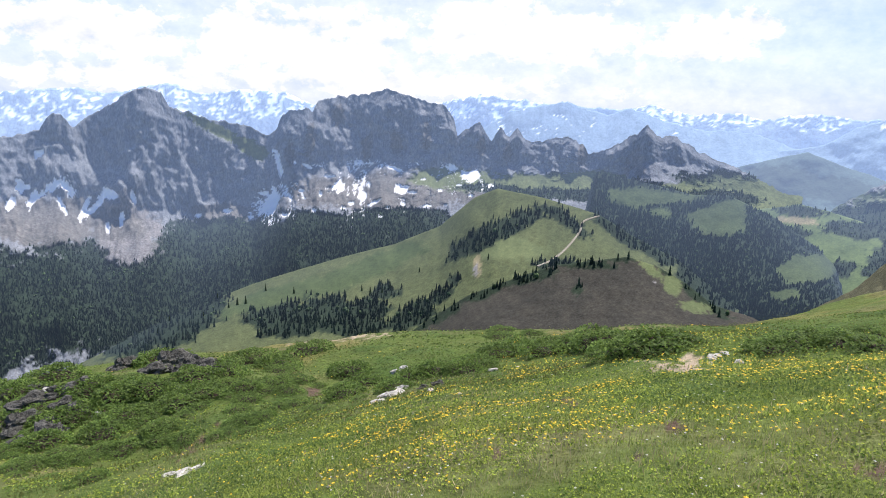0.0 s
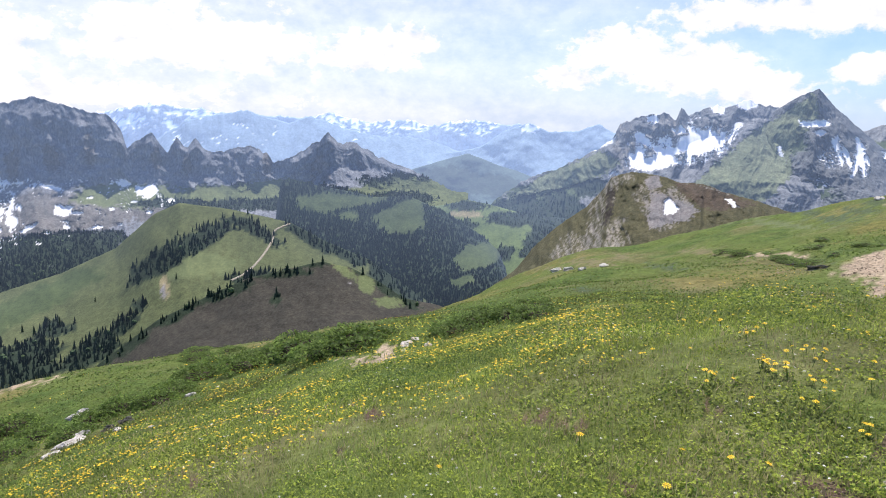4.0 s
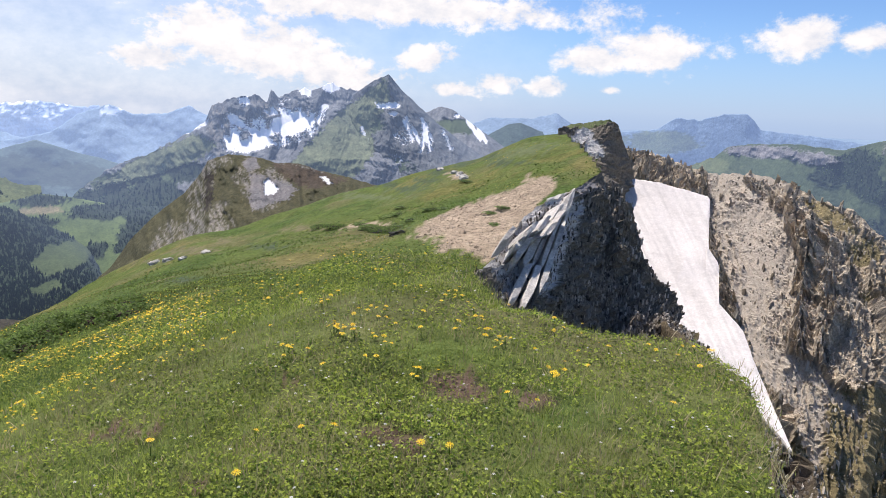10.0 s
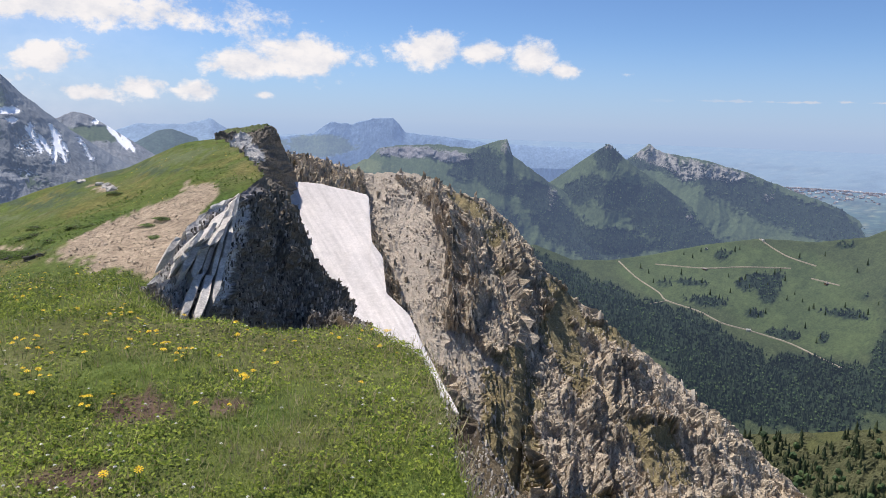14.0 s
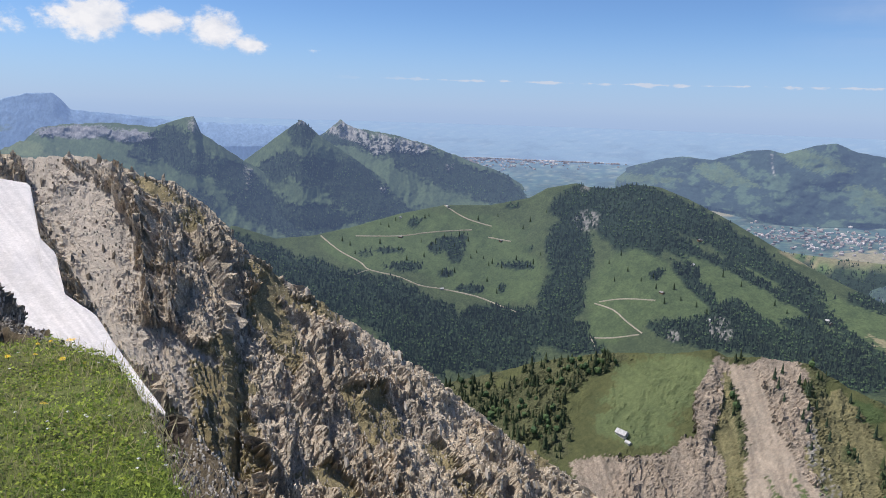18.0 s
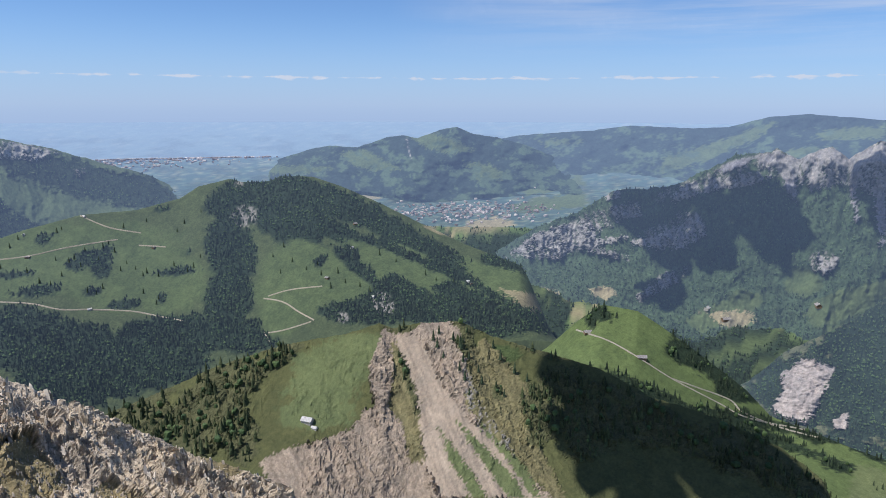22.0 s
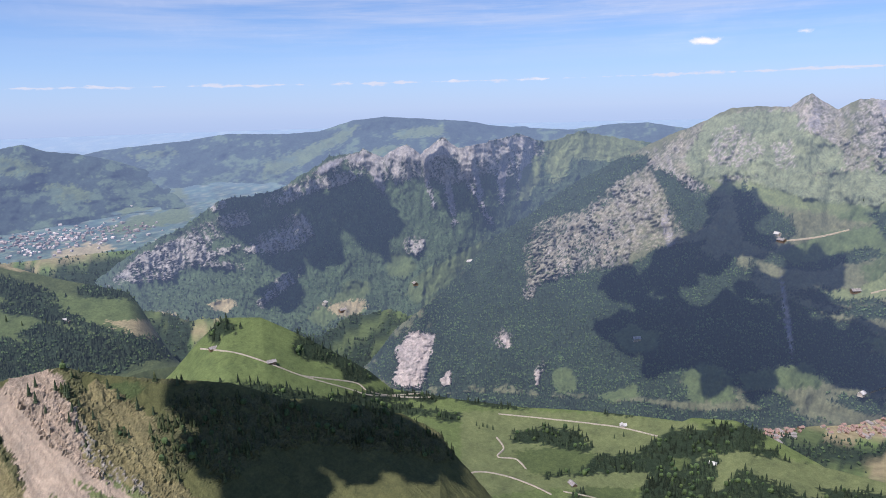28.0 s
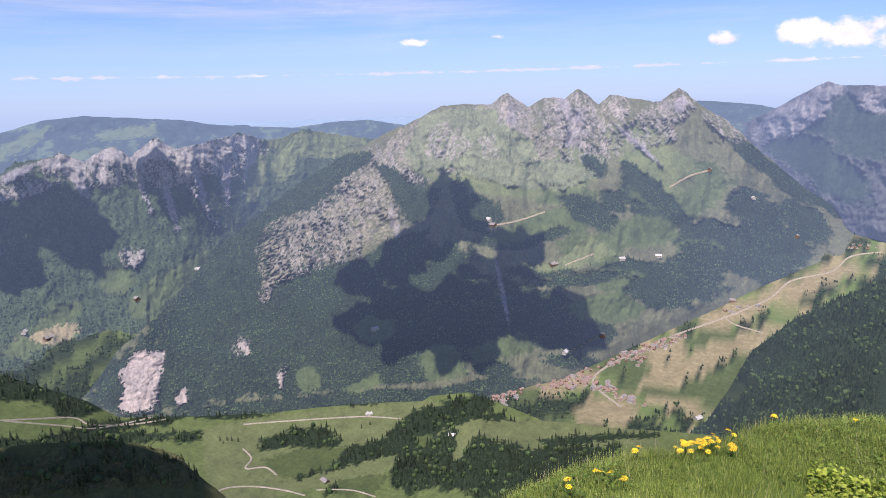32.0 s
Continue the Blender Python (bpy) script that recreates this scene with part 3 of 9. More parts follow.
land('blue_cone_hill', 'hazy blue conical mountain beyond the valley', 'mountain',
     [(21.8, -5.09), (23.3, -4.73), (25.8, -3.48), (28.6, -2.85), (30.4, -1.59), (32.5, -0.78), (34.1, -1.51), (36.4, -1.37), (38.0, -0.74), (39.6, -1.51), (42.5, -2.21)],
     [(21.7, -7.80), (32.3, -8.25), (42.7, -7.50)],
     4300, 4100, 'hazy_farrock', jag=0.12, glow=0.55)
spots('F', (25.8, -6.0, 3.31, 1.42, 0), (29.5, -6.0, 2.84, 0.95, 0))
land('valley_hill', 'blue-green wooded hill in the far valley', 'hill',
     [(18.7, -6.42), (20.4, -5.76), (23.1, -4.86), (25.8, -3.98), (27.6, -3.46), (29.9, -4.29), (31.8, -4.81), (34.2, -5.65), (36.5, -6.53)],
     [(18.6, -9.10), (27.6, -9.68), (36.6, -8.63)],
     3800, 3350, 'far_green', taper=0.5, grounded=False, jag=0.05, relief=0.02, glow=0.4)
spots('F', (-26.6, -15.7, 19.86, 4.49, 0), (-35.5, -16.2, 7.09, 4.26, 0), (-13.5, -12.9, 15.13, 2.84, 0), (-4.1, -11.0, 5.67, 1.51, 0), (10.9, -7.2, 4.26, 1.04, 0), (22.5, -6.2, 4.26, 0.95, 0))
spots('E', (-25.2, -11.2, 2.36, 2.36, 0), (-25.7, -9.3, 1.42, 1.42, 0))
spots('U', (-5.0, -8.2, 8.98, 1.61, -3), (0.1, -7.5, 3.78, 1.42, 0), (-18.0, -10.0, 2.84, 0.76, 0))
spots('E', (15.6, -5.1, 0.57, 1.13, -15), (14.8, -5.6, 0.28, 0.95, 0))
spots('G', (0.6, -7.0, 3.78, 0.95, 0), (7.2, -7.3, 4.26, 0.95, 0), (12.2, -6.6, 2.84, 0.76, 0), (24.7, -7.5, 6.15, 1.89, 0), (18.9, -7.5, 4.26, 1.13, 0))
spots('F', (3.9, -7.7, 2.84, 0.38, 0), (10.0, -7.9, 4.26, 0.47, 0), (18.0, -7.2, 2.84, 0.47, 15), (22.2, -7.3, 2.84, 0.57, 0), (16.8, -8.4, 2.36, 0.38, 0))
spots('G', (-18.2, -3.5, 2.84, 0.43, 28), (-15.7, -4.9, 1.42, 0.66, 30))
spots('F', (-17.3, -11.3, 6.62, 0.95, 0), (-10.9, -10.5, 2.84, 0.66, 0), (-3.7, -10.1, 4.26, 0.57, 0))
spots('E', (-23.4, -11.1, 0.76, 0.76, 0))
spots('S', (-13.7, -6.1, 0.20, 0.82, -15), (-14.3, -8.9, 0.41, 0.75, 35), (-14.9, -8.4, 0.41, 0.17, 0), (-17.7, -9.8, 0.37, 0.20, 0), (-13.3, -10.2, 0.41, 0.17, 0), (-25.6, -10.1, 0.20, 0.48, 0), (-24.7, -8.6, 0.24, 0.51, 0), (-26.2, -8.4, 0.41, 0.27, 0), (-6.8, -5.9, 0.82, 0.10, 0), (-4.2, -6.3, 0.82, 0.17, 15), (-9.5, -7.0, 0.51, 0.14, 0), (-8.9, -7.9, 0.51, 0.37, 0), (-6.9, -8.6, 0.37, 0.37, 0), (-5.9, -9.1, 0.82, 0.17, -30), (-3.9, -7.9, 0.31, 0.41, 0))
spots('S', (-2.8, -8.2, 0.51, 0.14, 0), (2.3, -6.6, 0.61, 0.37, 0), (0.6, -6.1, 0.44, 0.24, 0), (2.2, -8.3, 0.27, 0.14, 0), (5.5, -8.1, 0.34, 0.14, 0), (-1.5, -9.3, 0.41, 0.14, 0), (-7.8, -9.2, 0.34, 0.17, 0), (-4.8, -9.5, 0.27, 0.14, 0), (-10.9, -9.8, 0.27, 0.17, 0), (-16.0, -10.3, 0.31, 0.14, 0), (-0.4, -8.0, 0.24, 0.17, 0), (-11.9, -8.2, 0.24, 0.17, 0), (-6.4, -7.6, 0.20, 0.24, 0), (-1.8, -7.1, 0.27, 0.14, 0), (3.8, -7.5, 0.31, 0.17, 0))
spots('S', (-20.0, -10.1, 0.27, 0.14, 0), (-10.4, -8.4, 0.20, 0.31, 0), (-8.5, -9.6, 0.20, 0.14, 0), (-3.5, -9.2, 0.24, 0.17, 0), (1.2, -7.5, 0.27, 0.10, 0), (0.1, -9.2, 0.20, 0.14, 0), (-11.4, -6.2, 0.48, 0.14, 30), (-12.6, -5.8, 0.34, 0.14, 40), (-18.2, -1.7, 0.14, 0.10, 0))
spots('U', (-11.2, -4.2, 0.43, 1.42, 8), (-8.9, -2.1, 0.52, 0.95, 0), (-6.6, -4.6, 0.43, 1.13, 0), (-4.1, -4.3, 0.52, 1.13, -8), (-1.6, -3.5, 0.38, 1.23, 0), (-12.8, -5.3, 0.43, 0.95, 0), (2.9, -4.2, 0.38, 0.95, 0), (11.2, -4.5, 0.38, 1.13, 0), (5.1, -4.7, 0.33, 0.85, 0))
spots('U', (-31.8, -9.9, 2.36, 1.89, 0), (-28.9, -10.0, 1.89, 1.70, 0), (-25.9, -10.7, 2.13, 1.23, 0))
spots('S', (-31.3, -8.3, 0.20, 0.88, 20), (-31.9, -7.5, 0.48, 0.20, 0), (-28.1, -9.3, 0.20, 1.02, 25), (-26.6, -10.7, 0.17, 0.48, 0), (-29.5, -9.0, 0.17, 0.75, -20), (-32.7, -8.6, 0.27, 0.68, 30))
fields('K', [(-16.62, -10.55), (-14.77, -7.85), (-8.84, -6.44), (-4.19, -5.65), (1.94, -5.71), (4.37, -7.48), (2.04, -8.27), (-0.79, -9.31), (-6.02, -10.36), (-10.71, -9.92), (-14.40, -11.05)], [(-11.58, -6.02), (-6.99, -5.49), (-2.77, -5.94), (-4.17, -6.58), (-8.84, -6.67)])
fields('S', [(-14.16, -4.91), (-13.72, -5.04), (-13.31, -6.71), (-13.67, -6.85)], [(-14.14, -7.85), (-13.53, -8.54), (-14.20, -10.13), (-15.18, -10.03), (-14.44, -9.22)], [(-32.17, -6.84), (-31.68, -7.14), (-32.01, -8.05), (-32.31, -7.63)], [(-29.87, -7.05), (-29.06, -6.91), (-28.50, -8.21), (-28.96, -8.39), (-29.48, -7.55), (-31.67, -8.91), (-31.78, -8.58)], [(-26.72, -7.64), (-25.91, -8.09), (-25.90, -8.60), (-26.47, -8.41), (-28.05, -10.11), (-28.16, -9.60), (-27.01, -8.47)], [(-25.70, -9.59), (-25.38, -9.56), (-25.51, -10.80), (-25.78, -10.74)], [(-8.84, -7.27), (-8.38, -8.05), (-9.03, -8.52), (-9.21, -7.60)], [(-30.97, -5.00), (-30.32, -4.77), (-30.43, -5.29), (-30.95, -5.60)], [(1.25, -6.20), (2.92, -6.70), (2.24, -7.33), (1.42, -7.03)], [(-4.16, -7.52), (-2.97, -7.72), (-3.43, -8.44), (-4.24, -8.22)])
land('tower_range', 'steep grey limestone wall with towers, scree and snow at its foot', 'mountain',
     [(-35.5, -3.85), (-33.9, -3.56), (-32.9, -4.07), (-32.1, -3.88), (-30.5, -3.57), (-29.9, -2.49), (-29.1, -2.24), (-28.5, -3.32), (-26.0, -1.67), (-24.6, -0.77), (-23.4, -0.24), (-22.3, -0.71), (-21.7, -1.74), (-18.5, -2.75), (-16.4, -2.93), (-14.4, -3.79), (-13.9, -3.51), (-13.4, -2.21), (-12.0, -1.51), (-10.9, -1.75), (-10.5, -0.94), (-8.8, -0.62), (-6.5, -0.24), (-4.7, 0.13), (-2.4, -0.56), (-0.1, -1.17), (0.6, -2.29), (0.9, -3.42), (1.6, -2.94), (2.7, -2.35), (3.7, -3.65), (4.4, -2.66), (5.2, -3.37), (5.8, -2.52), (6.5, -3.59), (7.9, -3.72), (9.7, -3.10), (11.1, -3.72), (11.7, -4.46), (12.7, -4.23), (13.8, -3.73), (15.0, -2.87), (16.1, -2.11), (16.9, -2.78), (18.4, -2.92), (20.0, -3.84), (22.8, -4.96), (24.9, -5.96), (27.7, -6.85)],
     [(-37.7, -23.52), (-31.3, -24.15), (-23.0, -23.39), (-13.7, -18.40), (-0.2, -12.36), (5.5, -10.01), (12.4, -9.60), (19.1, -9.08), (27.9, -8.84)],
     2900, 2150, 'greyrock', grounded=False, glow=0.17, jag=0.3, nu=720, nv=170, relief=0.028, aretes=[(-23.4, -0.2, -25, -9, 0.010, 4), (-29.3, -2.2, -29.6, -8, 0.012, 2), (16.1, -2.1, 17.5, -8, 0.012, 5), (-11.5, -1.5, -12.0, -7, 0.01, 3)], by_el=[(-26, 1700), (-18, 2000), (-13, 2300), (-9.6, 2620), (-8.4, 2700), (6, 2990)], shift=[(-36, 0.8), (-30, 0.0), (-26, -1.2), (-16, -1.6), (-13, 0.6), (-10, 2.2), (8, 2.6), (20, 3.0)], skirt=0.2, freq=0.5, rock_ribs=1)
spots('N', (32.3, -7.8, 6.15, 1.89, -30), (35.1, -6.3, 3.31, 1.65, -25))
spots('F', (31.4, -8.3, 2.84, 1.42, -30), (29.5, -9.7, 2.36, 1.18, 0), (35.1, -7.7, 2.36, 1.42, 0), (37.5, -5.8, 1.42, 0.95, 0))
spots('S', (45.4, -1.7, 1.61, 0.66, -25), (43.4, -2.9, 1.42, 0.47, -25), (41.3, -3.2, 0.47, 1.04, 20), (44.2, -1.0, 0.57, 0.38, 0), (38.1, -2.3, 1.18, 0.33, -25), (41.5, -1.8, 0.95, 0.33, 35), (49.0, 1.2, 0.57, 0.33, 0), (46.8, 0.8, 0.47, 0.28, 0), (42.7, -3.6, 1.89, 0.57, -10))
spots('K', (44.3, -2.2, 4.49, 1.89, -15), (43.0, -3.3, 3.78, 0.76, -15), (46.5, -1.0, 2.36, 1.13, 0))
spots('R', (40.1, -2.3, 0.76, 2.13, 0), (43.3, -0.8, 0.95, 0.66, 0))
fields('K', [(40.79, -1.49), (41.78, -1.84), (43.52, -1.30), (45.27, -0.76), (48.55, -0.43), (47.68, -1.83), (46.67, -2.86), (45.28, -3.69), (43.51, -3.30), (42.01, -2.83), (41.03, -2.35)], [(40.23, -3.23), (41.27, -2.71), (42.38, -3.69), (41.87, -4.40), (40.45, -4.42)], [(41.55, -0.24), (42.29, 0.27), (43.03, -0.45), (42.03, -0.72)], [(46.27, 0.74), (47.15, 1.14), (47.40, 0.41), (46.78, 0.27)], [(47.90, 1.16), (48.78, 1.43), (48.66, 0.81)], [(39.02, -4.73), (39.76, -4.23), (40.00, -4.73), (39.25, -5.23)])
fields('S', [(37.25, -2.71), (39.37, -1.71), (39.22, -2.11), (37.85, -2.82)])
fields('I', [(31.15, -6.95), (33.92, -5.00), (38.41, -2.87), (40.09, -3.65), (38.36, -4.99), (34.97, -6.14)])
fields('K', [(42.40, -3.03), (44.15, -2.19), (45.20, -1.41), (46.20, -0.64), (48.13, -0.36), (48.55, -1.33), (47.39, -2.70), (45.33, -3.74), (43.27, -3.60)], [(40.39, -2.95), (41.83, -2.52), (42.57, -4.20), (40.94, -4.51)])
fields('S', [(44.44, -2.59), (45.61, -1.58), (47.67, -1.06), (47.38, -2.12), (45.62, -2.97)], [(37.02, -2.72), (39.28, -1.83), (39.10, -2.23), (37.28, -3.06)], [(47.94, 1.07), (48.81, 1.38), (49.52, 0.89), (48.82, 0.58)], [(41.58, 0.04), (42.43, 0.18), (42.60, -0.50), (41.97, -0.46)], [(46.36, 0.80), (47.29, 1.00), (47.30, 0.25), (46.60, 0.41)], [(41.83, -2.35), (42.41, -2.22), (44.74, -3.58), (43.86, -3.71)])
fields('I', [(51.17, 0.47), (49.43, -1.02), (47.10, -3.41), (45.62, -5.09), (44.14, -6.41), (48.33, -6.64), (51.03, -5.99), (52.59, -3.87), (52.13, -2.12)])
land('snow_massif', 'grey alpine massif with a snow-filled bowl', 'mountain',
     [(25.7, -8.52), (27.6, -8.75), (29.5, -7.58), (32.3, -5.45), (35.1, -4.38), (37.8, -2.93), (39.2, -1.84), (39.7, -0.61), (41.4, -0.03), (43.0, 0.28), (43.9, -0.24), (44.2, 0.75), (44.8, 0.10), (45.9, 0.65), (46.8, 0.98), (47.7, 0.82), (48.7, 1.46), (50.3, 0.97), (52.0, 0.48), (54.7, -1.17)],
     [(25.7, -11.06), (29.5, -11.08), (32.3, -12.95), (37.1, -11.92), (41.9, -9.88), (46.5, -8.27), (55.3, -6.84)],
     2960, 2400, 'massif', glow=0.23, aretes=[(39.7, -0.6, 36, -9, 0.004, 4), (44.2, 0.7, 47, -6, 0.006, 3)], jag=0.22, relief=0.028, grounded=False, prof=[(0, 0), (0.35, 0.2), (0.75, 0.8), (1, 1)], freq=0.6, rock_ribs=1, nu=440, nv=170)
spots('N', (48.5, -4.3, 3.55, 1.89, -20), (50.1, -2.6, 1.89, 1.42, -40), (51.8, -1.3, 1.42, 1.18, 0), (53.0, -5.2, 2.84, 0.76, 0))
spots('K', (55.5, -2.7, 1.42, 2.36, 35))
spots('S', (53.4, -0.2, 1.13, 0.24, 0), (54.0, -0.8, 0.38, 0.24, 0), (49.5, -4.6, 0.57, 0.28, 0), (50.7, -4.5, 0.57, 0.24, 0), (49.2, -4.7, 0.43, 0.38, 0), (56.5, -1.8, 0.24, 0.95, -20), (55.9, -2.6, 0.19, 1.18, -25), (51.5, -3.4, 0.43, 0.24, 0), (55.0, -1.6, 0.19, 0.57, -30), (48.1, -2.0, 0.19, 0.76, 60), (50.0, -1.2, 1.18, 0.09, -25), (57.1, -2.6, 0.14, 0.66, -20))
fields('N', [(45.53, -4.65), (48.58, -2.44), (51.12, -1.74), (51.80, -3.24), (49.66, -5.85), (47.59, -5.63)])
fields('S', [(52.36, -0.26), (53.37, 0.07), (54.34, -0.16), (53.64, -0.45), (52.88, -0.47)], [(53.27, -0.73), (54.29, -0.78), (54.04, -1.11)], [(50.81, -3.83), (51.89, -3.60), (51.56, -4.04)], [(49.43, -4.50), (50.72, -4.34), (50.37, -4.91), (49.65, -5.00)], [(49.98, -2.02), (51.41, -0.93), (50.87, -1.67)], [(47.81, -2.20), (48.37, -2.11), (48.20, -2.45)], [(56.16, -1.15), (56.36, -1.10), (57.01, -1.93), (56.75, -1.97)], [(56.37, -1.85), (56.65, -2.60), (56.46, -4.00), (56.14, -3.88)], [(48.81, -4.38), (49.25, -4.37), (49.18, -5.09), (48.92, -4.84)])
# grassy left face, its colour also lightened as the sunlit side
fields('I', [(53.25, 1.96), (51.76, 0.78), (49.43, -1.02), (47.10, -3.41), (45.62, -5.09), (48.32, -6.23), (51.02, -5.81), (52.59, -3.87), (52.13, -2.12), (53.66, 0.25)])
fields('S', [(52.37, -0.07), (54.25, 0.15), (53.91, -0.44), (52.73, -0.47)], [(48.78, -4.44), (50.51, -4.28), (50.10, -4.88), (49.20, -5.02)], [(56.20, -1.42), (56.61, -1.41), (57.36, -3.73), (56.89, -3.86)], [(54.76, -0.99), (55.05, -0.87), (55.79, -3.07), (55.43, -3.08)], [(50.85, -3.68), (51.87, -3.47), (51.76, -3.95), (50.98, -4.09)], [(51.23, -2.02), (51.47, -1.90), (52.04, -3.29), (51.74, -3.36)], [(57.87, -1.95), (58.11, -1.95), (59.02, -3.67), (58.66, -3.68)])
land('pyramid_peak', 'steep pyramid peak of grey rock, grass and snow streaks', 'mountain',
     [(43.6, -6.08), (45.3, -4.54), (47.0, -2.84), (48.7, -1.35), (50.8, 0.67), (52.4, 1.78), (53.5, 2.30), (54.5, 1.18), (55.9, -0.07), (57.6, -1.50), (60.2, -3.29), (63.1, -5.01), (65.1, -6.10)],
     [(43.6, -7.47), (50.5, -7.59), (59.5, -6.98), (65.2, -6.91)],
     3040, 2440, 'pyramid', aretes=[(53.5, 2.3, 56.5, -7, 0.013, 9), (51.0, 0.5, 46.0, -7, 0.012, 3)], grounded=False, glow=0.22, jag=0.1, relief=0.03, freq=0.55, rock_ribs=1, nu=340, nv=170)
spots('N', (58.9, -1.7, 1.89, 0.66, 0))
spots('S', (60.5, -1.8, 0.19, 1.04, -35), (61.3, -2.4, 0.19, 0.76, -35), (59.2, -0.8, 0.24, 0.24, 0))
land('grey_side_peak', 'grey rocky peak with thin snow gullies', 'mountain',
     [(54.8, -1.82), (56.5, -0.69), (57.7, -0.15), (58.7, -0.29), (60.4, -1.40), (62.3, -2.65), (64.5, -4.08)],
     [(55.2, -6.40), (60.1, -6.07), (64.7, -5.72)],
     3700, 2900, 'massif', grounded=False, glow=0.17, jag=0.08, relief=0.025, freq=0.7, rock_ribs=1, nu=160, nv=90)
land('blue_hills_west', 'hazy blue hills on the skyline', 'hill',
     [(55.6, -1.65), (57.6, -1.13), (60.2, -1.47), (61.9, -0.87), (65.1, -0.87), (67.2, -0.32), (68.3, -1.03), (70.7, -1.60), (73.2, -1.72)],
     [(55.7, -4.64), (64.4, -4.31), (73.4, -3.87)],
     4500, 4400, 'hazy_farrock', jag=0.1, relief=0.006, glow=0.42)
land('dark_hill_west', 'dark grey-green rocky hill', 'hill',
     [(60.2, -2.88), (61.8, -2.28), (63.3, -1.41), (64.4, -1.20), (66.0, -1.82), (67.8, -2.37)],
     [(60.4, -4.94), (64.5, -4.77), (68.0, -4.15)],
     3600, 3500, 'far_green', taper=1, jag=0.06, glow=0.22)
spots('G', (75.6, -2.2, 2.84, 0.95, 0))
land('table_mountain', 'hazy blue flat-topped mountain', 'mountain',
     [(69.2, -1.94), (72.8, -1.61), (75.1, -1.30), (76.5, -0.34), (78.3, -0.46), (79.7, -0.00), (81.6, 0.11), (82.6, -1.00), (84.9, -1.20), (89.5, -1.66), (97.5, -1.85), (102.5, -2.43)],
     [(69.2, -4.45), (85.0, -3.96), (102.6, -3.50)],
     4250, 4100, 'hazy_farrock', jag=0.12, relief=0.006, freq=0.6, rock_ribs=1, grounded=False, glow=0.44)
spots('F', (88.6, -3.5, 2.36, 1.04, -25), (90.8, -4.9, 2.84, 0.95, 20), (94.5, -6.7, 3.78, 1.18, 35), (97.2, -9.0, 4.26, 1.42, 25), (89.8, -8.5, 2.84, 1.42, 0))
spots('E', (83.1, -2.6, 2.84, 0.47, 0), (86.5, -2.9, 1.42, 0.47, 0))
spots('R', (91.0, -1.9, 0.47, 0.71, 0), (94.9, -6.0, 0.47, 0.95, 0))
spots('G', (78.2, -3.8, 2.84, 0.71, 0))
land('green_ridge', 'green alpine ridge with pale gullies ending in a sharp horn', 'mountain',
     [(71.1, -3.11), (72.5, -2.41), (75.7, -2.72), (79.5, -2.71), (81.1, -2.19), (84.8, -1.88), (88.2, -2.19), (90.0, -1.49), (91.0, -1.29), (91.5, -2.59), (94.5, -4.60), (99.1, -7.33), (102.0, -9.02), (105.4, -10.73)],
     [(70.8, -5.87), (77.3, -6.49), (82.4, -7.93), (86.2, -9.81), (92.5, -11.32), (105.4, -11.20)],
     3300, 2700, 'far_meadow', jag=0.1, relief=0.024, freq=0.7, rock_ribs=1, glow=0.19, nu=400, nv=120)
spots('F', (99.1, -2.5, 1.13, 1.04, 0), (97.2, -5.3, 1.89, 1.18, -20), (100.1, -5.7, 1.89, 1.18, 0), (103.9, -7.0, 4.26, 1.89, 38), (99.2, -9.2, 4.73, 1.04, 0), (106.3, -9.1, 2.84, 1.18, 0), (96.3, -8.1, 1.42, 1.18, 0))
spots('R', (99.2, -1.6, 0.38, 0.28, 0), (105.8, -7.0, 0.28, 0.38, 0))
land('pointed_green_hill', 'pointed green hill with wooded flanks', 'hill',
     [(91.7, -5.31), (94.5, -4.83), (96.8, -3.05), (98.6, -1.73), (99.2, -1.40), (99.8, -1.89), (101.0, -2.87), (103.8, -4.66), (107.2, -6.90), (109.1, -8.24), (111.1, -9.56)],
     [(91.6, -9.92), (99.2, -10.85), (111.1, -10.50)],
     3200, 2800, 'far_meadow', jag=0.1, relief=0.024, freq=0.7, rock_ribs=1, glow=0.17, nu=300, nv=120)
spots('F', (111.3, -5.4, 6.15, 1.32, 20), (115.5, -6.6, 3.31, 1.18, 20), (106.1, -3.7, 3.31, 0.57, 12), (102.3, -2.6, 1.89, 0.66, 0))
spots('R', (102.4, -1.7, 0.66, 0.47, 0), (105.6, -3.0, 2.36, 0.61, 14), (108.4, -3.2, 1.42, 0.38, 15), (111.3, -4.9, 0.38, 0.38, 0))
fields('X', [(101.35, -2.02), (102.40, -1.23), (103.41, -1.75), (104.81, -2.36), (107.42, -2.72), (109.93, -3.33), (109.08, -3.92), (106.57, -3.62), (105.21, -4.09), (104.00, -3.17), (102.26, -2.66), (101.42, -2.41)])
land('rocky_green_hill', 'long hill with a rocky crest and wooded flank', 'hill',
     [(98.6, -3.84), (101.0, -2.41), (102.0, -1.56), (102.3, -1.28), (103.0, -1.72), (103.7, -1.98), (106.5, -2.37), (109.8, -3.20), (113.1, -4.37), (115.9, -5.27), (118.2, -6.65), (120.5, -7.74)],
     [(98.7, -6.63), (106.3, -9.28), (120.6, -8.54)],
     3500, 3100, 'far_meadow', jag=0.1, relief=0.024, freq=0.7, rock_ribs=1, glow=0.19, nu=300, nv=110)
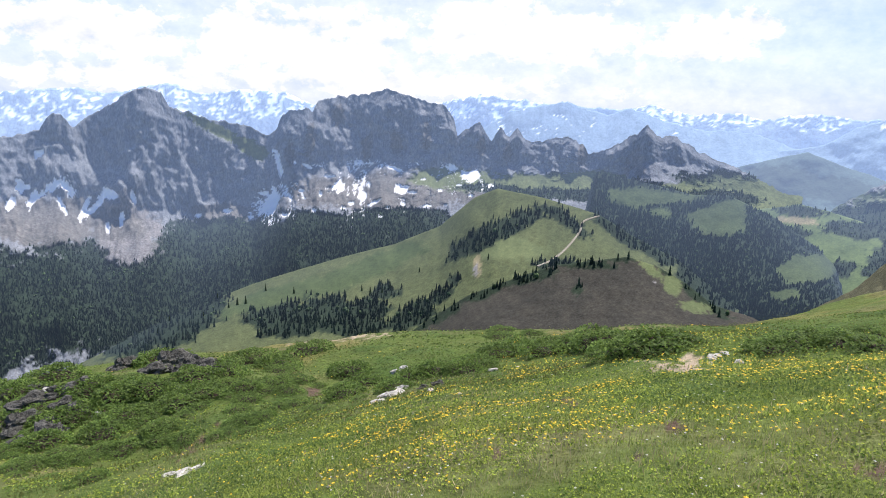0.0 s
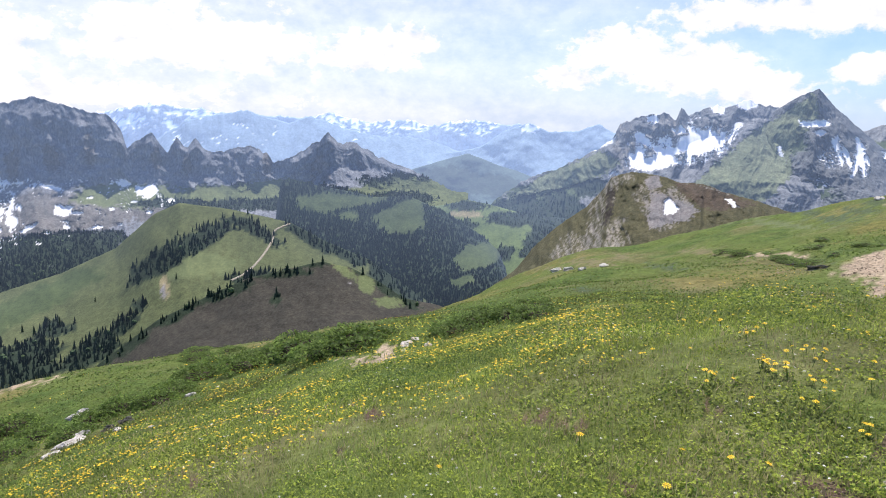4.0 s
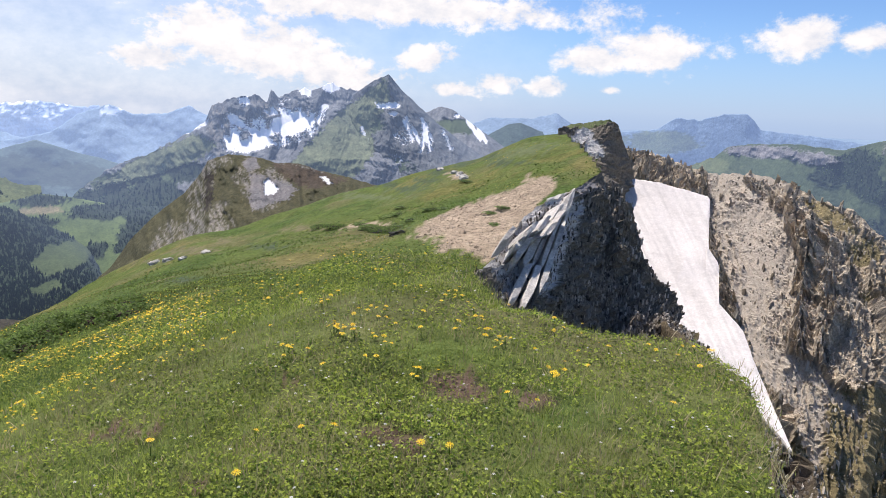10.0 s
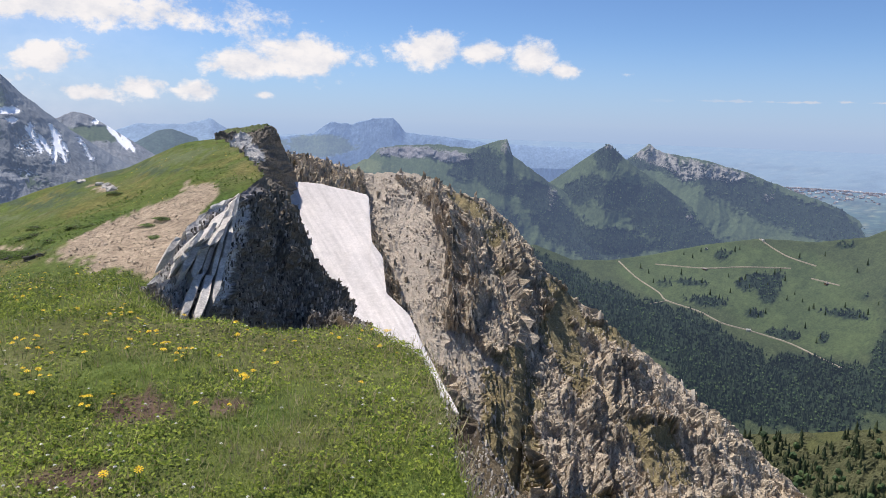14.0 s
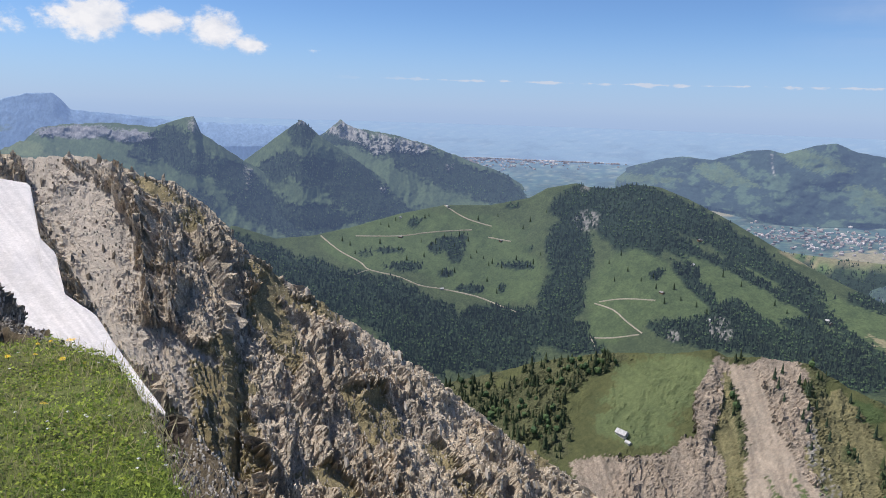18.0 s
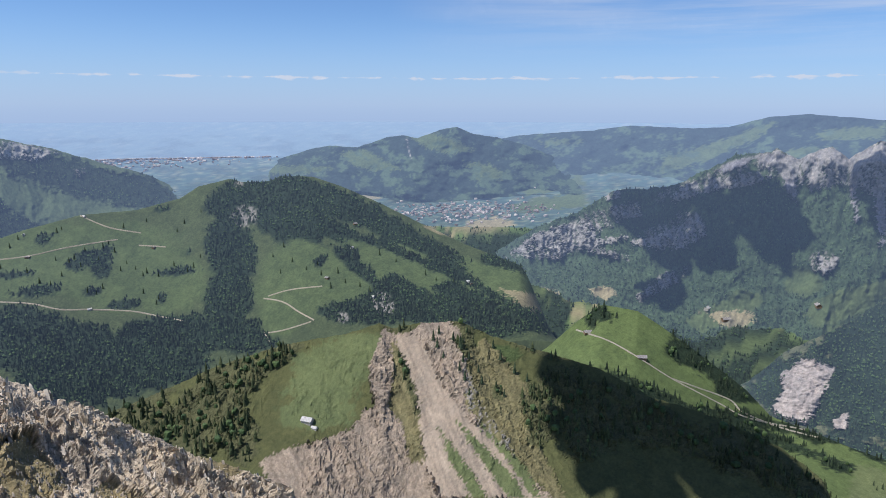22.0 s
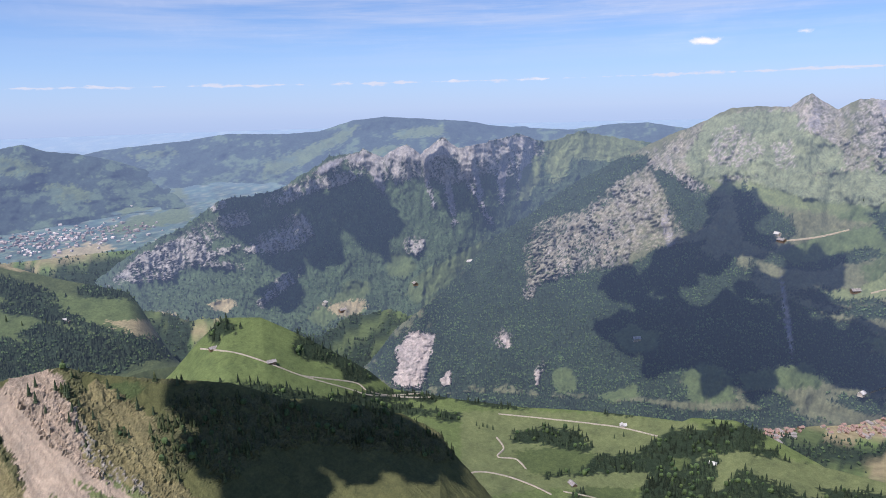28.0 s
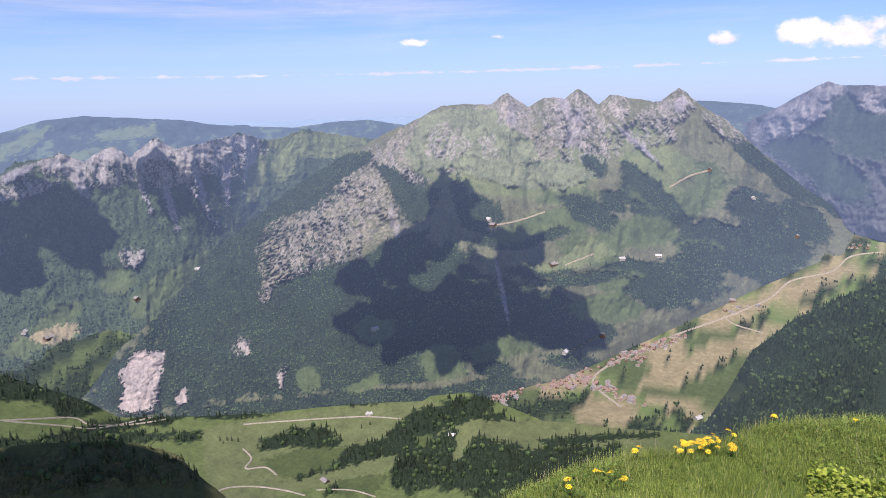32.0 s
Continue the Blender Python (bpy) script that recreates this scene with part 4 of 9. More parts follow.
fields('M', [(157.17, -3.82), (160.43, -2.87), (163.49, -1.54), (164.98, -1.10), (163.57, -2.37), (160.12, -4.18), (156.41, -5.40)], [(167.28, -1.88), (170.06, -1.42), (171.68, -1.39), (171.77, -2.17), (168.06, -2.47)], [(146.90, -2.87), (149.63, -2.61), (150.99, -2.91), (147.83, -3.22)], [(165.92, -3.02), (168.83, -2.93), (167.83, -3.69), (165.61, -3.78)])
land('wooded_far_ridge', 'long wooded hill far across the lake plain', 'hill',
     [(137.6, -3.12), (142.2, -2.96), (145.9, -2.36), (151.5, -1.94), (154.2, -1.56), (158.8, -1.71), (161.4, -1.60), (164.3, -0.79), (167.0, -0.56), (170.0, -0.80), (173.4, -1.06), (176.3, -1.58), (178.5, -1.65), (178.7, -1.77), (182.0, -1.95), (185.6, -1.57), (187.9, -1.50), (191.1, -2.04), (194.8, -2.74), (214.3, -0.61), (216.8, -0.83), (218.3, -0.99), (221.4, -1.66)],
     [(137.4, -6.49), (151.6, -6.98), (169.2, -6.22), (176.5, -5.02), (194.8, -5.74), (221.6, -4.92)],
     4300, 3900, 'far_forest', jag=0.06, glow=0.34, relief=0.02, nu=460, nv=70)
spots('R', (136.4, -3.7, 0.09, 1.13, -12))
fields('M', [(130.51, -3.88), (132.70, -3.58), (134.52, -4.63), (135.86, -5.23), (133.27, -5.35), (131.46, -4.75)], [(136.49, -2.65), (138.11, -2.25), (140.20, -2.86), (141.87, -3.64), (139.91, -3.95), (137.81, -3.48)], [(140.77, -4.55), (143.17, -4.84), (144.82, -5.91), (142.15, -6.27)], [(125.09, -4.82), (127.86, -4.88), (130.59, -5.10), (127.89, -5.56), (124.66, -5.48)])
land('village_hill', 'wooded and grassy hill behind the town', 'hill',
     [(122.3, -5.80), (123.5, -5.51), (126.1, -4.20), (128.7, -3.46), (129.9, -3.26), (132.1, -3.43), (134.8, -2.55), (136.0, -2.47), (137.1, -2.66), (139.0, -1.99), (140.3, -1.76), (141.7, -2.32), (143.6, -2.59), (145.9, -3.15), (149.2, -4.44), (152.5, -5.81), (155.3, -6.69)],
     [(122.2, -7.09), (128.5, -6.71), (137.4, -8.11), (146.9, -7.25), (155.3, -7.15)],
     3900, 3600, 'far_forest', jag=0.06, glow=0.26, relief=0.022, nu=320, nv=90)
spots('F', (128.0, -7.4, 7.09, 1.42, 18), (122.4, -7.8, 2.60, 1.65, 0), (126.2, -9.3, 3.78, 1.89, 35), (121.6, -11.8, 2.13, 2.84, -10), (121.2, -15.2, 2.13, 2.36, 0), (122.3, -18.4, 3.31, 1.42, 0), (134.1, -9.8, 5.67, 1.04, 28), (130.5, -10.5, 2.84, 0.85, 30), (134.3, -13.0, 2.84, 1.18, 40), (137.8, -16.7, 6.62, 1.89, 25), (132.8, -16.6, 3.78, 1.42, 10), (142.1, -17.5, 5.67, 1.89, 0), (99.8, -14.8, 7.57, 2.13, 18), (107.1, -17.0, 7.57, 2.36, 20), (110.0, -19.9, 4.73, 2.36, 0))
spots('F', (116.4, -18.1, 5.67, 1.89, 0), (93.6, -12.2, 5.20, 1.65, 15), (113.9, -19.9, 5.67, 1.89, 0), (139.6, -13.0, 2.84, 0.57, 25), (136.4, -11.0, 2.84, 0.57, 22), (131.1, -12.3, 1.42, 0.66, 0), (111.5, -11.3, 1.42, 0.76, 0), (112.0, -12.1, 0.95, 1.18, 0), (108.4, -9.6, 0.57, 0.38, -35), (107.7, -13.3, 1.89, 0.43, 0), (117.3, -12.9, 1.89, 0.38, 0), (113.4, -15.0, 1.42, 0.47, 0), (106.3, -12.4, 2.36, 0.43, 0), (111.2, -13.8, 0.66, 0.43, 0), (116.1, -14.8, 0.28, 0.47, 0))
spots('F', (142.6, -14.4, 3.78, 0.76, 25), (146.0, -15.6, 3.78, 0.95, 25))
spots('M', (110.1, -10.6, 8.04, 2.13, 0), (107.2, -12.6, 5.67, 1.04, 0), (114.8, -13.4, 5.20, 2.36, 0), (103.1, -12.3, 2.84, 0.85, 20), (126.5, -15.2, 3.31, 2.13, 0), (130.2, -13.5, 2.84, 1.04, 20), (128.3, -12.0, 2.36, 0.76, 25), (141.7, -13.2, 2.84, 0.47, 25))
spots('F', (111.5, -11.3, 1.42, 0.66, 0), (112.0, -12.1, 0.85, 1.04, 0), (108.4, -9.6, 0.57, 0.38, -35), (107.7, -13.3, 1.70, 0.38, 0), (117.3, -12.9, 1.70, 0.33, 0), (113.4, -15.0, 1.23, 0.38, 0), (111.2, -13.8, 0.66, 0.38, 0), (116.1, -14.8, 0.28, 0.43, 0), (106.3, -12.0, 1.42, 0.28, 0), (110.1, -10.3, 0.47, 0.24, 0), (118.2, -11.5, 0.38, 0.28, 0), (104.4, -12.3, 0.57, 0.28, 0), (128.9, -15.5, 0.66, 0.38, 0), (131.9, -14.8, 0.47, 0.28, 0))
spots('M', (127.7, -13.7, 4.02, 2.36, 10), (130.3, -14.9, 2.84, 1.32, 0), (125.2, -17.1, 1.70, 1.70, 0), (136.5, -12.4, 3.31, 0.57, 25), (139.2, -13.9, 3.78, 0.57, 25), (132.9, -12.0, 2.36, 0.47, 25), (111.0, -11.5, 7.09, 2.13, 0), (116.8, -13.8, 2.84, 2.36, 0))
spots('F', (111.5, -11.3, 1.32, 0.61, 0), (112.0, -12.1, 0.76, 0.95, 0), (108.4, -9.6, 0.57, 0.38, -35), (107.7, -13.3, 1.61, 0.33, 0), (117.3, -12.9, 1.61, 0.28, 0), (113.4, -15.0, 1.13, 0.33, 0), (111.2, -13.8, 0.57, 0.33, 0), (116.1, -14.8, 0.28, 0.43, 0), (106.3, -12.0, 1.23, 0.24, 0))
spots('M', (137.1, -14.1, 2.84, 0.85, 32), (144.7, -14.9, 2.36, 0.57, 25), (133.0, -14.0, 1.42, 0.66, 0))
spots('F', (131.8, -13.2, 2.60, 0.61, 40), (136.5, -12.8, 3.55, 0.61, 32), (141.9, -15.1, 5.67, 0.71, 25), (145.3, -13.4, 2.84, 0.95, 15), (133.1, -9.5, 4.73, 0.57, 30), (128.6, -10.2, 0.85, 0.43, 30), (134.2, -11.7, 1.89, 0.38, 30), (139.0, -11.9, 2.36, 0.43, 28), (128.8, -12.7, 0.66, 0.38, -20), (110.3, -11.7, 0.66, 0.47, 0), (112.5, -10.8, 0.57, 0.28, -20), (116.7, -8.0, 0.57, 0.19, 0), (130.0, -17.3, 1.89, 0.47, 20), (144.1, -16.3, 4.26, 0.66, 22))
spots('D', (147.1, -15.4, 1.89, 0.57, 10), (138.9, -10.4, 1.23, 0.24, 20))
spots('R', (122.9, -8.8, 1.04, 0.85, 0), (122.6, -6.2, 0.38, 0.28, 0), (134.1, -16.4, 1.13, 0.85, 40), (130.5, -17.4, 0.66, 0.47, 0))
spots('D', (146.0, -15.8, 2.84, 0.57, 25))
fields('M', [(132.16, -11.28), (134.10, -11.86), (138.00, -13.51), (141.42, -14.91), (144.59, -16.43), (141.98, -16.60), (138.07, -15.29), (135.12, -14.06), (132.18, -13.07)], [(140.88, -13.58), (143.22, -13.18), (146.05, -13.70), (148.69, -15.46), (148.80, -16.27), (145.27, -16.10), (142.85, -14.97)])
fields('D', [(144.04, -15.08), (146.62, -15.36), (148.75, -15.73), (148.62, -16.38), (145.98, -16.23)])
fields('F', [(138.06, -15.06), (139.97, -14.51), (144.36, -16.54), (148.19, -17.87), (149.62, -18.63), (144.49, -18.64), (140.55, -16.82)])
land('meadow_hill', 'broad alpine pasture hill with forest belts', 'hill',
     [(89.8, -11.03), (93.4, -9.78), (97.0, -10.99), (100.0, -10.77), (103.2, -10.07), (107.3, -8.90), (111.0, -8.08), (114.8, -7.97), (118.1, -7.22), (119.5, -6.35), (121.9, -5.83), (122.8, -6.09), (124.7, -6.12), (126.1, -5.71), (128.4, -5.77), (130.7, -6.60), (133.9, -8.03), (137.1, -9.62), (141.1, -11.48), (145.7, -13.10), (149.7, -15.18)],
     [(89.3, -16.44), (95.3, -17.13), (104.1, -22.32), (111.4, -24.03), (121.5, -23.97), (133.6, -21.24), (146.4, -19.31)],
     [(90, 2700), (122, 2800), (131, 2600), (148, 2200)], 1850, 'meadow', glow=0.07, grounded=False, skirt=4.5, taper=4, edge=0.2, jag=0.03, relief=0.004, nu=400, nv=110)
spots('R', (165.1, -4.2, 1.42, 1.04, 0), (168.6, -4.2, 2.36, 1.32, 0), (172.0, -4.5, 2.84, 1.65, 0), (176.1, -4.2, 2.36, 1.51, 0), (161.8, -4.8, 1.89, 0.57, -25), (158.9, -6.2, 2.84, 0.43, -25), (153.2, -7.1, 0.38, 0.38, 0), (151.2, -9.7, 4.26, 0.85, -25), (149.3, -11.0, 2.84, 1.04, -20), (147.4, -11.8, 2.36, 0.66, -10), (158.8, -9.0, 1.42, 0.76, -40), (157.7, -13.7, 1.89, 0.57, -30), (157.4, -9.9, 1.42, 0.57, 0), (153.0, -11.9, 1.89, 0.28, 10), (168.8, -11.2, 0.85, 0.76, 0))
spots('R', (178.6, -3.3, 1.42, 0.95, 0))
spots('E', (166.0, -5.4, 0.38, 1.42, -20), (174.3, -5.8, 0.28, 1.89, -15), (178.3, -5.1, 0.38, 1.89, 15), (176.5, -5.6, 0.28, 1.65, 0), (172.1, -7.2, 0.24, 1.89, -10), (168.6, -3.6, 1.89, 0.57, 0), (171.5, -3.4, 1.42, 0.66, 0), (174.7, -3.6, 1.70, 0.57, 0), (165.1, -3.9, 1.23, 0.43, 0), (177.8, -3.0, 1.32, 0.43, 0), (162.2, -4.4, 1.32, 0.33, -25), (167.6, -4.9, 0.24, 1.13, 0), (170.2, -4.9, 0.24, 1.32, 0), (173.4, -4.9, 0.24, 1.42, -8))
spots('G', (183.7, -3.2, 3.78, 1.13, 0), (181.2, -4.2, 0.95, 2.13, 15), (178.7, -5.8, 0.76, 1.89, 20), (185.3, -3.7, 2.84, 0.95, 0))
spots('M', (167.7, -12.9, 1.18, 0.95, 0), (162.6, -16.2, 2.36, 0.76, 0), (163.5, -19.0, 2.13, 0.71, -25), (166.0, -19.4, 1.42, 0.57, -30), (170.3, -14.7, 2.36, 0.66, -30), (173.6, -12.3, 2.84, 0.66, -30), (163.6, -14.5, 0.95, 0.57, 0))
spots('D', (162.6, -16.2, 1.89, 0.57, 0), (152.9, -15.0, 1.04, 0.43, 0), (146.7, -15.4, 2.36, 0.47, 0))
fields('X', [(163.58, -3.69), (165.56, -2.93), (168.38, -2.62), (169.64, -3.19), (171.83, -2.11), (173.35, -2.81), (175.23, -2.41), (176.69, -2.28), (178.67, -2.42), (179.02, -4.57), (177.73, -5.13), (176.52, -4.86), (175.06, -5.42), (173.42, -5.70), (171.92, -6.55), (170.93, -5.71), (169.52, -5.43), (168.12, -5.98), (166.41, -5.41), (164.99, -4.83), (163.85, -4.25)], [(157.79, -7.12), (158.68, -6.14), (161.56, -5.35), (163.85, -4.82), (164.99, -5.25), (163.55, -5.94), (160.97, -6.33), (159.23, -7.01), (158.06, -7.55)], [(152.54, -6.96), (153.68, -6.63), (153.80, -7.28), (152.66, -7.58)], [(153.17, -8.67), (155.20, -7.61), (155.59, -8.76), (154.01, -8.99)], [(144.93, -11.98), (145.77, -11.49), (146.93, -10.46), (148.91, -9.74), (151.16, -9.30), (152.27, -9.63), (151.93, -10.74), (154.81, -10.30), (154.21, -10.84), (151.90, -11.31), (154.88, -12.01), (152.73, -11.97), (150.49, -11.37), (149.30, -12.43), (146.52, -12.52)], [(154.80, -10.58), (157.41, -10.10), (159.78, -8.16), (160.33, -9.17), (160.61, -9.89), (159.13, -11.00), (157.37, -11.24), (155.07, -11.02)], [(155.48, -15.16), (156.99, -14.08), (158.49, -12.99), (158.91, -13.57), (157.86, -14.26), (155.76, -15.60)], [(168.43, -10.81), (169.87, -10.80), (169.73, -11.65), (169.02, -12.22)])
fields('E', [(171.64, -6.41), (172.06, -6.55), (172.57, -9.63), (172.34, -9.63)], [(173.57, -6.26), (173.99, -6.26), (175.73, -9.57), (175.40, -9.58)], [(176.00, -5.41), (176.41, -5.41), (176.55, -7.89), (176.28, -7.89)], [(169.94, -5.43), (170.22, -5.43), (170.83, -8.24), (170.63, -8.24)])
fields('M', [(166.55, -11.95), (167.86, -11.89), (168.74, -13.22), (168.45, -13.79), (166.56, -13.66)], [(167.88, -15.36), (168.74, -13.93), (172.45, -12.17), (176.71, -10.24), (178.96, -9.20), (179.00, -10.02), (176.74, -10.93), (173.87, -12.41), (172.48, -13.15), (171.07, -14.46), (169.05, -15.49)], [(161.34, -17.76), (163.73, -17.22), (165.67, -16.51), (164.92, -17.65), (163.41, -18.91), (161.92, -18.53)], [(164.31, -19.34), (165.51, -18.49), (167.74, -17.57), (167.60, -18.19), (165.81, -19.33), (164.91, -19.76)], [(159.42, -16.72), (160.78, -15.90), (163.47, -14.08), (164.94, -14.09), (165.08, -14.81), (164.34, -15.37), (160.74, -17.60)], [(169.35, -15.91), (171.37, -15.29), (170.81, -16.44), (169.65, -16.60)])
fields('D', [(161.07, -15.91), (163.45, -15.51), (164.78, -15.66), (163.44, -16.65), (162.25, -16.78)], [(151.72, -14.83), (152.89, -14.61), (153.75, -14.80), (153.12, -15.75)])
land('rock_band_ridge', 'long ridge with a pale limestone crest above steep forest', 'mountain',
     [(141.1, -13.94), (143.8, -11.96), (147.1, -9.92), (150.4, -8.62), (152.8, -7.04), (153.2, -6.74), (155.1, -6.56), (158.0, -6.17), (159.9, -5.04), (162.2, -3.69), (164.1, -3.39), (165.1, -3.12), (166.5, -3.79), (168.6, -2.79), (169.7, -3.63), (171.5, -2.32), (172.9, -3.28), (174.7, -2.93), (177.7, -2.23), (179.9, -2.94), (182.8, -2.08), (185.6, -2.67), (188.7, -3.16), (190.6, -3.79), (193.2, -4.61)],
     [(141.0, -15.04), (144.5, -14.73), (150.9, -16.62), (154.6, -18.70), (160.5, -18.93), (166.5, -20.81), (172.3, -16.98), (179.0, -11.65), (193.3, -5.81)],
     2900, 2300, 'steep_forest', glow=0.19, jag=0.2, relief=0.03, prof=0.7, freq=0.8, rock_ribs=1, nu=560, nv=180)
spots('F', (176.8, -15.9, 10.40, 5.20, -35), (171.9, -20.6, 8.51, 2.84, 0), (180.6, -20.8, 9.46, 2.84, 0), (189.5, -19.7, 8.51, 2.36, 0), (183.2, -11.8, 2.84, 1.89, -40), (191.4, -8.0, 1.89, 2.13, 0), (197.1, -9.1, 1.89, 1.18, 20), (197.0, -17.6, 6.62, 2.84, 0), (192.6, -14.2, 4.73, 2.36, 0), (204.3, -19.3, 4.26, 1.42, 0), (202.3, -17.1, 2.84, 1.18, 0), (210.9, -8.1, 2.84, 1.89, 40), (212.7, -9.4, 1.89, 0.95, 0), (206.4, -5.0, 1.89, 0.76, 50), (206.5, -9.6, 2.84, 0.95, 30))
spots('F', (199.4, -11.9, 2.84, 0.66, 0), (210.2, -14.1, 3.31, 0.95, 15), (213.4, -14.8, 3.78, 1.42, 10), (217.0, -11.9, 4.26, 1.89, 20), (219.5, -13.0, 4.26, 1.42, 25), (218.4, -8.8, 2.36, 1.42, 30), (222.0, -9.5, 2.36, 1.18, 35), (202.3, -14.3, 2.84, 0.57, 0), (206.1, -11.9, 1.89, 0.47, 0), (214.5, -11.6, 1.89, 0.66, 0), (184.4, -7.7, 2.36, 0.95, -35), (194.4, -20.8, 3.78, 0.95, 0), (186.8, -22.5, 9.46, 0.85, 0))
spots('R', (190.1, -5.6, 6.15, 2.36, -30), (184.7, -10.5, 3.31, 2.60, -20), (181.2, -13.1, 2.36, 1.89, -25), (187.1, -8.3, 2.84, 1.42, -40), (199.5, -1.2, 2.36, 1.65, 0), (196.2, -3.0, 4.26, 1.89, -15), (204.5, -1.4, 2.36, 2.13, 30), (208.0, -1.0, 1.42, 1.04, 30), (212.7, -0.7, 1.42, 1.23, 0), (192.0, -3.4, 3.78, 1.42, -25), (211.9, -1.5, 1.89, 0.76, 0), (201.8, -3.6, 2.84, 1.42, 0), (178.7, -15.2, 0.66, 0.85, 0), (185.4, -5.9, 1.42, 0.95, 0))
spots('M', (206.5, -12.3, 2.84, 1.32, 0), (210.6, -10.9, 2.60, 1.32, 0), (203.2, -10.3, 3.31, 0.95, 0), (208.9, -15.0, 2.36, 1.04, 0), (208.0, -17.1, 2.84, 1.18, 0), (193.4, -21.7, 1.89, 1.65, 0), (199.4, -20.6, 1.42, 0.76, 0), (181.7, -22.3, 1.04, 1.04, 0), (187.8, -19.1, 1.80, 0.76, 0), (213.4, -7.2, 3.78, 2.36, 0), (214.9, -12.0, 1.89, 0.76, 0), (204.1, -8.0, 2.84, 0.95, 0), (198.4, -22.2, 1.42, 0.66, 0))
spots('G', (196.7, -6.2, 5.67, 1.42, 15), (204.1, -5.9, 3.31, 1.89, 0), (209.9, -4.1, 2.84, 1.89, 25), (211.7, -5.9, 2.84, 1.89, 20), (199.5, -5.8, 2.84, 1.18, 0))
spots('F', (179.2, -9.7, 2.84, 1.13, -40), (183.0, -7.0, 2.84, 0.95, -35), (175.9, -11.7, 2.84, 1.23, -40), (173.7, -24.3, 11.35, 0.85, 0), (185.2, -24.6, 8.04, 0.95, 0), (196.4, -24.0, 5.20, 0.76, -8))
spots('R', (199.5, -4.2, 5.67, 1.70, 0), (206.3, -3.4, 2.84, 2.17, 0), (195.7, -5.3, 2.84, 1.04, 0), (210.7, -2.8, 2.36, 1.42, 0))
spots('F', (211.1, -7.7, 3.55, 0.80, 42), (218.2, -4.8, 2.27, 0.61, 40), (220.8, -6.7, 2.84, 0.71, 35), (223.7, -8.2, 2.36, 0.57, 30), (220.2, -11.3, 2.93, 1.70, 30), (206.0, -9.3, 2.60, 1.04, 20), (202.8, -11.2, 1.89, 0.57, -10), (205.7, -14.9, 3.78, 0.57, -8), (211.9, -15.8, 2.84, 1.18, 10), (215.0, -13.4, 2.17, 1.99, 35), (206.4, -5.7, 1.23, 0.61, 45), (208.0, -8.6, 1.42, 0.66, 40), (197.9, -22.4, 1.89, 0.66, 0), (204.8, -21.6, 2.36, 0.57, 0))
spots('R', (205.4, -2.0, 2.13, 1.80, 20), (199.5, -1.0, 1.70, 1.42, 0), (212.7, -0.8, 1.42, 1.23, 10), (208.2, -0.8, 1.04, 0.71, 30), (216.1, -2.6, 1.89, 0.66, 35), (183.2, -11.4, 2.84, 2.36, -30))
spots('E', (204.9, -2.6, 0.57, 1.42, 15), (204.1, -0.9, 0.38, 1.04, -20), (209.9, -4.0, 2.08, 0.19, 42), (199.7, -1.9, 0.38, 1.13, 0), (212.9, -0.9, 0.47, 0.57, 0))
spots('R', (176.3, -19.1, 0.76, 0.76, 0), (179.6, -21.6, 0.47, 0.85, 0))
spots('E', (189.9, -10.3, 0.33, 1.89, -15), (198.9, -16.1, 0.24, 2.84, -12), (199.9, -20.3, 0.19, 0.66, 0), (183.5, -17.4, 0.14, 1.89, 0))
fields('Y', [(178.20, -10.37), (180.38, -8.04), (182.74, -6.88), (185.53, -5.50), (187.36, -4.59), (190.05, -3.91), (189.22, -6.42), (190.64, -8.70), (191.16, -10.98), (187.49, -11.76), (184.67, -12.97), (181.79, -12.99), (179.83, -16.28), (178.61, -15.80)], [(189.15, -3.68), (191.74, -1.46), (195.97, -0.64), (201.18, -0.30), (202.15, -3.23), (204.89, -4.44), (200.35, -5.81), (195.36, -5.46), (191.45, -5.95)])
fields('Y', [(178.92, -11.08), (181.32, -9.22), (184.16, -8.29), (187.41, -7.35), (187.90, -9.20), (185.59, -10.62), (182.27, -12.05), (180.33, -14.40), (179.11, -14.86)], [(202.00, -1.14), (203.86, -0.75), (205.89, -3.20), (205.99, -4.42), (204.08, -3.63)])
fields('Q', [(166.87, -19.74), (168.50, -18.33), (170.53, -18.64), (169.95, -20.63), (169.14, -22.94), (167.28, -22.81), (166.42, -22.51), (167.19, -20.99)], [(170.74, -22.48), (171.64, -21.57), (171.80, -22.85), (170.89, -22.93)], [(175.98, -18.97), (176.78, -18.76), (177.18, -19.80), (176.62, -20.02)], [(179.13, -21.81), (179.59, -21.65), (179.51, -22.83), (179.26, -22.83)])
fields('M', [(180.53, -21.84), (182.27, -21.46), (182.77, -23.18), (181.27, -23.52)], [(185.70, -19.00), (187.60, -17.65), (189.99, -18.14), (188.59, -19.35), (186.43, -19.44)], [(197.79, -11.39), (200.61, -9.92), (204.10, -8.86), (204.73, -9.67), (201.92, -11.35), (199.10, -12.20)], [(203.94, -16.95), (208.09, -16.11), (209.58, -16.38), (208.29, -18.21), (205.62, -18.19)], [(207.95, -10.46), (210.60, -9.63), (210.85, -12.19), (208.41, -11.65)], [(184.27, -23.59), (187.70, -22.33), (188.20, -23.20), (185.76, -23.99)], [(192.20, -20.94), (194.71, -20.30), (195.75, -22.83), (192.52, -23.13)], [(195.64, -20.66), (200.82, -19.24), (201.77, -20.83), (196.16, -21.92)])
fields('G', [(201.29, -14.00), (203.66, -13.36), (206.18, -11.24), (208.69, -12.64), (205.64, -13.80), (202.55, -14.54)])
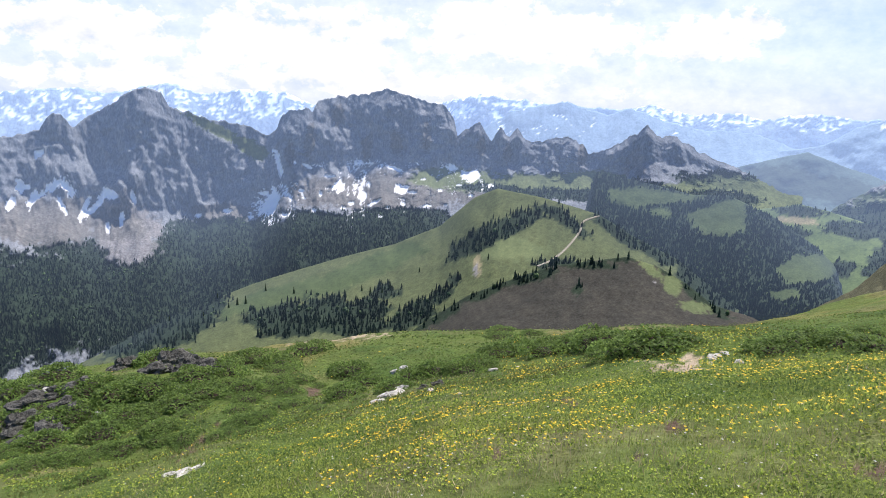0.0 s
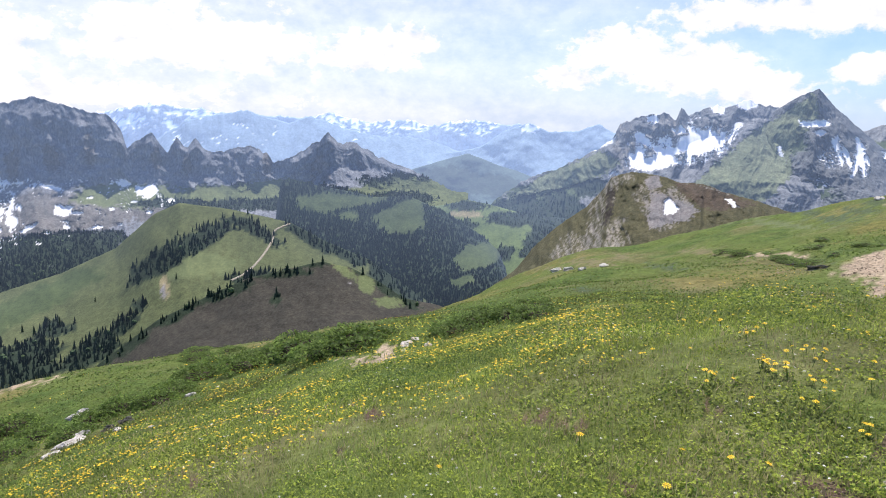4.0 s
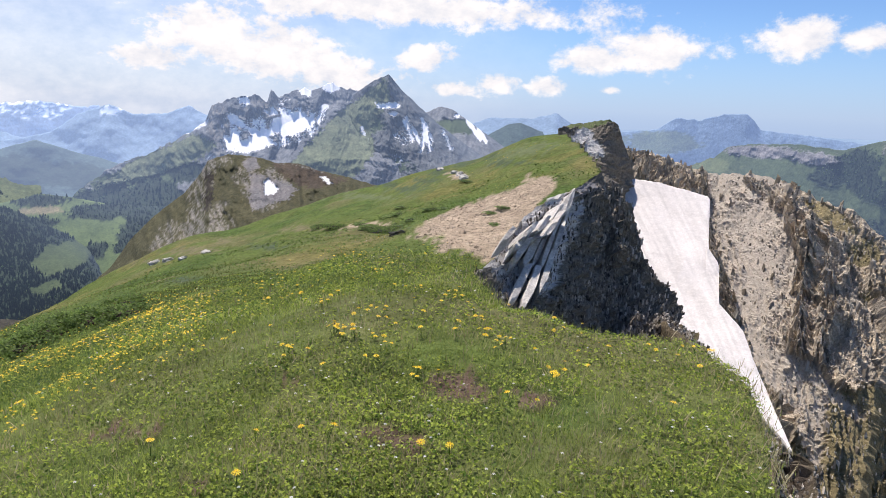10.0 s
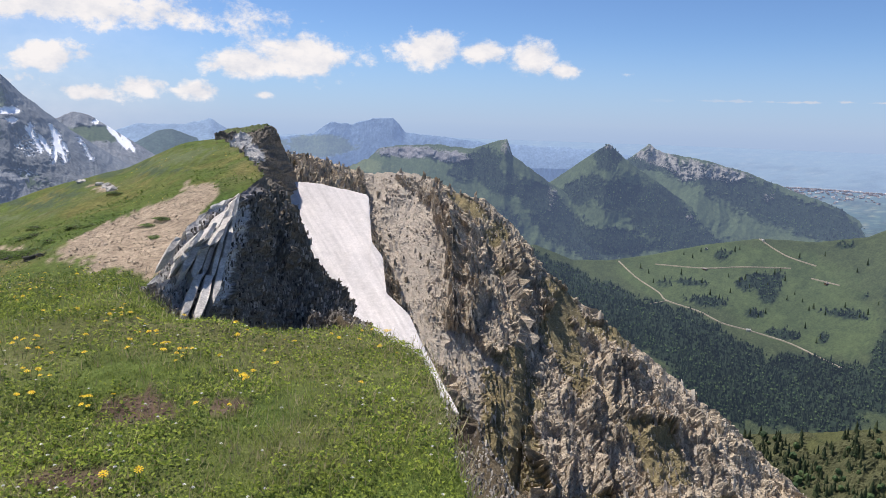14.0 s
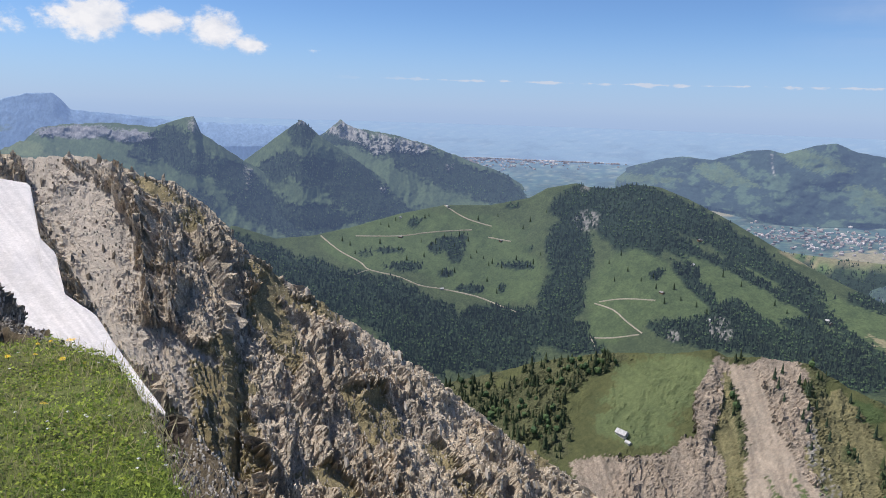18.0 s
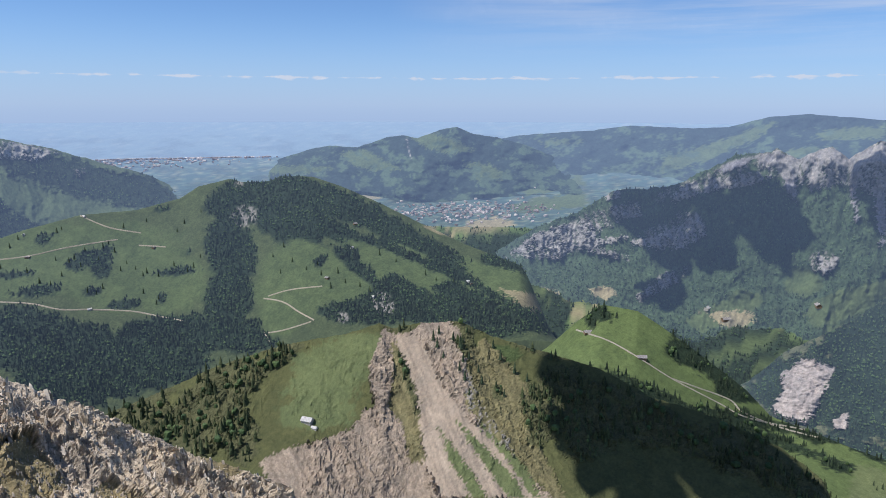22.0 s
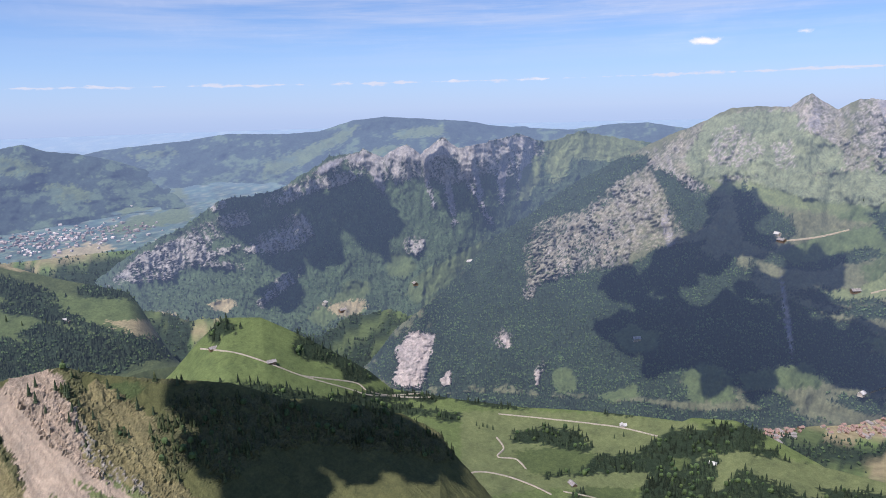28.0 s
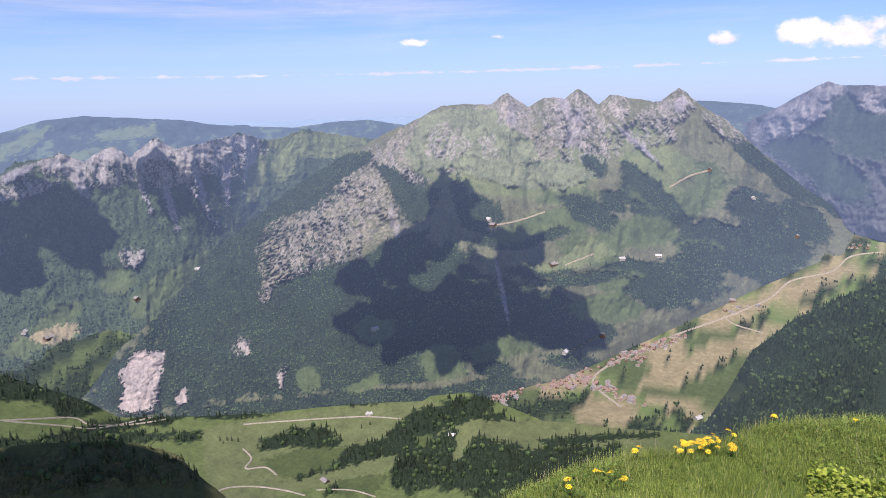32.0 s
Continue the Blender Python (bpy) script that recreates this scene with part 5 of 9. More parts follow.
fields('I', [(190.79, -4.34), (192.57, -1.17), (196.12, -0.78), (198.29, -0.82), (199.63, -2.37), (201.37, -3.34), (202.08, -5.01), (198.03, -5.71), (194.91, -5.59), (191.73, -6.05)], [(194.91, -5.73), (199.33, -5.48), (203.12, -5.00), (206.83, -6.22), (204.09, -7.60), (199.40, -7.27)])
fields('R', [(198.34, -2.14), (199.53, 0.25), (201.06, -1.16), (200.49, -2.46)], [(193.04, -2.53), (194.81, -1.65), (196.64, -3.69), (195.35, -5.04), (192.62, -4.67)], [(202.10, -1.18), (203.69, -0.48), (205.25, 0.13), (206.58, -1.23), (206.33, -3.33), (205.13, -4.54), (203.41, -2.82)], [(197.07, -3.24), (198.36, -2.80), (198.88, -5.03), (197.57, -5.04)])
fields('F', [(175.58, -9.99), (178.02, -8.19), (181.40, -5.84), (185.20, -4.27), (188.24, -4.08), (188.01, -5.01), (186.13, -5.92), (183.25, -8.46), (179.41, -9.46), (177.88, -12.10), (175.91, -13.29)], [(178.42, -17.52), (179.49, -14.51), (183.17, -13.51), (187.04, -12.98), (188.96, -11.56), (190.85, -11.08), (192.72, -10.59), (190.44, -17.15), (185.04, -19.99), (179.08, -19.87)], [(188.24, -5.01), (189.87, -5.49), (192.21, -7.35), (192.71, -9.66), (190.84, -9.68), (189.41, -6.88)], [(194.49, -6.88), (195.38, -6.18), (196.81, -9.14), (197.79, -11.40), (195.49, -10.55)])
fields('M', [(185.55, -18.60), (187.27, -17.43), (189.72, -19.02), (186.53, -19.62)], [(173.72, -9.35), (176.33, -8.98), (173.61, -11.68), (171.90, -12.75)])
land('great_mountain', 'great grey and green mountain with rocky peaks and steep forest', 'mountain',
     [(162.6, -22.13), (164.8, -20.56), (167.1, -18.07), (171.2, -15.23), (175.1, -11.20), (178.3, -9.11), (181.7, -6.66), (185.5, -4.53), (189.3, -2.72), (191.6, -1.74), (194.0, -0.57), (196.3, -0.49), (198.1, -0.58), (198.8, 0.03), (199.4, 0.38), (200.0, -0.09), (201.1, -0.83), (202.5, -0.06), (204.0, -0.23), (205.0, 0.54), (205.8, 0.03), (206.7, -0.79), (207.6, -0.01), (210.6, -0.61), (211.4, -0.63), (212.2, 0.04), (212.7, 0.40), (213.3, 0.01), (214.2, -0.86), (216.4, -2.22), (218.9, -4.54), (221.8, -6.99), (224.9, -8.98), (227.4, -10.32), (229.9, -11.26)],
     [(162.4, -23.68), (166.0, -23.72), (176.9, -25.27), (189.2, -25.59), (196.9, -24.91), (204.3, -22.96), (213.5, -18.34), (221.5, -13.52), (225.1, -11.73), (229.9, -11.65)],
     [(163, 1850), (168, 2000), (174, 2350), (182, 2650), (226, 2950)], 1650, 'green_grey', glow=0.165, edge=0.26, jag=0.12, relief=0.03, freq=0.65, rock_ribs=1, nu=640, nv=230)
spots('F', (221.6, -4.5, 2.84, 1.42, 25), (225.4, -2.9, 2.84, 2.36, 20), (223.9, -6.1, 2.84, 1.42, 35))
spots('F', (223.6, -2.5, 2.84, 0.95, 0), (222.4, -5.3, 3.31, 0.95, 35))
spots('U', (222.8, 0.1, 1.18, 0.66, 0), (220.7, -2.0, 2.36, 1.18, -30), (226.2, -0.9, 1.42, 0.95, 0))
land('east_peak', 'dark brown-grey mountain across the side valley', 'mountain',
     [(214.5, -2.84), (217.8, -2.23), (219.9, -1.14), (222.0, 0.13), (222.8, 0.54), (223.7, 0.20), (225.1, 0.23), (226.4, 0.12), (228.6, 0.49), (230.5, 0.06)],
     [(214.5, -4.13), (218.3, -6.67), (223.1, -9.83), (227.4, -10.72), (231.6, -10.31)],
     3400, 2500, 'dark_peak', glow=0.29, jag=0.08, relief=0.03, freq=0.8, rock_ribs=1, nu=200, nv=110)
spots('F', (-21.4, -18.4, 3.78, 1.42, -20), (-14.6, -18.1, 2.84, 1.04, 0), (-10.3, -18.5, 4.26, 1.23, 0), (-6.0, -17.9, 1.89, 0.95, 0), (5.5, -10.7, 4.26, 0.85, -25), (2.2, -12.5, 1.89, 0.85, -20), (10.2, -10.0, 2.36, 0.57, 30), (14.8, -10.6, 2.84, 0.76, 25), (17.2, -11.7, 2.36, 0.66, 30), (10.5, -13.9, 2.84, 0.66, 0), (-25.2, -19.3, 2.84, 1.18, -20), (-5.0, -16.5, 0.85, 0.76, 0), (-2.5, -18.5, 2.36, 0.95, -25), (21.8, -14.4, 3.31, 1.04, 28), (-0.1, -16.8, 1.42, 0.66, -30))
spots('M', (-6.9, -14.8, 6.15, 0.95, -22), (-13.6, -16.6, 5.67, 0.71, -15))
spots('G', (5.6, -12.6, 3.31, 1.04, 0))
spots('D', (3.0, -14.1, 0.33, 0.95, 0))
spots('E', (2.9, -14.4, 0.19, 0.57, 0))
spots('S', (5.1, -8.2, 0.14, 0.05, 0), (6.9, -8.3, 0.14, 0.05, 0))
spots('F', (-9.9, -18.4, 3.31, 1.61, 0), (-13.5, -19.0, 2.84, 1.13, 0), (-7.1, -19.5, 2.36, 1.13, 0), (-21.8, -18.6, 3.31, 1.42, -25), (-2.1, -18.5, 2.36, 0.66, -40), (2.5, -12.7, 2.36, 0.66, -25), (5.3, -11.2, 1.89, 0.57, -25), (1.0, -15.5, 0.57, 0.47, 0), (-4.7, -16.6, 1.42, 0.38, 0))
land('pasture_ridge', 'green pasture ridge with scattered spruce and a pale track', 'hill',
     [(-32.5, -21.52), (-30.2, -20.91), (-27.7, -20.02), (-22.6, -17.90), (-15.9, -15.66), (-8.9, -13.74), (-4.1, -12.54), (-0.3, -10.94), (2.5, -8.49), (4.4, -7.66), (8.2, -8.23), (12.9, -9.34), (15.7, -10.87), (19.4, -12.42), (24.1, -15.60), (27.6, -17.39)],
     [(-32.7, -23.08), (-23.0, -23.82), (-3.9, -24.54), (16.0, -22.75), (27.8, -19.04)],
     1700, 900, 'pasture', glow=0.055, grounded=False, jag=0.02, relief=0.01, nu=320, nv=90)
spots('F', (3.8, -16.2, 2.36, 0.66, -25), (7.2, -14.9, 2.84, 0.57, -15), (11.4, -13.4, 3.31, 0.47, 0), (14.5, -12.7, 1.89, 0.38, 0), (0.5, -18.0, 1.89, 0.66, -35), (-2.2, -19.5, 1.89, 0.57, -30), (11.6, -15.6, 0.47, 0.43, 0), (18.7, -13.4, 1.89, 0.43, 30), (21.5, -15.1, 2.84, 0.57, 30))
spots('G', (17.3, -13.3, 1.42, 0.38, 35), (19.2, -14.5, 0.95, 0.66, 45), (21.1, -16.0, 1.23, 0.47, 0))
spots('E', (17.8, -14.4, 0.14, 0.09, 0))
land('scrub_knoll', 'dark brown scrub-covered knoll', 'hill',
     [(-5.9, -22.26), (-3.0, -20.04), (0.5, -17.81), (2.4, -16.61), (5.7, -15.27), (9.5, -13.76), (12.7, -13.14), (15.4, -12.59), (17.7, -13.05), (20.1, -14.14), (22.4, -15.62), (25.4, -16.13), (28.3, -17.24)],
     [(-5.9, -24.53), (11.2, -23.75), (28.6, -19.29)],
     900, 600, 'scrub', grounded=False, jag=0.03, relief=0.01, nu=220, nv=70)
fields('M', [(19.36, -9.01), (20.86, -8.11), (22.73, -7.34), (23.77, -7.15), (24.17, -9.49), (22.62, -10.31), (21.04, -10.37), (20.34, -9.64)], [(13.07, -7.29), (16.08, -6.90), (18.92, -7.14), (20.97, -7.26), (20.37, -7.80), (18.00, -8.11), (15.64, -8.74), (13.74, -8.31)], [(26.56, -12.29), (27.68, -11.09), (29.78, -10.73), (30.67, -11.27), (30.24, -12.52), (28.76, -13.09), (27.34, -13.32)], [(16.11, -8.73), (18.01, -8.39), (18.98, -9.02), (17.80, -9.34)], [(26.19, -14.10), (28.31, -13.49), (28.59, -14.18), (26.94, -14.61)], [(23.68, -7.25), (25.58, -7.54), (27.03, -8.17), (26.34, -8.44), (24.18, -7.84)], [(13.29, -10.52), (15.68, -10.95), (19.09, -12.61), (18.13, -12.78), (15.21, -11.66)])
land('alp_hills', 'pale green alp with dark spruce woods above the side valley', 'hill',
     [(10.5, -6.69), (11.7, -5.88), (14.5, -6.27), (16.9, -6.66), (19.9, -7.24), (21.7, -7.17), (22.6, -7.08), (23.5, -7.45), (24.4, -7.82), (26.2, -8.56), (29.0, -10.24), (31.4, -12.25), (32.3, -13.19)],
     [(9.8, -15.59), (18.2, -16.74), (27.5, -15.75), (32.4, -14.37)],
     2100, 1700, 'dense_forest', glow=0.15, grounded=False, taper=2, jag=0.03, relief=0.008, nu=220, nv=80)
spots('F', (27.6, -7.8, 1.89, 0.47, 0), (31.8, -8.7, 2.84, 0.66, 0), (30.9, -11.6, 0.71, 0.61, 0), (29.0, -13.4, 1.42, 0.66, 0), (32.8, -11.5, 0.66, 0.47, 0), (34.2, -10.6, 1.89, 1.42, 0), (35.6, -9.1, 2.84, 0.95, 0), (27.6, -9.4, 0.95, 0.38, 0))
spots('D', (27.6, -8.5, 1.42, 0.28, 0))
spots('F', (31.0, -11.6, 0.80, 0.66, 0), (33.0, -11.4, 0.71, 0.43, 0), (29.0, -13.4, 1.42, 0.66, 0), (33.3, -8.0, 2.36, 0.85, 30))
land('side_valley_floor', 'flat green valley floor with hedges and small woods', 'meadow',
     [(23.9, -8.05), (25.8, -7.73), (27.6, -7.27), (29.5, -7.58), (32.3, -8.25), (35.1, -8.43), (38.0, -8.60)],
     [(23.7, -15.19), (29.9, -14.84), (34.3, -12.93), (38.1, -10.95)],
     2500, 2000, 'alp', glow=0.19, grounded=False, jag=0.02, relief=0.01, nu=140, nv=60)
spots('F', (160.5, -19.4, 2.84, 1.23, 28), (163.5, -21.1, 2.36, 1.23, 30), (157.4, -22.7, 5.20, 0.52, 16), (165.5, -24.4, 5.67, 0.47, 8), (151.8, -16.7, 0.66, 1.23, -20), (152.8, -16.8, 0.95, 0.57, 30), (172.4, -23.6, 5.67, 0.57, 12), (179.7, -26.2, 2.36, 0.95, 0), (171.5, -25.4, 1.23, 0.47, 0), (174.4, -26.3, 0.76, 0.47, 0), (167.5, -26.9, 2.84, 0.95, 0), (169.5, -23.5, 2.84, 0.66, 0), (186.5, -27.3, 2.84, 1.42, 0), (188.5, -25.8, 3.78, 0.66, 20), (184.9, -28.8, 2.36, 1.42, 0))
spots('F', (191.5, -27.1, 2.84, 1.89, 0), (192.2, -27.5, 2.84, 1.18, -15), (197.3, -27.1, 2.84, 1.42, 0), (200.4, -28.8, 3.78, 1.89, 0), (191.1, -30.1, 2.84, 1.89, 0), (195.2, -30.6, 3.78, 1.42, 0), (185.9, -29.3, 3.78, 0.76, -30), (203.4, -27.4, 2.84, 1.18, 0), (206.9, -28.1, 2.84, 1.42, 0), (199.3, -31.0, 4.73, 1.89, 0), (180.1, -27.0, 2.84, 0.66, 0), (183.1, -26.5, 2.36, 0.47, 0), (204.5, -29.9, 3.78, 1.42, 0), (209.3, -27.0, 1.89, 0.66, 0), (195.8, -25.4, 2.36, 0.95, 0))
spots('F', (163.6, -23.6, 4.26, 0.57, 0))
spots('M', (181.9, -28.7, 2.84, 0.66, 0), (185.8, -30.6, 2.36, 1.18, 0), (202.4, -27.0, 1.89, 0.47, 0), (205.4, -26.2, 1.42, 0.38, 0))
fields('G', [(172.66, -24.98), (192.58, -24.79), (197.33, -26.49), (201.75, -26.25), (212.32, -26.00), (212.50, -27.45), (172.38, -31.74)])
fields('F', [(177.18, -26.54), (180.24, -26.12), (183.03, -26.29), (184.30, -27.57), (182.78, -28.05), (180.23, -27.44), (177.16, -27.42)], [(179.70, -29.81), (184.31, -28.09), (187.81, -27.70), (190.69, -25.46), (196.32, -24.92), (196.40, -26.40), (192.69, -27.31), (190.32, -28.84), (185.84, -29.30), (180.21, -30.06)], [(188.62, -29.89), (190.53, -27.85), (194.81, -27.00), (194.22, -29.37), (192.84, -30.84), (188.65, -31.22)], [(195.16, -29.26), (196.47, -27.52), (199.26, -28.28), (201.05, -28.40), (198.42, -29.22), (197.56, -30.24), (195.23, -30.56)], [(201.88, -27.86), (207.62, -27.12), (212.39, -26.54), (212.43, -26.91), (202.80, -28.49)])
fields('M', [(177.15, -28.08), (180.23, -27.65), (184.81, -27.98), (182.78, -29.55), (178.66, -29.81)], [(190.77, -27.61), (192.45, -27.46), (192.25, -28.33), (191.04, -28.52)])
land('green_plateau', 'bright green pasture plateau with farm tracks', 'hill',
     [(144.9, -21.93), (148.3, -19.84), (150.8, -17.54), (152.8, -16.05), (155.7, -16.34), (157.6, -17.35), (160.5, -19.02), (164.5, -21.37), (166.5, -22.99), (172.4, -24.04), (178.2, -24.66), (184.2, -24.72), (191.7, -24.83), (192.3, -24.47), (195.8, -24.23), (199.4, -25.35), (202.4, -26.38), (209.3, -26.60), (216.2, -26.25), (222.6, -26.02)],
     [(144.6, -24.95), (148.3, -26.70), (157.1, -31.24), (167.5, -34.59), (169.1, -32.47), (188.6, -37.29), (204.6, -36.06), (223.0, -30.26)],
     1250, 720, 'bright_meadow', grounded=False, taper=3, jag=0.02, relief=0.006, nu=340, nv=110)
spots('M', (217.7, -22.7, 1.42, 0.95, 0))
land('east_forest_mountain', 'dark spruce-forested slope above the village', 'mountain',
     [(213.1, -27.90), (216.2, -25.21), (217.7, -22.67), (219.2, -19.59), (221.8, -17.07), (224.7, -15.06), (227.7, -13.17), (230.2, -11.61), (232.3, -10.61)],
     [(213.2, -29.96), (218.7, -29.54), (226.7, -27.50), (234.1, -24.80)],
     1500, 900, 'dense_forest', grounded=False, glow=0.05, jag=0.04, relief=0.014, nu=160, nv=90)
spots('F', (113.4, -25.4, 3.31, 2.84, -30), (119.0, -24.5, 3.31, 2.36, -30), (123.9, -20.9, 2.84, 0.66, -20), (113.9, -23.6, 2.84, 1.89, -30), (119.9, -22.6, 3.78, 1.89, -30), (117.0, -25.4, 2.84, 2.36, 0), (122.4, -21.6, 2.36, 1.13, -35), (121.6, -26.2, 1.42, 1.89, 0), (125.3, -19.6, 1.89, 0.38, 0), (140.1, -18.2, 2.36, 0.57, 10), (141.1, -19.8, 0.57, 0.95, 0), (137.0, -18.6, 2.36, 0.28, 0), (134.8, -18.4, 0.95, 0.28, 0), (136.5, -22.2, 0.47, 2.36, -25))
spots('G', (128.9, -22.1, 3.78, 2.84, -35), (128.1, -24.9, 3.31, 1.42, 0), (131.6, -20.1, 2.36, 1.42, 0))
spots('M', (144.1, -20.5, 1.89, 0.76, 0))
fields('T', [(122.88, -28.28), (124.87, -27.53), (128.19, -27.20), (130.85, -26.50), (131.84, -25.62), (133.15, -24.88), (132.94, -22.07), (134.01, -18.74), (135.95, -18.99), (137.39, -23.42), (139.53, -27.66), (141.01, -30.64), (141.56, -34.36), (125.41, -34.68), (124.15, -30.30)])
fields('T', [(134.07, -18.30), (134.82, -19.10), (136.72, -18.52), (137.86, -18.13), (139.43, -18.01), (140.76, -18.42), (141.49, -20.60), (141.86, -24.29), (143.55, -27.00), (147.82, -30.50), (152.13, -33.27), (133.80, -30.19), (129.58, -26.92), (131.54, -26.14), (132.10, -25.02), (133.40, -24.79), (132.77, -23.05), (132.78, -21.34), (133.62, -19.54)])
fields('C', [(134.97, -20.67), (136.19, -23.32), (137.27, -25.71), (137.73, -27.73), (138.46, -29.57), (136.19, -29.10), (135.63, -26.23), (134.26, -24.87), (134.69, -23.03)], [(141.49, -20.60), (143.70, -22.50), (144.89, -25.85), (146.70, -28.32), (148.07, -30.54), (145.16, -28.56), (142.62, -26.42), (141.35, -24.66), (140.86, -22.33)])
fields('J', [(136.71, -18.63), (137.85, -18.24), (138.26, -19.67), (138.41, -21.49), (139.56, -23.70), (141.24, -25.75), (143.49, -27.66), (145.35, -29.24), (146.79, -30.37), (148.48, -32.03), (140.62, -31.67), (138.52, -29.02), (137.83, -26.89), (137.12, -25.03), (136.27, -22.67), (135.60, -20.79), (134.89, -19.44), (135.16, -18.94), (136.30, -19.35)])
fields('R', [(141.49, -20.60), (142.54, -22.12), (143.53, -24.53), (144.81, -26.74), (145.91, -28.66), (144.21, -27.98), (142.19, -25.91), (141.39, -24.22), (140.91, -22.34)])
fields('G', [(140.12, -26.23), (142.02, -27.64), (144.74, -30.45), (143.97, -30.55), (142.79, -29.79), (141.02, -27.91)], [(140.07, -27.85), (141.33, -29.69), (140.80, -30.02), (139.77, -28.44)], [(141.05, -25.28), (143.31, -26.96), (145.41, -28.59), (147.30, -30.44), (146.30, -30.13), (144.39, -28.67), (142.56, -27.07)])
fields('F', [(134.71, -20.07), (135.47, -20.98), (136.34, -23.02), (137.42, -25.41), (136.86, -25.30), (135.76, -23.24), (134.79, -21.30)], [(140.55, -18.28), (141.88, -18.91), (142.15, -21.15), (141.46, -20.94), (140.88, -19.59)], [(143.68, -22.73), (145.84, -23.35), (147.71, -25.06), (148.26, -28.07), (146.95, -28.35), (145.82, -26.65), (144.39, -25.89), (143.77, -24.57)], [(136.39, -25.53), (137.38, -26.80), (137.68, -28.15), (137.05, -27.60)])
spots('F', (146.1, -24.3, 1.4, 1.9, 0), (149.4, -24.2, 2.4, 2.8, 30), (152.3, -25.8, 2.8, 2.4, 0), (157.3, -25.2, 3.8, 1.6, 10), (164.9, -26.2, 4.3, 1.6, 15), (169.5, -27.5, 2.4, 1.2, 20), (154.9, -23.0, 3.0, 0.5, 10), (147.6, -20.1, 2.2, 0.3, 15))
fields('J', [(135.08, -19.31), (137.06, -18.87), (138.05, -21.19), (139.56, -23.48), (141.61, -25.70), (144.72, -28.24), (148.67, -31.49), (139.08, -31.86), (137.52, -29.22), (137.02, -26.60), (136.78, -23.92), (135.80, -21.63)])
fields('T', [(136.82, -18.40), (138.05, -17.57), (139.78, -17.47), (140.80, -20.72), (141.48, -23.45), (140.68, -24.14), (139.05, -22.11), (137.55, -19.80)])
fields('C', [(141.54, -20.25), (143.01, -19.29), (146.57, -22.83), (148.26, -28.04), (150.44, -31.34), (149.18, -31.45), (145.47, -27.77), (142.60, -24.56), (141.30, -21.63)], [(134.58, -19.76), (135.08, -19.54), (136.53, -23.46), (137.43, -27.49), (137.63, -29.01), (136.76, -27.91), (135.78, -23.90)])
fields('G', [(138.81, -26.39), (140.10, -27.92), (141.92, -29.84), (143.36, -31.78), (142.11, -31.82), (140.11, -29.44)], [(140.08, -25.50), (142.66, -27.66), (145.54, -29.92), (146.88, -31.61), (145.33, -31.70), (142.68, -28.96)], [(142.37, -25.90), (144.19, -27.39), (146.80, -29.42), (148.31, -31.51), (147.65, -31.56), (145.25, -29.08)])
fields('F', [(140.04, -19.34), (140.78, -19.33), (141.81, -21.62), (141.15, -21.17)], [(143.58, -22.95), (144.33, -22.93), (144.61, -24.27), (143.70, -24.08)], [(146.10, -23.76), (147.36, -24.14), (148.26, -28.04), (146.99, -27.69)], [(135.07, -20.23), (135.46, -20.24), (136.79, -23.46), (137.28, -25.94), (136.77, -25.49)])
land('landslip_hill', 'grassy hill cut by a pale landslip of bare earth and gullies', 'hill',
     [(109.9, -23.98), (111.4, -22.90), (115.9, -21.80), (119.9, -20.58), (123.8, -19.73), (126.8, -19.20), (130.6, -18.82), (133.7, -17.98), (134.8, -18.41), (137.4, -18.01), (138.1, -18.05), (139.4, -17.97), (139.6, -17.91), (140.9, -18.00), (143.3, -19.00), (146.9, -19.93), (152.6, -21.10), (157.4, -22.96), (162.4, -23.77), (167.5, -25.08), (170.5, -26.52), (171.4, -27.77), (174.6, -30.92), (177.7, -33.82)],
     [(109.7, -37.03), (130.4, -41.95), (135.8, -43.49), (145.6, -42.39), (156.6, -43.36), (178.0, -39.06)],
     640, 400, 'hill_grass', jag=0.1, size=15.0, amp=3.4, dip=-64, grounded=False, rock_ribs=2, nu=500, nv=200)
spots('R', (38.7, -6.7, 0.95, 1.65, 20), (42.2, -6.1, 0.95, 1.42, 0), (45.4, -5.8, 1.89, 0.66, 0), (47.2, -5.9, 1.42, 0.57, 0), (40.2, -5.0, 0.95, 0.47, 0), (43.6, -7.2, 1.61, 1.70, -20), (44.5, -6.0, 1.42, 0.76, 0))
spots('R', (39.5, -10.0, 1.42, 1.89, 30), (36.6, -11.0, 1.89, 0.95, -30), (36.1, -10.1, 0.95, 0.47, -40))
fields('E', [(42.48, -5.96), (43.50, -6.08), (45.54, -6.69), (46.18, -7.19), (45.54, -7.97), (42.71, -8.89), (42.34, -7.99)], [(41.87, -4.96), (42.87, -4.52), (43.25, -5.45), (42.23, -5.84)])
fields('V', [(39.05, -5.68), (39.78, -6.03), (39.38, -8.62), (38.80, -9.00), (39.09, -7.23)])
fields('R', [(37.72, -7.73), (39.04, -5.86), (38.98, -8.87), (38.42, -9.50), (37.54, -9.98)])
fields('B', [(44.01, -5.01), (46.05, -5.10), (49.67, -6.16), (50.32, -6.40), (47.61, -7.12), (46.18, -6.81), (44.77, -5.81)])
fields('S', [(43.49, -6.51), (43.88, -6.30), (44.69, -7.06), (44.41, -7.62), (43.59, -7.63)], [(48.06, -6.09), (48.50, -6.08), (49.03, -6.63), (48.64, -6.74)])
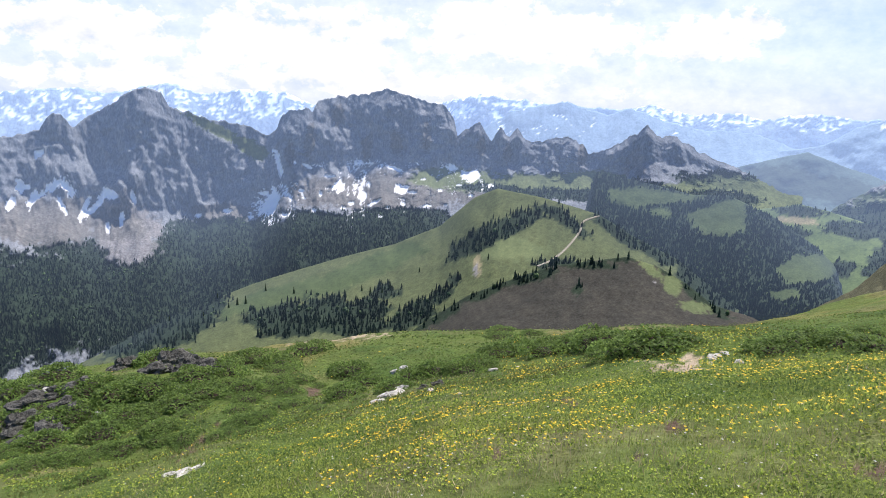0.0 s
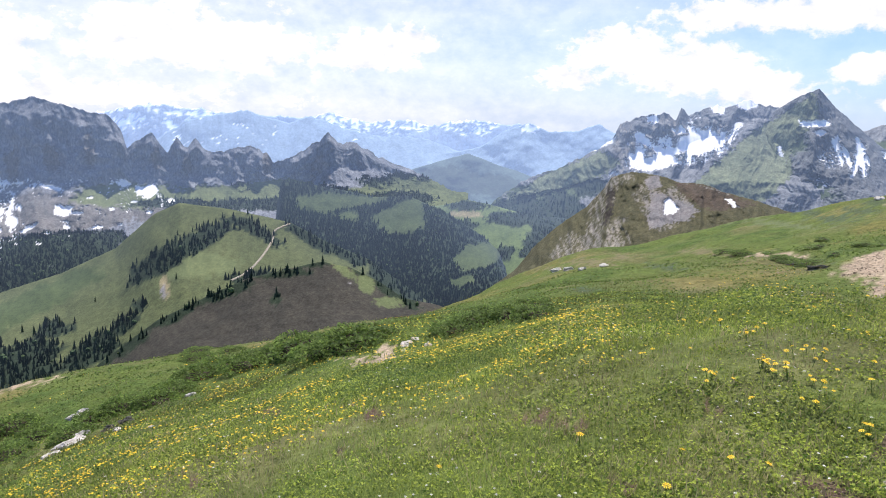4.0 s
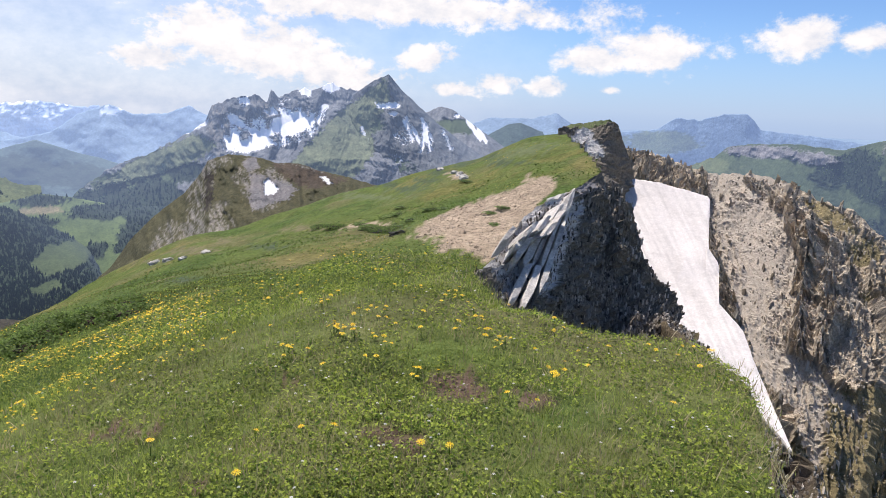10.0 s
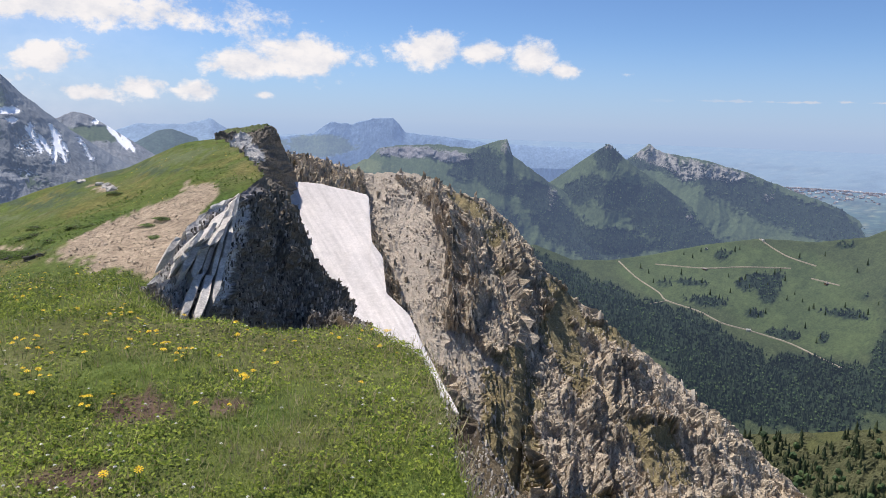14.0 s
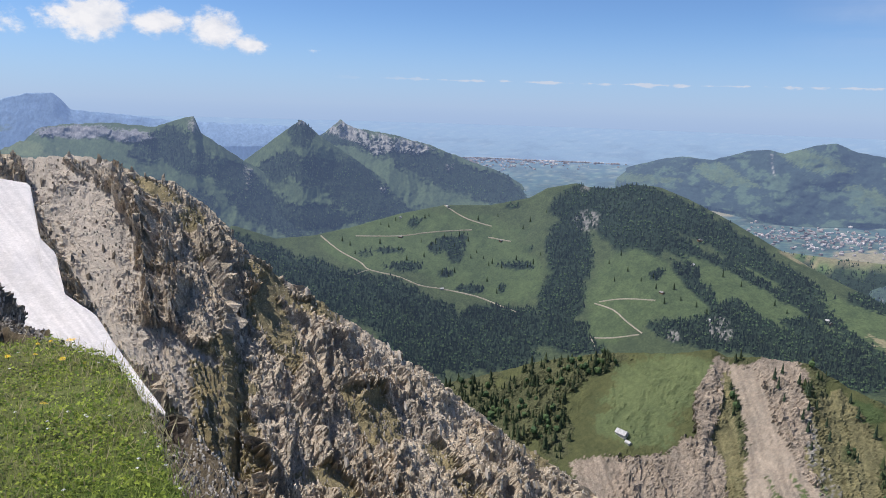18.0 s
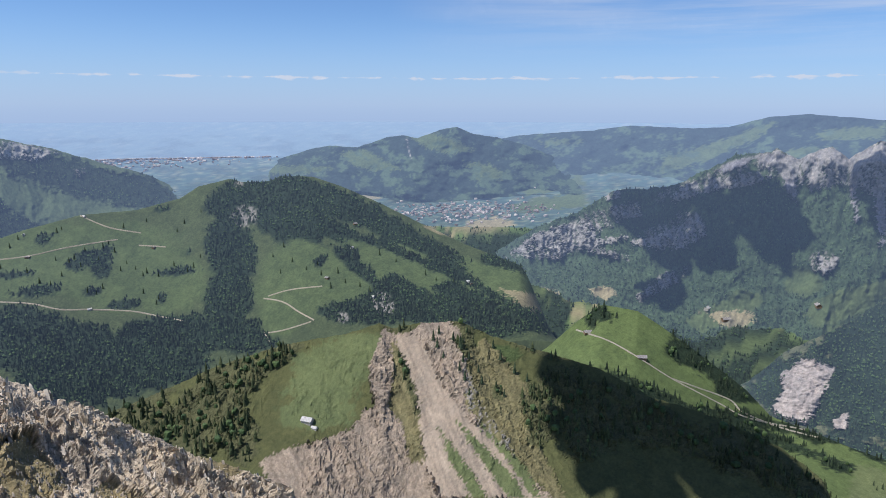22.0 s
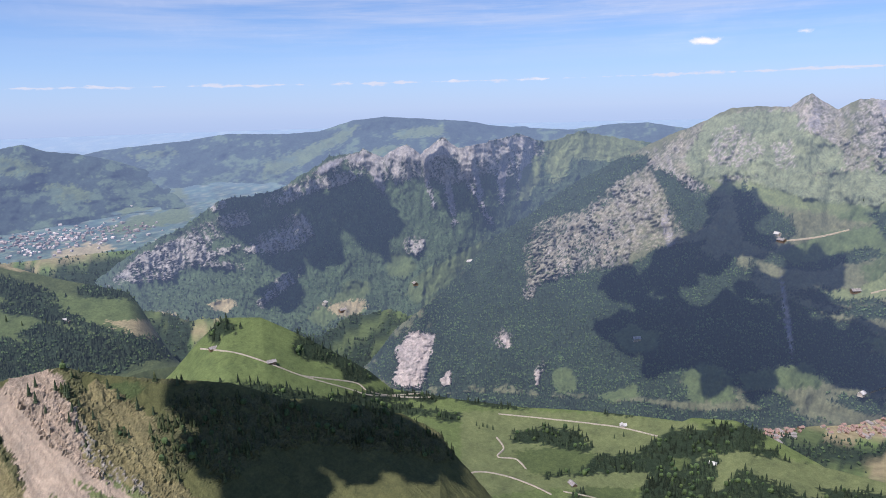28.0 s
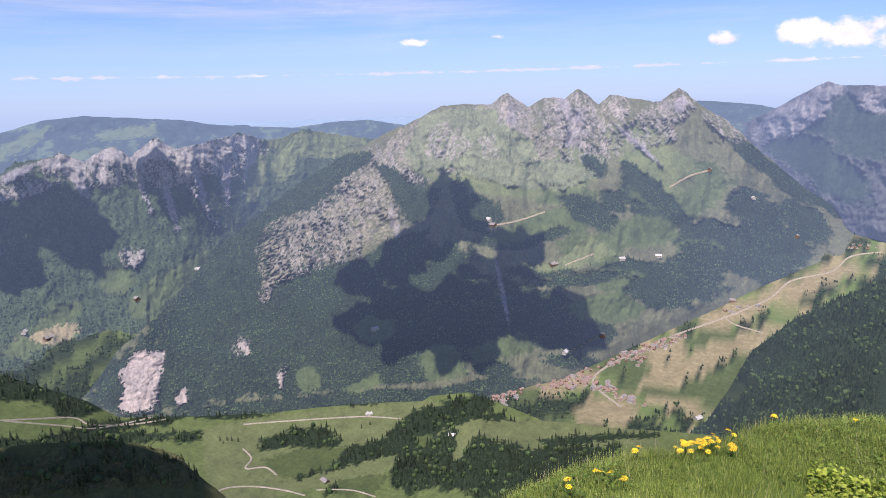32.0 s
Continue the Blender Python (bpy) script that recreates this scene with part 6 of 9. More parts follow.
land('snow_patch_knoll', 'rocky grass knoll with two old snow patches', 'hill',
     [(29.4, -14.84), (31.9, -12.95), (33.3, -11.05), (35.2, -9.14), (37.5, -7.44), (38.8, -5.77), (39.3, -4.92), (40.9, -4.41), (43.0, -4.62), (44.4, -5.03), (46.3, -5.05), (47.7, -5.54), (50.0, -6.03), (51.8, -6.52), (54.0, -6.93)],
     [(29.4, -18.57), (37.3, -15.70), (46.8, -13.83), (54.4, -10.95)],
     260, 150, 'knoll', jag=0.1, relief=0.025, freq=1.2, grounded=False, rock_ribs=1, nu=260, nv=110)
spots('H', (88.0, -7.1, 1.89, 0.57, 30), (90.5, -9.3, 1.13, 0.95, 40), (96.5, -15.2, 1.04, 2.84, -40), (101.6, -18.1, 0.66, 2.36, -40), (94.0, -24.4, 1.89, 2.84, -30), (88.8, -26.3, 1.42, 2.36, -30), (104.1, -13.7, 1.23, 2.36, -42), (100.3, -10.9, 0.95, 1.42, -40), (107.0, -17.4, 0.95, 1.89, -42), (96.5, -17.2, 1.89, 2.36, -35), (91.8, -20.5, 1.89, 1.89, -40), (100.2, -28.1, 2.84, 1.89, -40), (113.2, -23.3, 0.76, 1.89, -42), (119.5, -27.8, 1.89, 0.76, 40), (96.7, -15.5, 2.84, 0.66, 40))
spots('H', (100.5, -19.4, 2.36, 0.57, 42), (93.0, -20.3, 2.36, 1.04, 40), (104.9, -25.1, 2.84, 0.66, 42), (96.0, -25.8, 2.84, 0.95, 40), (110.8, -28.4, 2.36, 0.57, 42), (101.8, -30.7, 2.84, 0.85, 40), (91.5, -13.3, 1.89, 0.57, 40), (113.9, -31.5, 1.89, 0.57, 40))
spots('S', (108.7, -24.4, 0.47, 0.43, 30), (92.8, -29.4, 0.43, 1.42, -38))
fields('L', [(79.06, -4.38), (82.74, -4.03), (85.54, -5.18), (85.23, -8.33), (86.48, -10.46), (86.32, -13.06), (88.91, -13.55), (88.41, -16.15), (89.38, -18.91), (92.10, -20.66), (91.30, -23.56), (90.03, -25.80), (87.54, -23.39), (84.93, -19.41), (82.72, -15.20), (80.95, -11.22), (79.25, -7.93)])
fields('H', [(94.74, -16.21), (96.64, -16.07), (99.36, -20.82), (98.06, -22.52), (95.90, -19.34)], [(89.58, -20.22), (93.13, -21.83), (94.17, -26.63), (95.66, -29.97), (91.62, -30.31), (89.86, -26.05)], [(94.60, -13.90), (99.48, -16.28), (102.83, -17.74), (99.59, -17.64), (96.61, -15.61)], [(101.94, -23.38), (105.65, -23.49), (108.31, -27.20), (104.76, -28.25)])
fields('A', [(81.85, -4.61), (85.17, -5.27), (88.64, -9.49), (90.70, -12.71), (94.60, -13.90), (94.26, -16.25), (91.78, -15.00), (89.28, -13.24), (86.76, -10.50), (86.20, -8.16), (83.78, -6.34)], [(86.86, -13.34), (90.28, -14.14), (92.17, -17.77), (91.04, -19.69), (89.48, -17.92), (86.51, -17.57)], [(91.83, -15.93), (94.83, -17.59), (97.05, -21.95), (95.08, -21.68), (93.00, -19.56)], [(94.25, -23.99), (97.05, -21.95), (102.00, -24.03), (104.35, -28.82), (96.66, -29.87), (95.47, -27.37)], [(96.61, -15.61), (99.62, -18.09), (102.46, -18.68), (105.48, -21.79), (102.85, -23.04), (99.83, -20.77)], [(103.36, -18.57), (105.67, -19.15), (109.14, -22.89), (112.65, -27.15), (108.85, -27.98), (105.65, -23.49)])
land('scree_ridge', 'steep broken limestone scree ridge with brown grass', 'ridge',
     [(71.0, -2.67), (71.9, -2.92), (73.3, -3.25), (75.6, -3.55), (77.5, -4.14), (79.4, -4.64), (82.7, -4.38), (85.1, -4.80), (87.0, -5.97), (89.4, -6.55), (91.3, -8.06), (92.8, -9.57), (93.9, -11.34), (97.3, -14.20), (101.1, -16.85), (102.8, -17.73), (105.1, -19.13), (108.9, -21.68), (113.9, -24.89), (117.0, -26.68), (120.6, -28.45), (123.3, -30.06), (126.0, -32.08), (129.2, -33.76), (132.9, -35.68)],
     [(71.0, -9.99), (76.0, -20.21), (81.2, -25.50), (86.6, -31.17), (92.6, -40.12), (92.9, -43.63), (114.0, -46.15), (134.0, -44.87)],
     [(70, 60), (80, 59), (88, 53), (95, 50), (104, 48.5), (110, 47), (122, 46)], [(70, 44), (80, 38), (95, 30), (110, 29.5), (122, 29.5)], 'scree_rock', jag=0.26, size=2.2, amp=0.85, dip=-70, grounded=False, rock_ribs=2, nu=580, nv=260)
# the buttress's shaded face is put into a dark base, its pale corner spotted on
spots('W', (69.4, -2.4, 0.9, 0.7, -30), (70.4, -3.2, 0.7, 0.8, -40))
spots('G', (69.0, -1.4, 1.89, 0.24, 0), (70.5, -1.0, 1.42, 0.24, 0), (71.3, -0.9, 0.57, 0.19, 0))
land('ridge_buttress', 'pale limestone buttress with a grassy cap behind the cliff', 'cliff',
     [(67.6, -1.67), (68.5, -1.29), (69.6, -1.07), (71.0, -0.80), (71.5, -0.74), (72.0, -1.09), (72.5, -2.30), (73.1, -3.21), (73.8, -5.18), (74.5, -6.56)],
     [(67.6, -4.48), (69.2, -6.06), (72.0, -8.58), (74.5, -10.41)],
     [(67.4, 45), (71.3, 46), (74.6, 50)], [(67.4, 40), (71, 38.5), (74.6, 47)], 'dark_rock', jag=0.12, size=1.6, amp=0.25, dip=50, grounded=False, rock_ribs=2, nu=150, nv=130)
spots('W', (64.1, -13.6, 1.23, 2.17, -30), (65.0, -11.6, 1.42, 2.17, -40), (66.4, -9.8, 1.61, 1.89, -45), (68.0, -7.9, 1.23, 1.23, -45))
spots('E', (69.9, -6.5, 0.95, 0.47, -30))
fields('W', [(63.34, -13.66), (65.15, -10.06), (67.69, -7.84), (70.03, -7.27), (69.25, -10.60), (67.07, -15.79), (63.89, -15.76)])
land('ridge_cliff', 'dark fractured limestone cliff at the end of the summit ridge', 'cliff',
     [(62.4, -14.47), (63.1, -13.23), (64.0, -11.71), (65.4, -8.98), (67.3, -7.33), (69.2, -6.43), (71.0, -5.11), (71.6, -5.05), (72.3, -5.59), (72.9, -6.13), (73.3, -7.71), (73.8, -9.11), (74.9, -10.88), (75.8, -13.22), (77.9, -16.09), (79.6, -17.72), (80.4, -18.48)],
     [(62.3, -17.16), (66.3, -18.24), (73.0, -20.21), (80.5, -21.02)],
     [(63, 16.4), (67.3, 21.0), (70.9, 26.6), (71.4, 28.0), (73.6, 28.6), (78, 28), (83, 24)], [(63, 13.6), (66, 14.8), (67.6, 16.6), (68.6, 19.0), (70.9, 21.8), (72, 23), (78, 22.5), (83, 20.5)], 'dark_rock', jag=0.16, size=0.9, amp=0.32, dip=64, grounded=False, rock_ribs=2, nu=300, nv=200)
spots('H', (80.9, -18.7, 1.42, 0.57, 40), (84.5, -22.2, 1.23, 0.57, 40))
spots('B', (88.3, -26.4, 0.47, 1.89, -25))
land('rim_rocks', 'broken brown rocks between the meadow rim and the snow gully', 'rocks',
     [(76.9, -16.30), (78.4, -17.1), (79.6, -17.8), (80.9, -18.9), (82.4, -20.0), (84.0, -21.2), (85.5, -22.7), (87.4, -24.5), (88.7, -25.09), (89.5, -26.24), (90.6, -27.42), (91.5, -28.60), (92.6, -29.81), (93.8, -31.62)],
     [(76.9, -16.44), (80.0, -20.58), (84.2, -24.46), (86.4, -28.24), (88.3, -32.66), (94.2, -35.87)],
     [(77, 26), (78, 25), (84, 18.5), (88, 15), (93, 12.5)], [(77, 25), (78, 22), (84, 14.5), (88, 11), (93, 9.5)], 'rim_rock', jag=0.14, size=0.7, amp=0.22, dip=-62, grounded=False, rock_ribs=2, nu=170, nv=110)
land('snow_gully', 'long white snowfield lying in the steep gully', 'snowfield',
     [(72.7, -6.14), (73.1, -5.57), (73.8, -5.32), (75.7, -5.46), (79.5, -6.28), (79.7, -6.51), (80.0, -10.27), (80.9, -11.42), (81.3, -14.47), (83.3, -16.26), (84.3, -18.30), (86.3, -21.63), (87.9, -24.10)],
     [(72.7, -6.46), (74.1, -9.25), (75.4, -13.23), (77.4, -15.54), (78.9, -17.00), (83.5, -20.34), (86.1, -22.77), (87.9, -24.19)],
     [(72, 50), (79, 48), (80, 36), (86, 21), (88, 20)], [(72, 48), (74, 36), (80, 24), (86, 20), (88, 19.5)], 'snow', jag=0.05, relief=0.012, by_el=[(-30, 16), (-24, 20), (-17, 27), (-11, 36), (-4, 50)], nu=160, nv=90, skirt=0.3, grounded=False)
# ---- valley ground: one sheet from below the summit out to the horizon
def valley_ground(name, label, r0, r1, nu, nv, glow):
    az = np.linspace(-180, 180, nu)
    r = r0 * (r1 / r0) ** np.linspace(0, 1, nv)
    A, Rr = np.meshgrid(az, r)
    el = np.interp(np.log(Rr), np.log(G_R), G_E)
    hills = smooth(Rr, 2500, 4000)
    el = el - 3.0 * smooth(Rr, 2600, 3600) * smooth(A, 74, 62) * smooth(A, -120, -60)
    el = el + 0.25 * fbm(A * 0.3, np.log(Rr) * 5, 5, 4) * (1 - hills) + 0.03 * fbm(A * 0.5, np.log(Rr) * 14, 6, 4) * hills * smooth(Rr, 4950, 4500)
    z = EYE[2] + Rr * np.tan(np.radians(el))
    a = np.radians(A)
    pts = np.stack([np.sin(a) * Rr, np.cos(a) * Rr, z], -1)
    AA = np.where(A < -100, A + 360, A)
    lot = np.where(Rr > 3000, 2.2, 1.0)
    patches = vnoise(AA * 1.1 * lot + 40 + 0.3 * fbm(AA, el * 2, 3), el * 3.6 * lot, 71)
    tone = np.array([(0.10, 0.15, 0.05, 0.4), (0.15, 0.17, 0.07, 0.4), (0.25, 0.22, 0.12, 0.4), (0.07, 0.10, 0.045, 0.6)])
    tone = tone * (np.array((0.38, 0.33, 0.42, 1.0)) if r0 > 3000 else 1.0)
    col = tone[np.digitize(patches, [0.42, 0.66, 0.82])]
    # far fields: haze put into the base colours, bluer and with less contrast
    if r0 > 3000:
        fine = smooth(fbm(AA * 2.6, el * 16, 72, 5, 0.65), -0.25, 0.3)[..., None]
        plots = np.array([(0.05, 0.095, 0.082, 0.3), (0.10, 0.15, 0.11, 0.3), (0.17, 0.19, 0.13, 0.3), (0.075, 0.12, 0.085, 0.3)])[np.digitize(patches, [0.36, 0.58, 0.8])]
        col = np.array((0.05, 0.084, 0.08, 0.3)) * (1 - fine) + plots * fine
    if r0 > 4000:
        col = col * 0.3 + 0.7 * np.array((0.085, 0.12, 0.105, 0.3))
    wood = smooth(fbm(AA * 0.9, el * 2.6, 91, 5, 0.6), 0.05, 0.13) * (Rr < 4700)
    spot, spot_wood = paint(AA, el, "ground", 3)
    k = (np.abs(spot - np.array(BASES["ground"][0])).sum(-1) > 0.02)[..., None]
    col = col + (np.array(PALETTE["F"]) - col) * wood[..., None] * (0.4 if r0 > 3000 else 1.0)
    col = np.where(k, spot, col)
    wood = np.where(k[..., 0], spot_wood, wood)
    # the rest of the haze is glow in the material
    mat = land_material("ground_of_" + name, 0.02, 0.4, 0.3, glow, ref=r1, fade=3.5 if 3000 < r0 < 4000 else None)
    ob = new(name, mesh_from(name, pts.reshape(-1, 3), grid_faces(nu, nv), mat, col.reshape(-1, 4)))
    tagged(ob, label, "ground", kind="structure")
    o = np.argsort(AA[0])
    o = o[(AA[0][o] > -45) & (AA[0][o] < 235)]
    LANDS.append((name, AA[0][o], el[0][o], el[-1][o], pts[:, o], wood[:, o], (glow, r1), el[:, o]))


spots('F', (-32.2, -18.4, 10.40, 2.36, 0), (-25.9, -18.8, 5.67, 1.89, 0), (-28.8, -19.1, 5.67, 2.36, 0), (-23.1, -20.0, 3.78, 0.95, 0), (31.0, -11.6, 0.80, 0.66, 0), (33.0, -11.4, 0.71, 0.43, 0), (29.0, -13.4, 1.42, 0.66, 0), (25.6, -12.7, 3.31, 1.42, 20))
spots('M', (28.5, -11.5, 2.08, 1.13, 0), (33.2, -9.7, 1.89, 1.42, 0))
spots('D', (213.7, -21.5, 4.26, 0.85, -25), (218.7, -18.7, 2.84, 0.66, -25), (203.8, -22.6, 2.36, 0.43, 0), (208.1, -24.8, 2.36, 0.66, 0), (214.3, -24.2, 2.36, 0.47, 15), (212.4, -22.5, 2.36, 0.76, 0), (216.6, -17.3, 2.84, 0.47, -20))
spots('M', (210.7, -22.5, 1.23, 0.85, -30), (211.0, -20.8, 1.89, 0.43, -25), (217.1, -22.9, 2.84, 1.42, 0), (215.0, -17.5, 1.89, 0.47, -20), (200.9, -24.6, 1.42, 0.38, 0))
spots('F', (202.9, -24.9, 3.31, 0.66, -8), (214.6, -22.9, 0.95, 0.85, 40), (213.4, -23.6, 1.89, 0.33, 0), (216.9, -20.6, 1.61, 0.66, 0), (207.7, -26.3, 5.67, 0.47, -5), (209.7, -20.3, 1.42, 0.19, -25), (214.0, -20.2, 2.84, 0.24, -30), (164.6, -19.3, 8.98, 2.84, 0), (173.7, -24.1, 14.18, 0.76, 0), (189.2, -25.1, 6.62, 0.76, 0), (161.6, -16.2, 5.67, 1.89, 0))
spots('D', (162.9, -16.0, 2.13, 0.57, -8))
spots('M', (161.5, -16.8, 2.36, 0.66, -20), (163.9, -18.3, 2.60, 0.57, -30), (166.4, -19.0, 2.13, 0.47, -35), (161.2, -14.5, 1.89, 0.57, -20), (182.2, -25.0, 1.89, 0.38, 0), (186.2, -25.0, 1.89, 0.38, 0), (193.3, -24.4, 1.89, 0.47, 0), (199.4, -24.0, 1.89, 0.38, 0))
spots('F', (167.9, -21.6, 1.89, 1.42, 0))
spots('D', (212.7, -20.2, 3.78, 0.76, -25), (217.8, -17.1, 2.84, 0.66, -30), (222.7, -14.0, 3.78, 0.76, -25), (204.3, -23.4, 3.78, 0.76, -20), (207.3, -25.2, 2.84, 0.76, 0))
spots('M', (212.9, -23.2, 2.84, 1.18, 0), (216.6, -18.9, 2.36, 0.57, 0), (200.4, -26.2, 2.84, 0.76, 0), (209.1, -21.8, 2.84, 0.95, 0), (221.5, -13.3, 2.84, 0.47, 0))
spots('F', (202.4, -25.3, 3.31, 0.85, -10), (215.1, -22.6, 1.89, 0.43, -20), (195.8, -25.4, 2.84, 1.18, 0), (218.0, -20.9, 2.84, 0.66, 0), (219.5, -18.6, 2.36, 0.66, -35))
spots('D', (142.1, -9.8, 1.89, 0.47, 0), (141.7, -6.8, 2.84, 0.38, 0))
spots('M', (138.4, -7.2, 2.84, 0.47, 0), (145.0, -8.2, 2.36, 0.57, 0), (135.6, -6.9, 1.89, 0.38, 0))
spots('F', (142.1, -11.5, 2.84, 0.76, 0), (137.5, -6.2, 1.89, 0.28, 0), (145.0, -11.0, 1.89, 0.47, 0))

fields('D', [(210.58, -23.45), (211.89, -21.57), (215.39, -19.93), (219.88, -17.81), (222.65, -17.60), (216.73, -20.66), (215.92, -21.61), (212.89, -23.23)], [(211.08, -24.06), (215.18, -23.93), (215.24, -24.90), (213.43, -24.90)], [(206.32, -24.20), (209.68, -24.40), (210.69, -26.04), (206.87, -26.79), (205.38, -26.02)], [(200.89, -22.61), (204.82, -22.03), (204.34, -22.73), (201.88, -23.49)], [(214.37, -17.39), (217.29, -16.04), (218.95, -16.11), (215.70, -17.93)], [(221.59, -14.14), (224.47, -12.61), (225.23, -12.95), (222.46, -15.32), (220.98, -16.32)])
fields('M', [(208.47, -23.70), (211.43, -21.53), (211.97, -21.35), (210.35, -23.55)], [(211.76, -23.78), (215.52, -22.17), (219.20, -19.59), (219.90, -22.37), (216.61, -24.17), (214.82, -23.89)], [(199.89, -23.99), (202.38, -23.70), (201.89, -25.20), (199.63, -25.34)], [(214.03, -19.18), (216.16, -18.33), (216.62, -18.94), (214.73, -20.00)])
fields('F', [(133.81, -9.69), (139.67, -10.70), (144.73, -12.03), (150.88, -16.62), (147.82, -20.02), (138.98, -18.09), (132.13, -14.50)], [(142.50, -17.66), (150.77, -18.46), (152.55, -21.32), (145.43, -20.67)])
fields('M', [(142.87, -13.23), (145.94, -13.95), (149.04, -15.80), (148.08, -16.23), (144.51, -14.96)])
fields('M', [(201.78, -26.66), (205.94, -26.30), (207.60, -26.93), (205.25, -27.62), (201.85, -27.46)], [(197.51, -29.36), (206.09, -27.84), (212.41, -26.73), (212.46, -27.16), (197.10, -30.30)])
fields('F', [(199.54, -25.85), (206.51, -23.87), (206.23, -25.05), (200.89, -26.27)], [(201.89, -27.93), (207.63, -27.20), (212.39, -26.54), (212.43, -26.91), (202.80, -28.49)])
valley_ground("ground", "green valley floor with fields and small woods", 60, 3300, 1000, 125, 0.085)
fields('D', [(140.89, -9.66), (144.42, -9.12), (145.46, -9.82), (142.60, -10.46)], [(132.52, -7.20), (134.06, -7.12), (134.11, -7.66), (132.56, -7.74)], [(140.54, -6.20), (142.98, -6.68), (142.25, -7.25), (140.81, -6.92)], [(144.09, -6.18), (146.38, -6.42), (145.33, -7.01)])
fields('M', [(144.32, -8.23), (150.95, -6.79), (151.13, -8.08), (145.92, -8.84)], [(138.41, -9.96), (140.96, -10.40), (143.04, -10.85), (139.80, -11.17)], [(132.83, -5.37), (136.71, -5.19), (138.89, -6.17), (135.97, -6.56)], [(144.93, -6.83), (150.78, -5.53), (150.90, -6.39), (146.49, -7.32)])
fields('F', [(133.83, -6.99), (136.81, -6.38), (139.39, -7.02), (138.63, -7.82), (135.22, -7.95)], [(141.00, -10.70), (145.31, -10.17), (145.02, -10.97), (141.48, -11.44)], [(130.66, -6.14), (132.89, -6.18), (132.50, -6.97), (131.16, -6.90)])
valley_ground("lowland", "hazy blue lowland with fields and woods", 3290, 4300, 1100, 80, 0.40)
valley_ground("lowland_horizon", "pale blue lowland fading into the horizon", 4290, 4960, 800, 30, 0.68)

# ---- summit meadow: height by bearing and distance
M_AZ = np.array([-180, -150, -130, -100, -60, -35, -15, 5, 22, 40, 52, 60, 66, 72, 180])
M_R = np.array([0, 2.5, 5, 8, 13, 20, 28, 44])
M_Z = np.array([
    (0, 0, -.1, -.4, -2, -4, -6, -9), (0, .02, 0, -.3, -2, -4, -6, -9), (0, .02, -.02, -.6, -3.0, -6, -9, -14), (0, -.9, -2, -3.2, -5, -8, -11, -17), (0, -1.1, -2.6, -4.2, -6, -8.5, -11, -15),
    (0, -.9, -2.1, -3.6, -5.5, -7.9, -10, -13.4), (0, -.55, -1.4, -2.9, -5.1, -7.8, -9.6, -13.6), (0, -.3, -1.0, -2.2, -4.0, -6.6, -8.6, -13.2), (0, -.1, -.65, -1.5, -3.0, -5.0, -7.2, -12.0),
    (0, .05, -.2, -.75, -1.9, -3.4, -4.9, -7.0), (0, .12, .08, -.2, -1.8, -3.0, -3.9, -4.2), (0, .14, .1, -.2, -3.0, -2.4, -2.6, -2.1), (0, .14, .05, -1.0, -4.0, -2.5, -1.4, -0.3), (0, .14, -.05, -1.7, -5.5, -2.8, -.75, .75), (0, 0, -.1, -.4, -2, -4, -6, -9)])
E_AZ = np.array([-180, -165, -160, -151, -145, -142, -139, -130, -120, -60, 52, 72.4, 72.9, 77.5, 81.3, 84.2, 85.5, 86.8, 87.5, 88.2, 90, 95, 130, 170, 180])
E_R = np.array([1.7, 1.9, 2.45, 2.72, 2.9, 3.2, 3.5, 3.85, 5, 60, 60, 60, 6.0, 5.4, 4.85, 4.4, 4.0, 3.5, 3.0, 2.6, 2.25, 1.9, 1.6, 1.7, 1.7])


# the brink of the cliff: distance, bearing
BRINK_R = [8, 12, 15, 17, 22, 28, 29.5, 34, 40, 45, 60]
BRINK_AZ = [74, 66, 63.4, 63.8, 67.6, 71.2, 71.3, 70.0, 68.9, 68.4, 68.2]

# low mounds and hollows of the meadow: x, y, half widths, height
MOUNDS = [(6.2, 13.0, 2.2, 1.6, 0.5), (-7.0, 15.0, 3.5, 2.0, -0.7), (-12, 22, 5, 3, 0.8)]


def bell(x, y, cx, cy, rx, ry, rot=0.0):
    c, s = math.cos(rot), math.sin(rot)
    u, v = ((x - cx) * c + (y - cy) * s) / rx, (-(x - cx) * s + (y - cy) * c) / ry
    return np.exp(-(u * u + v * v))


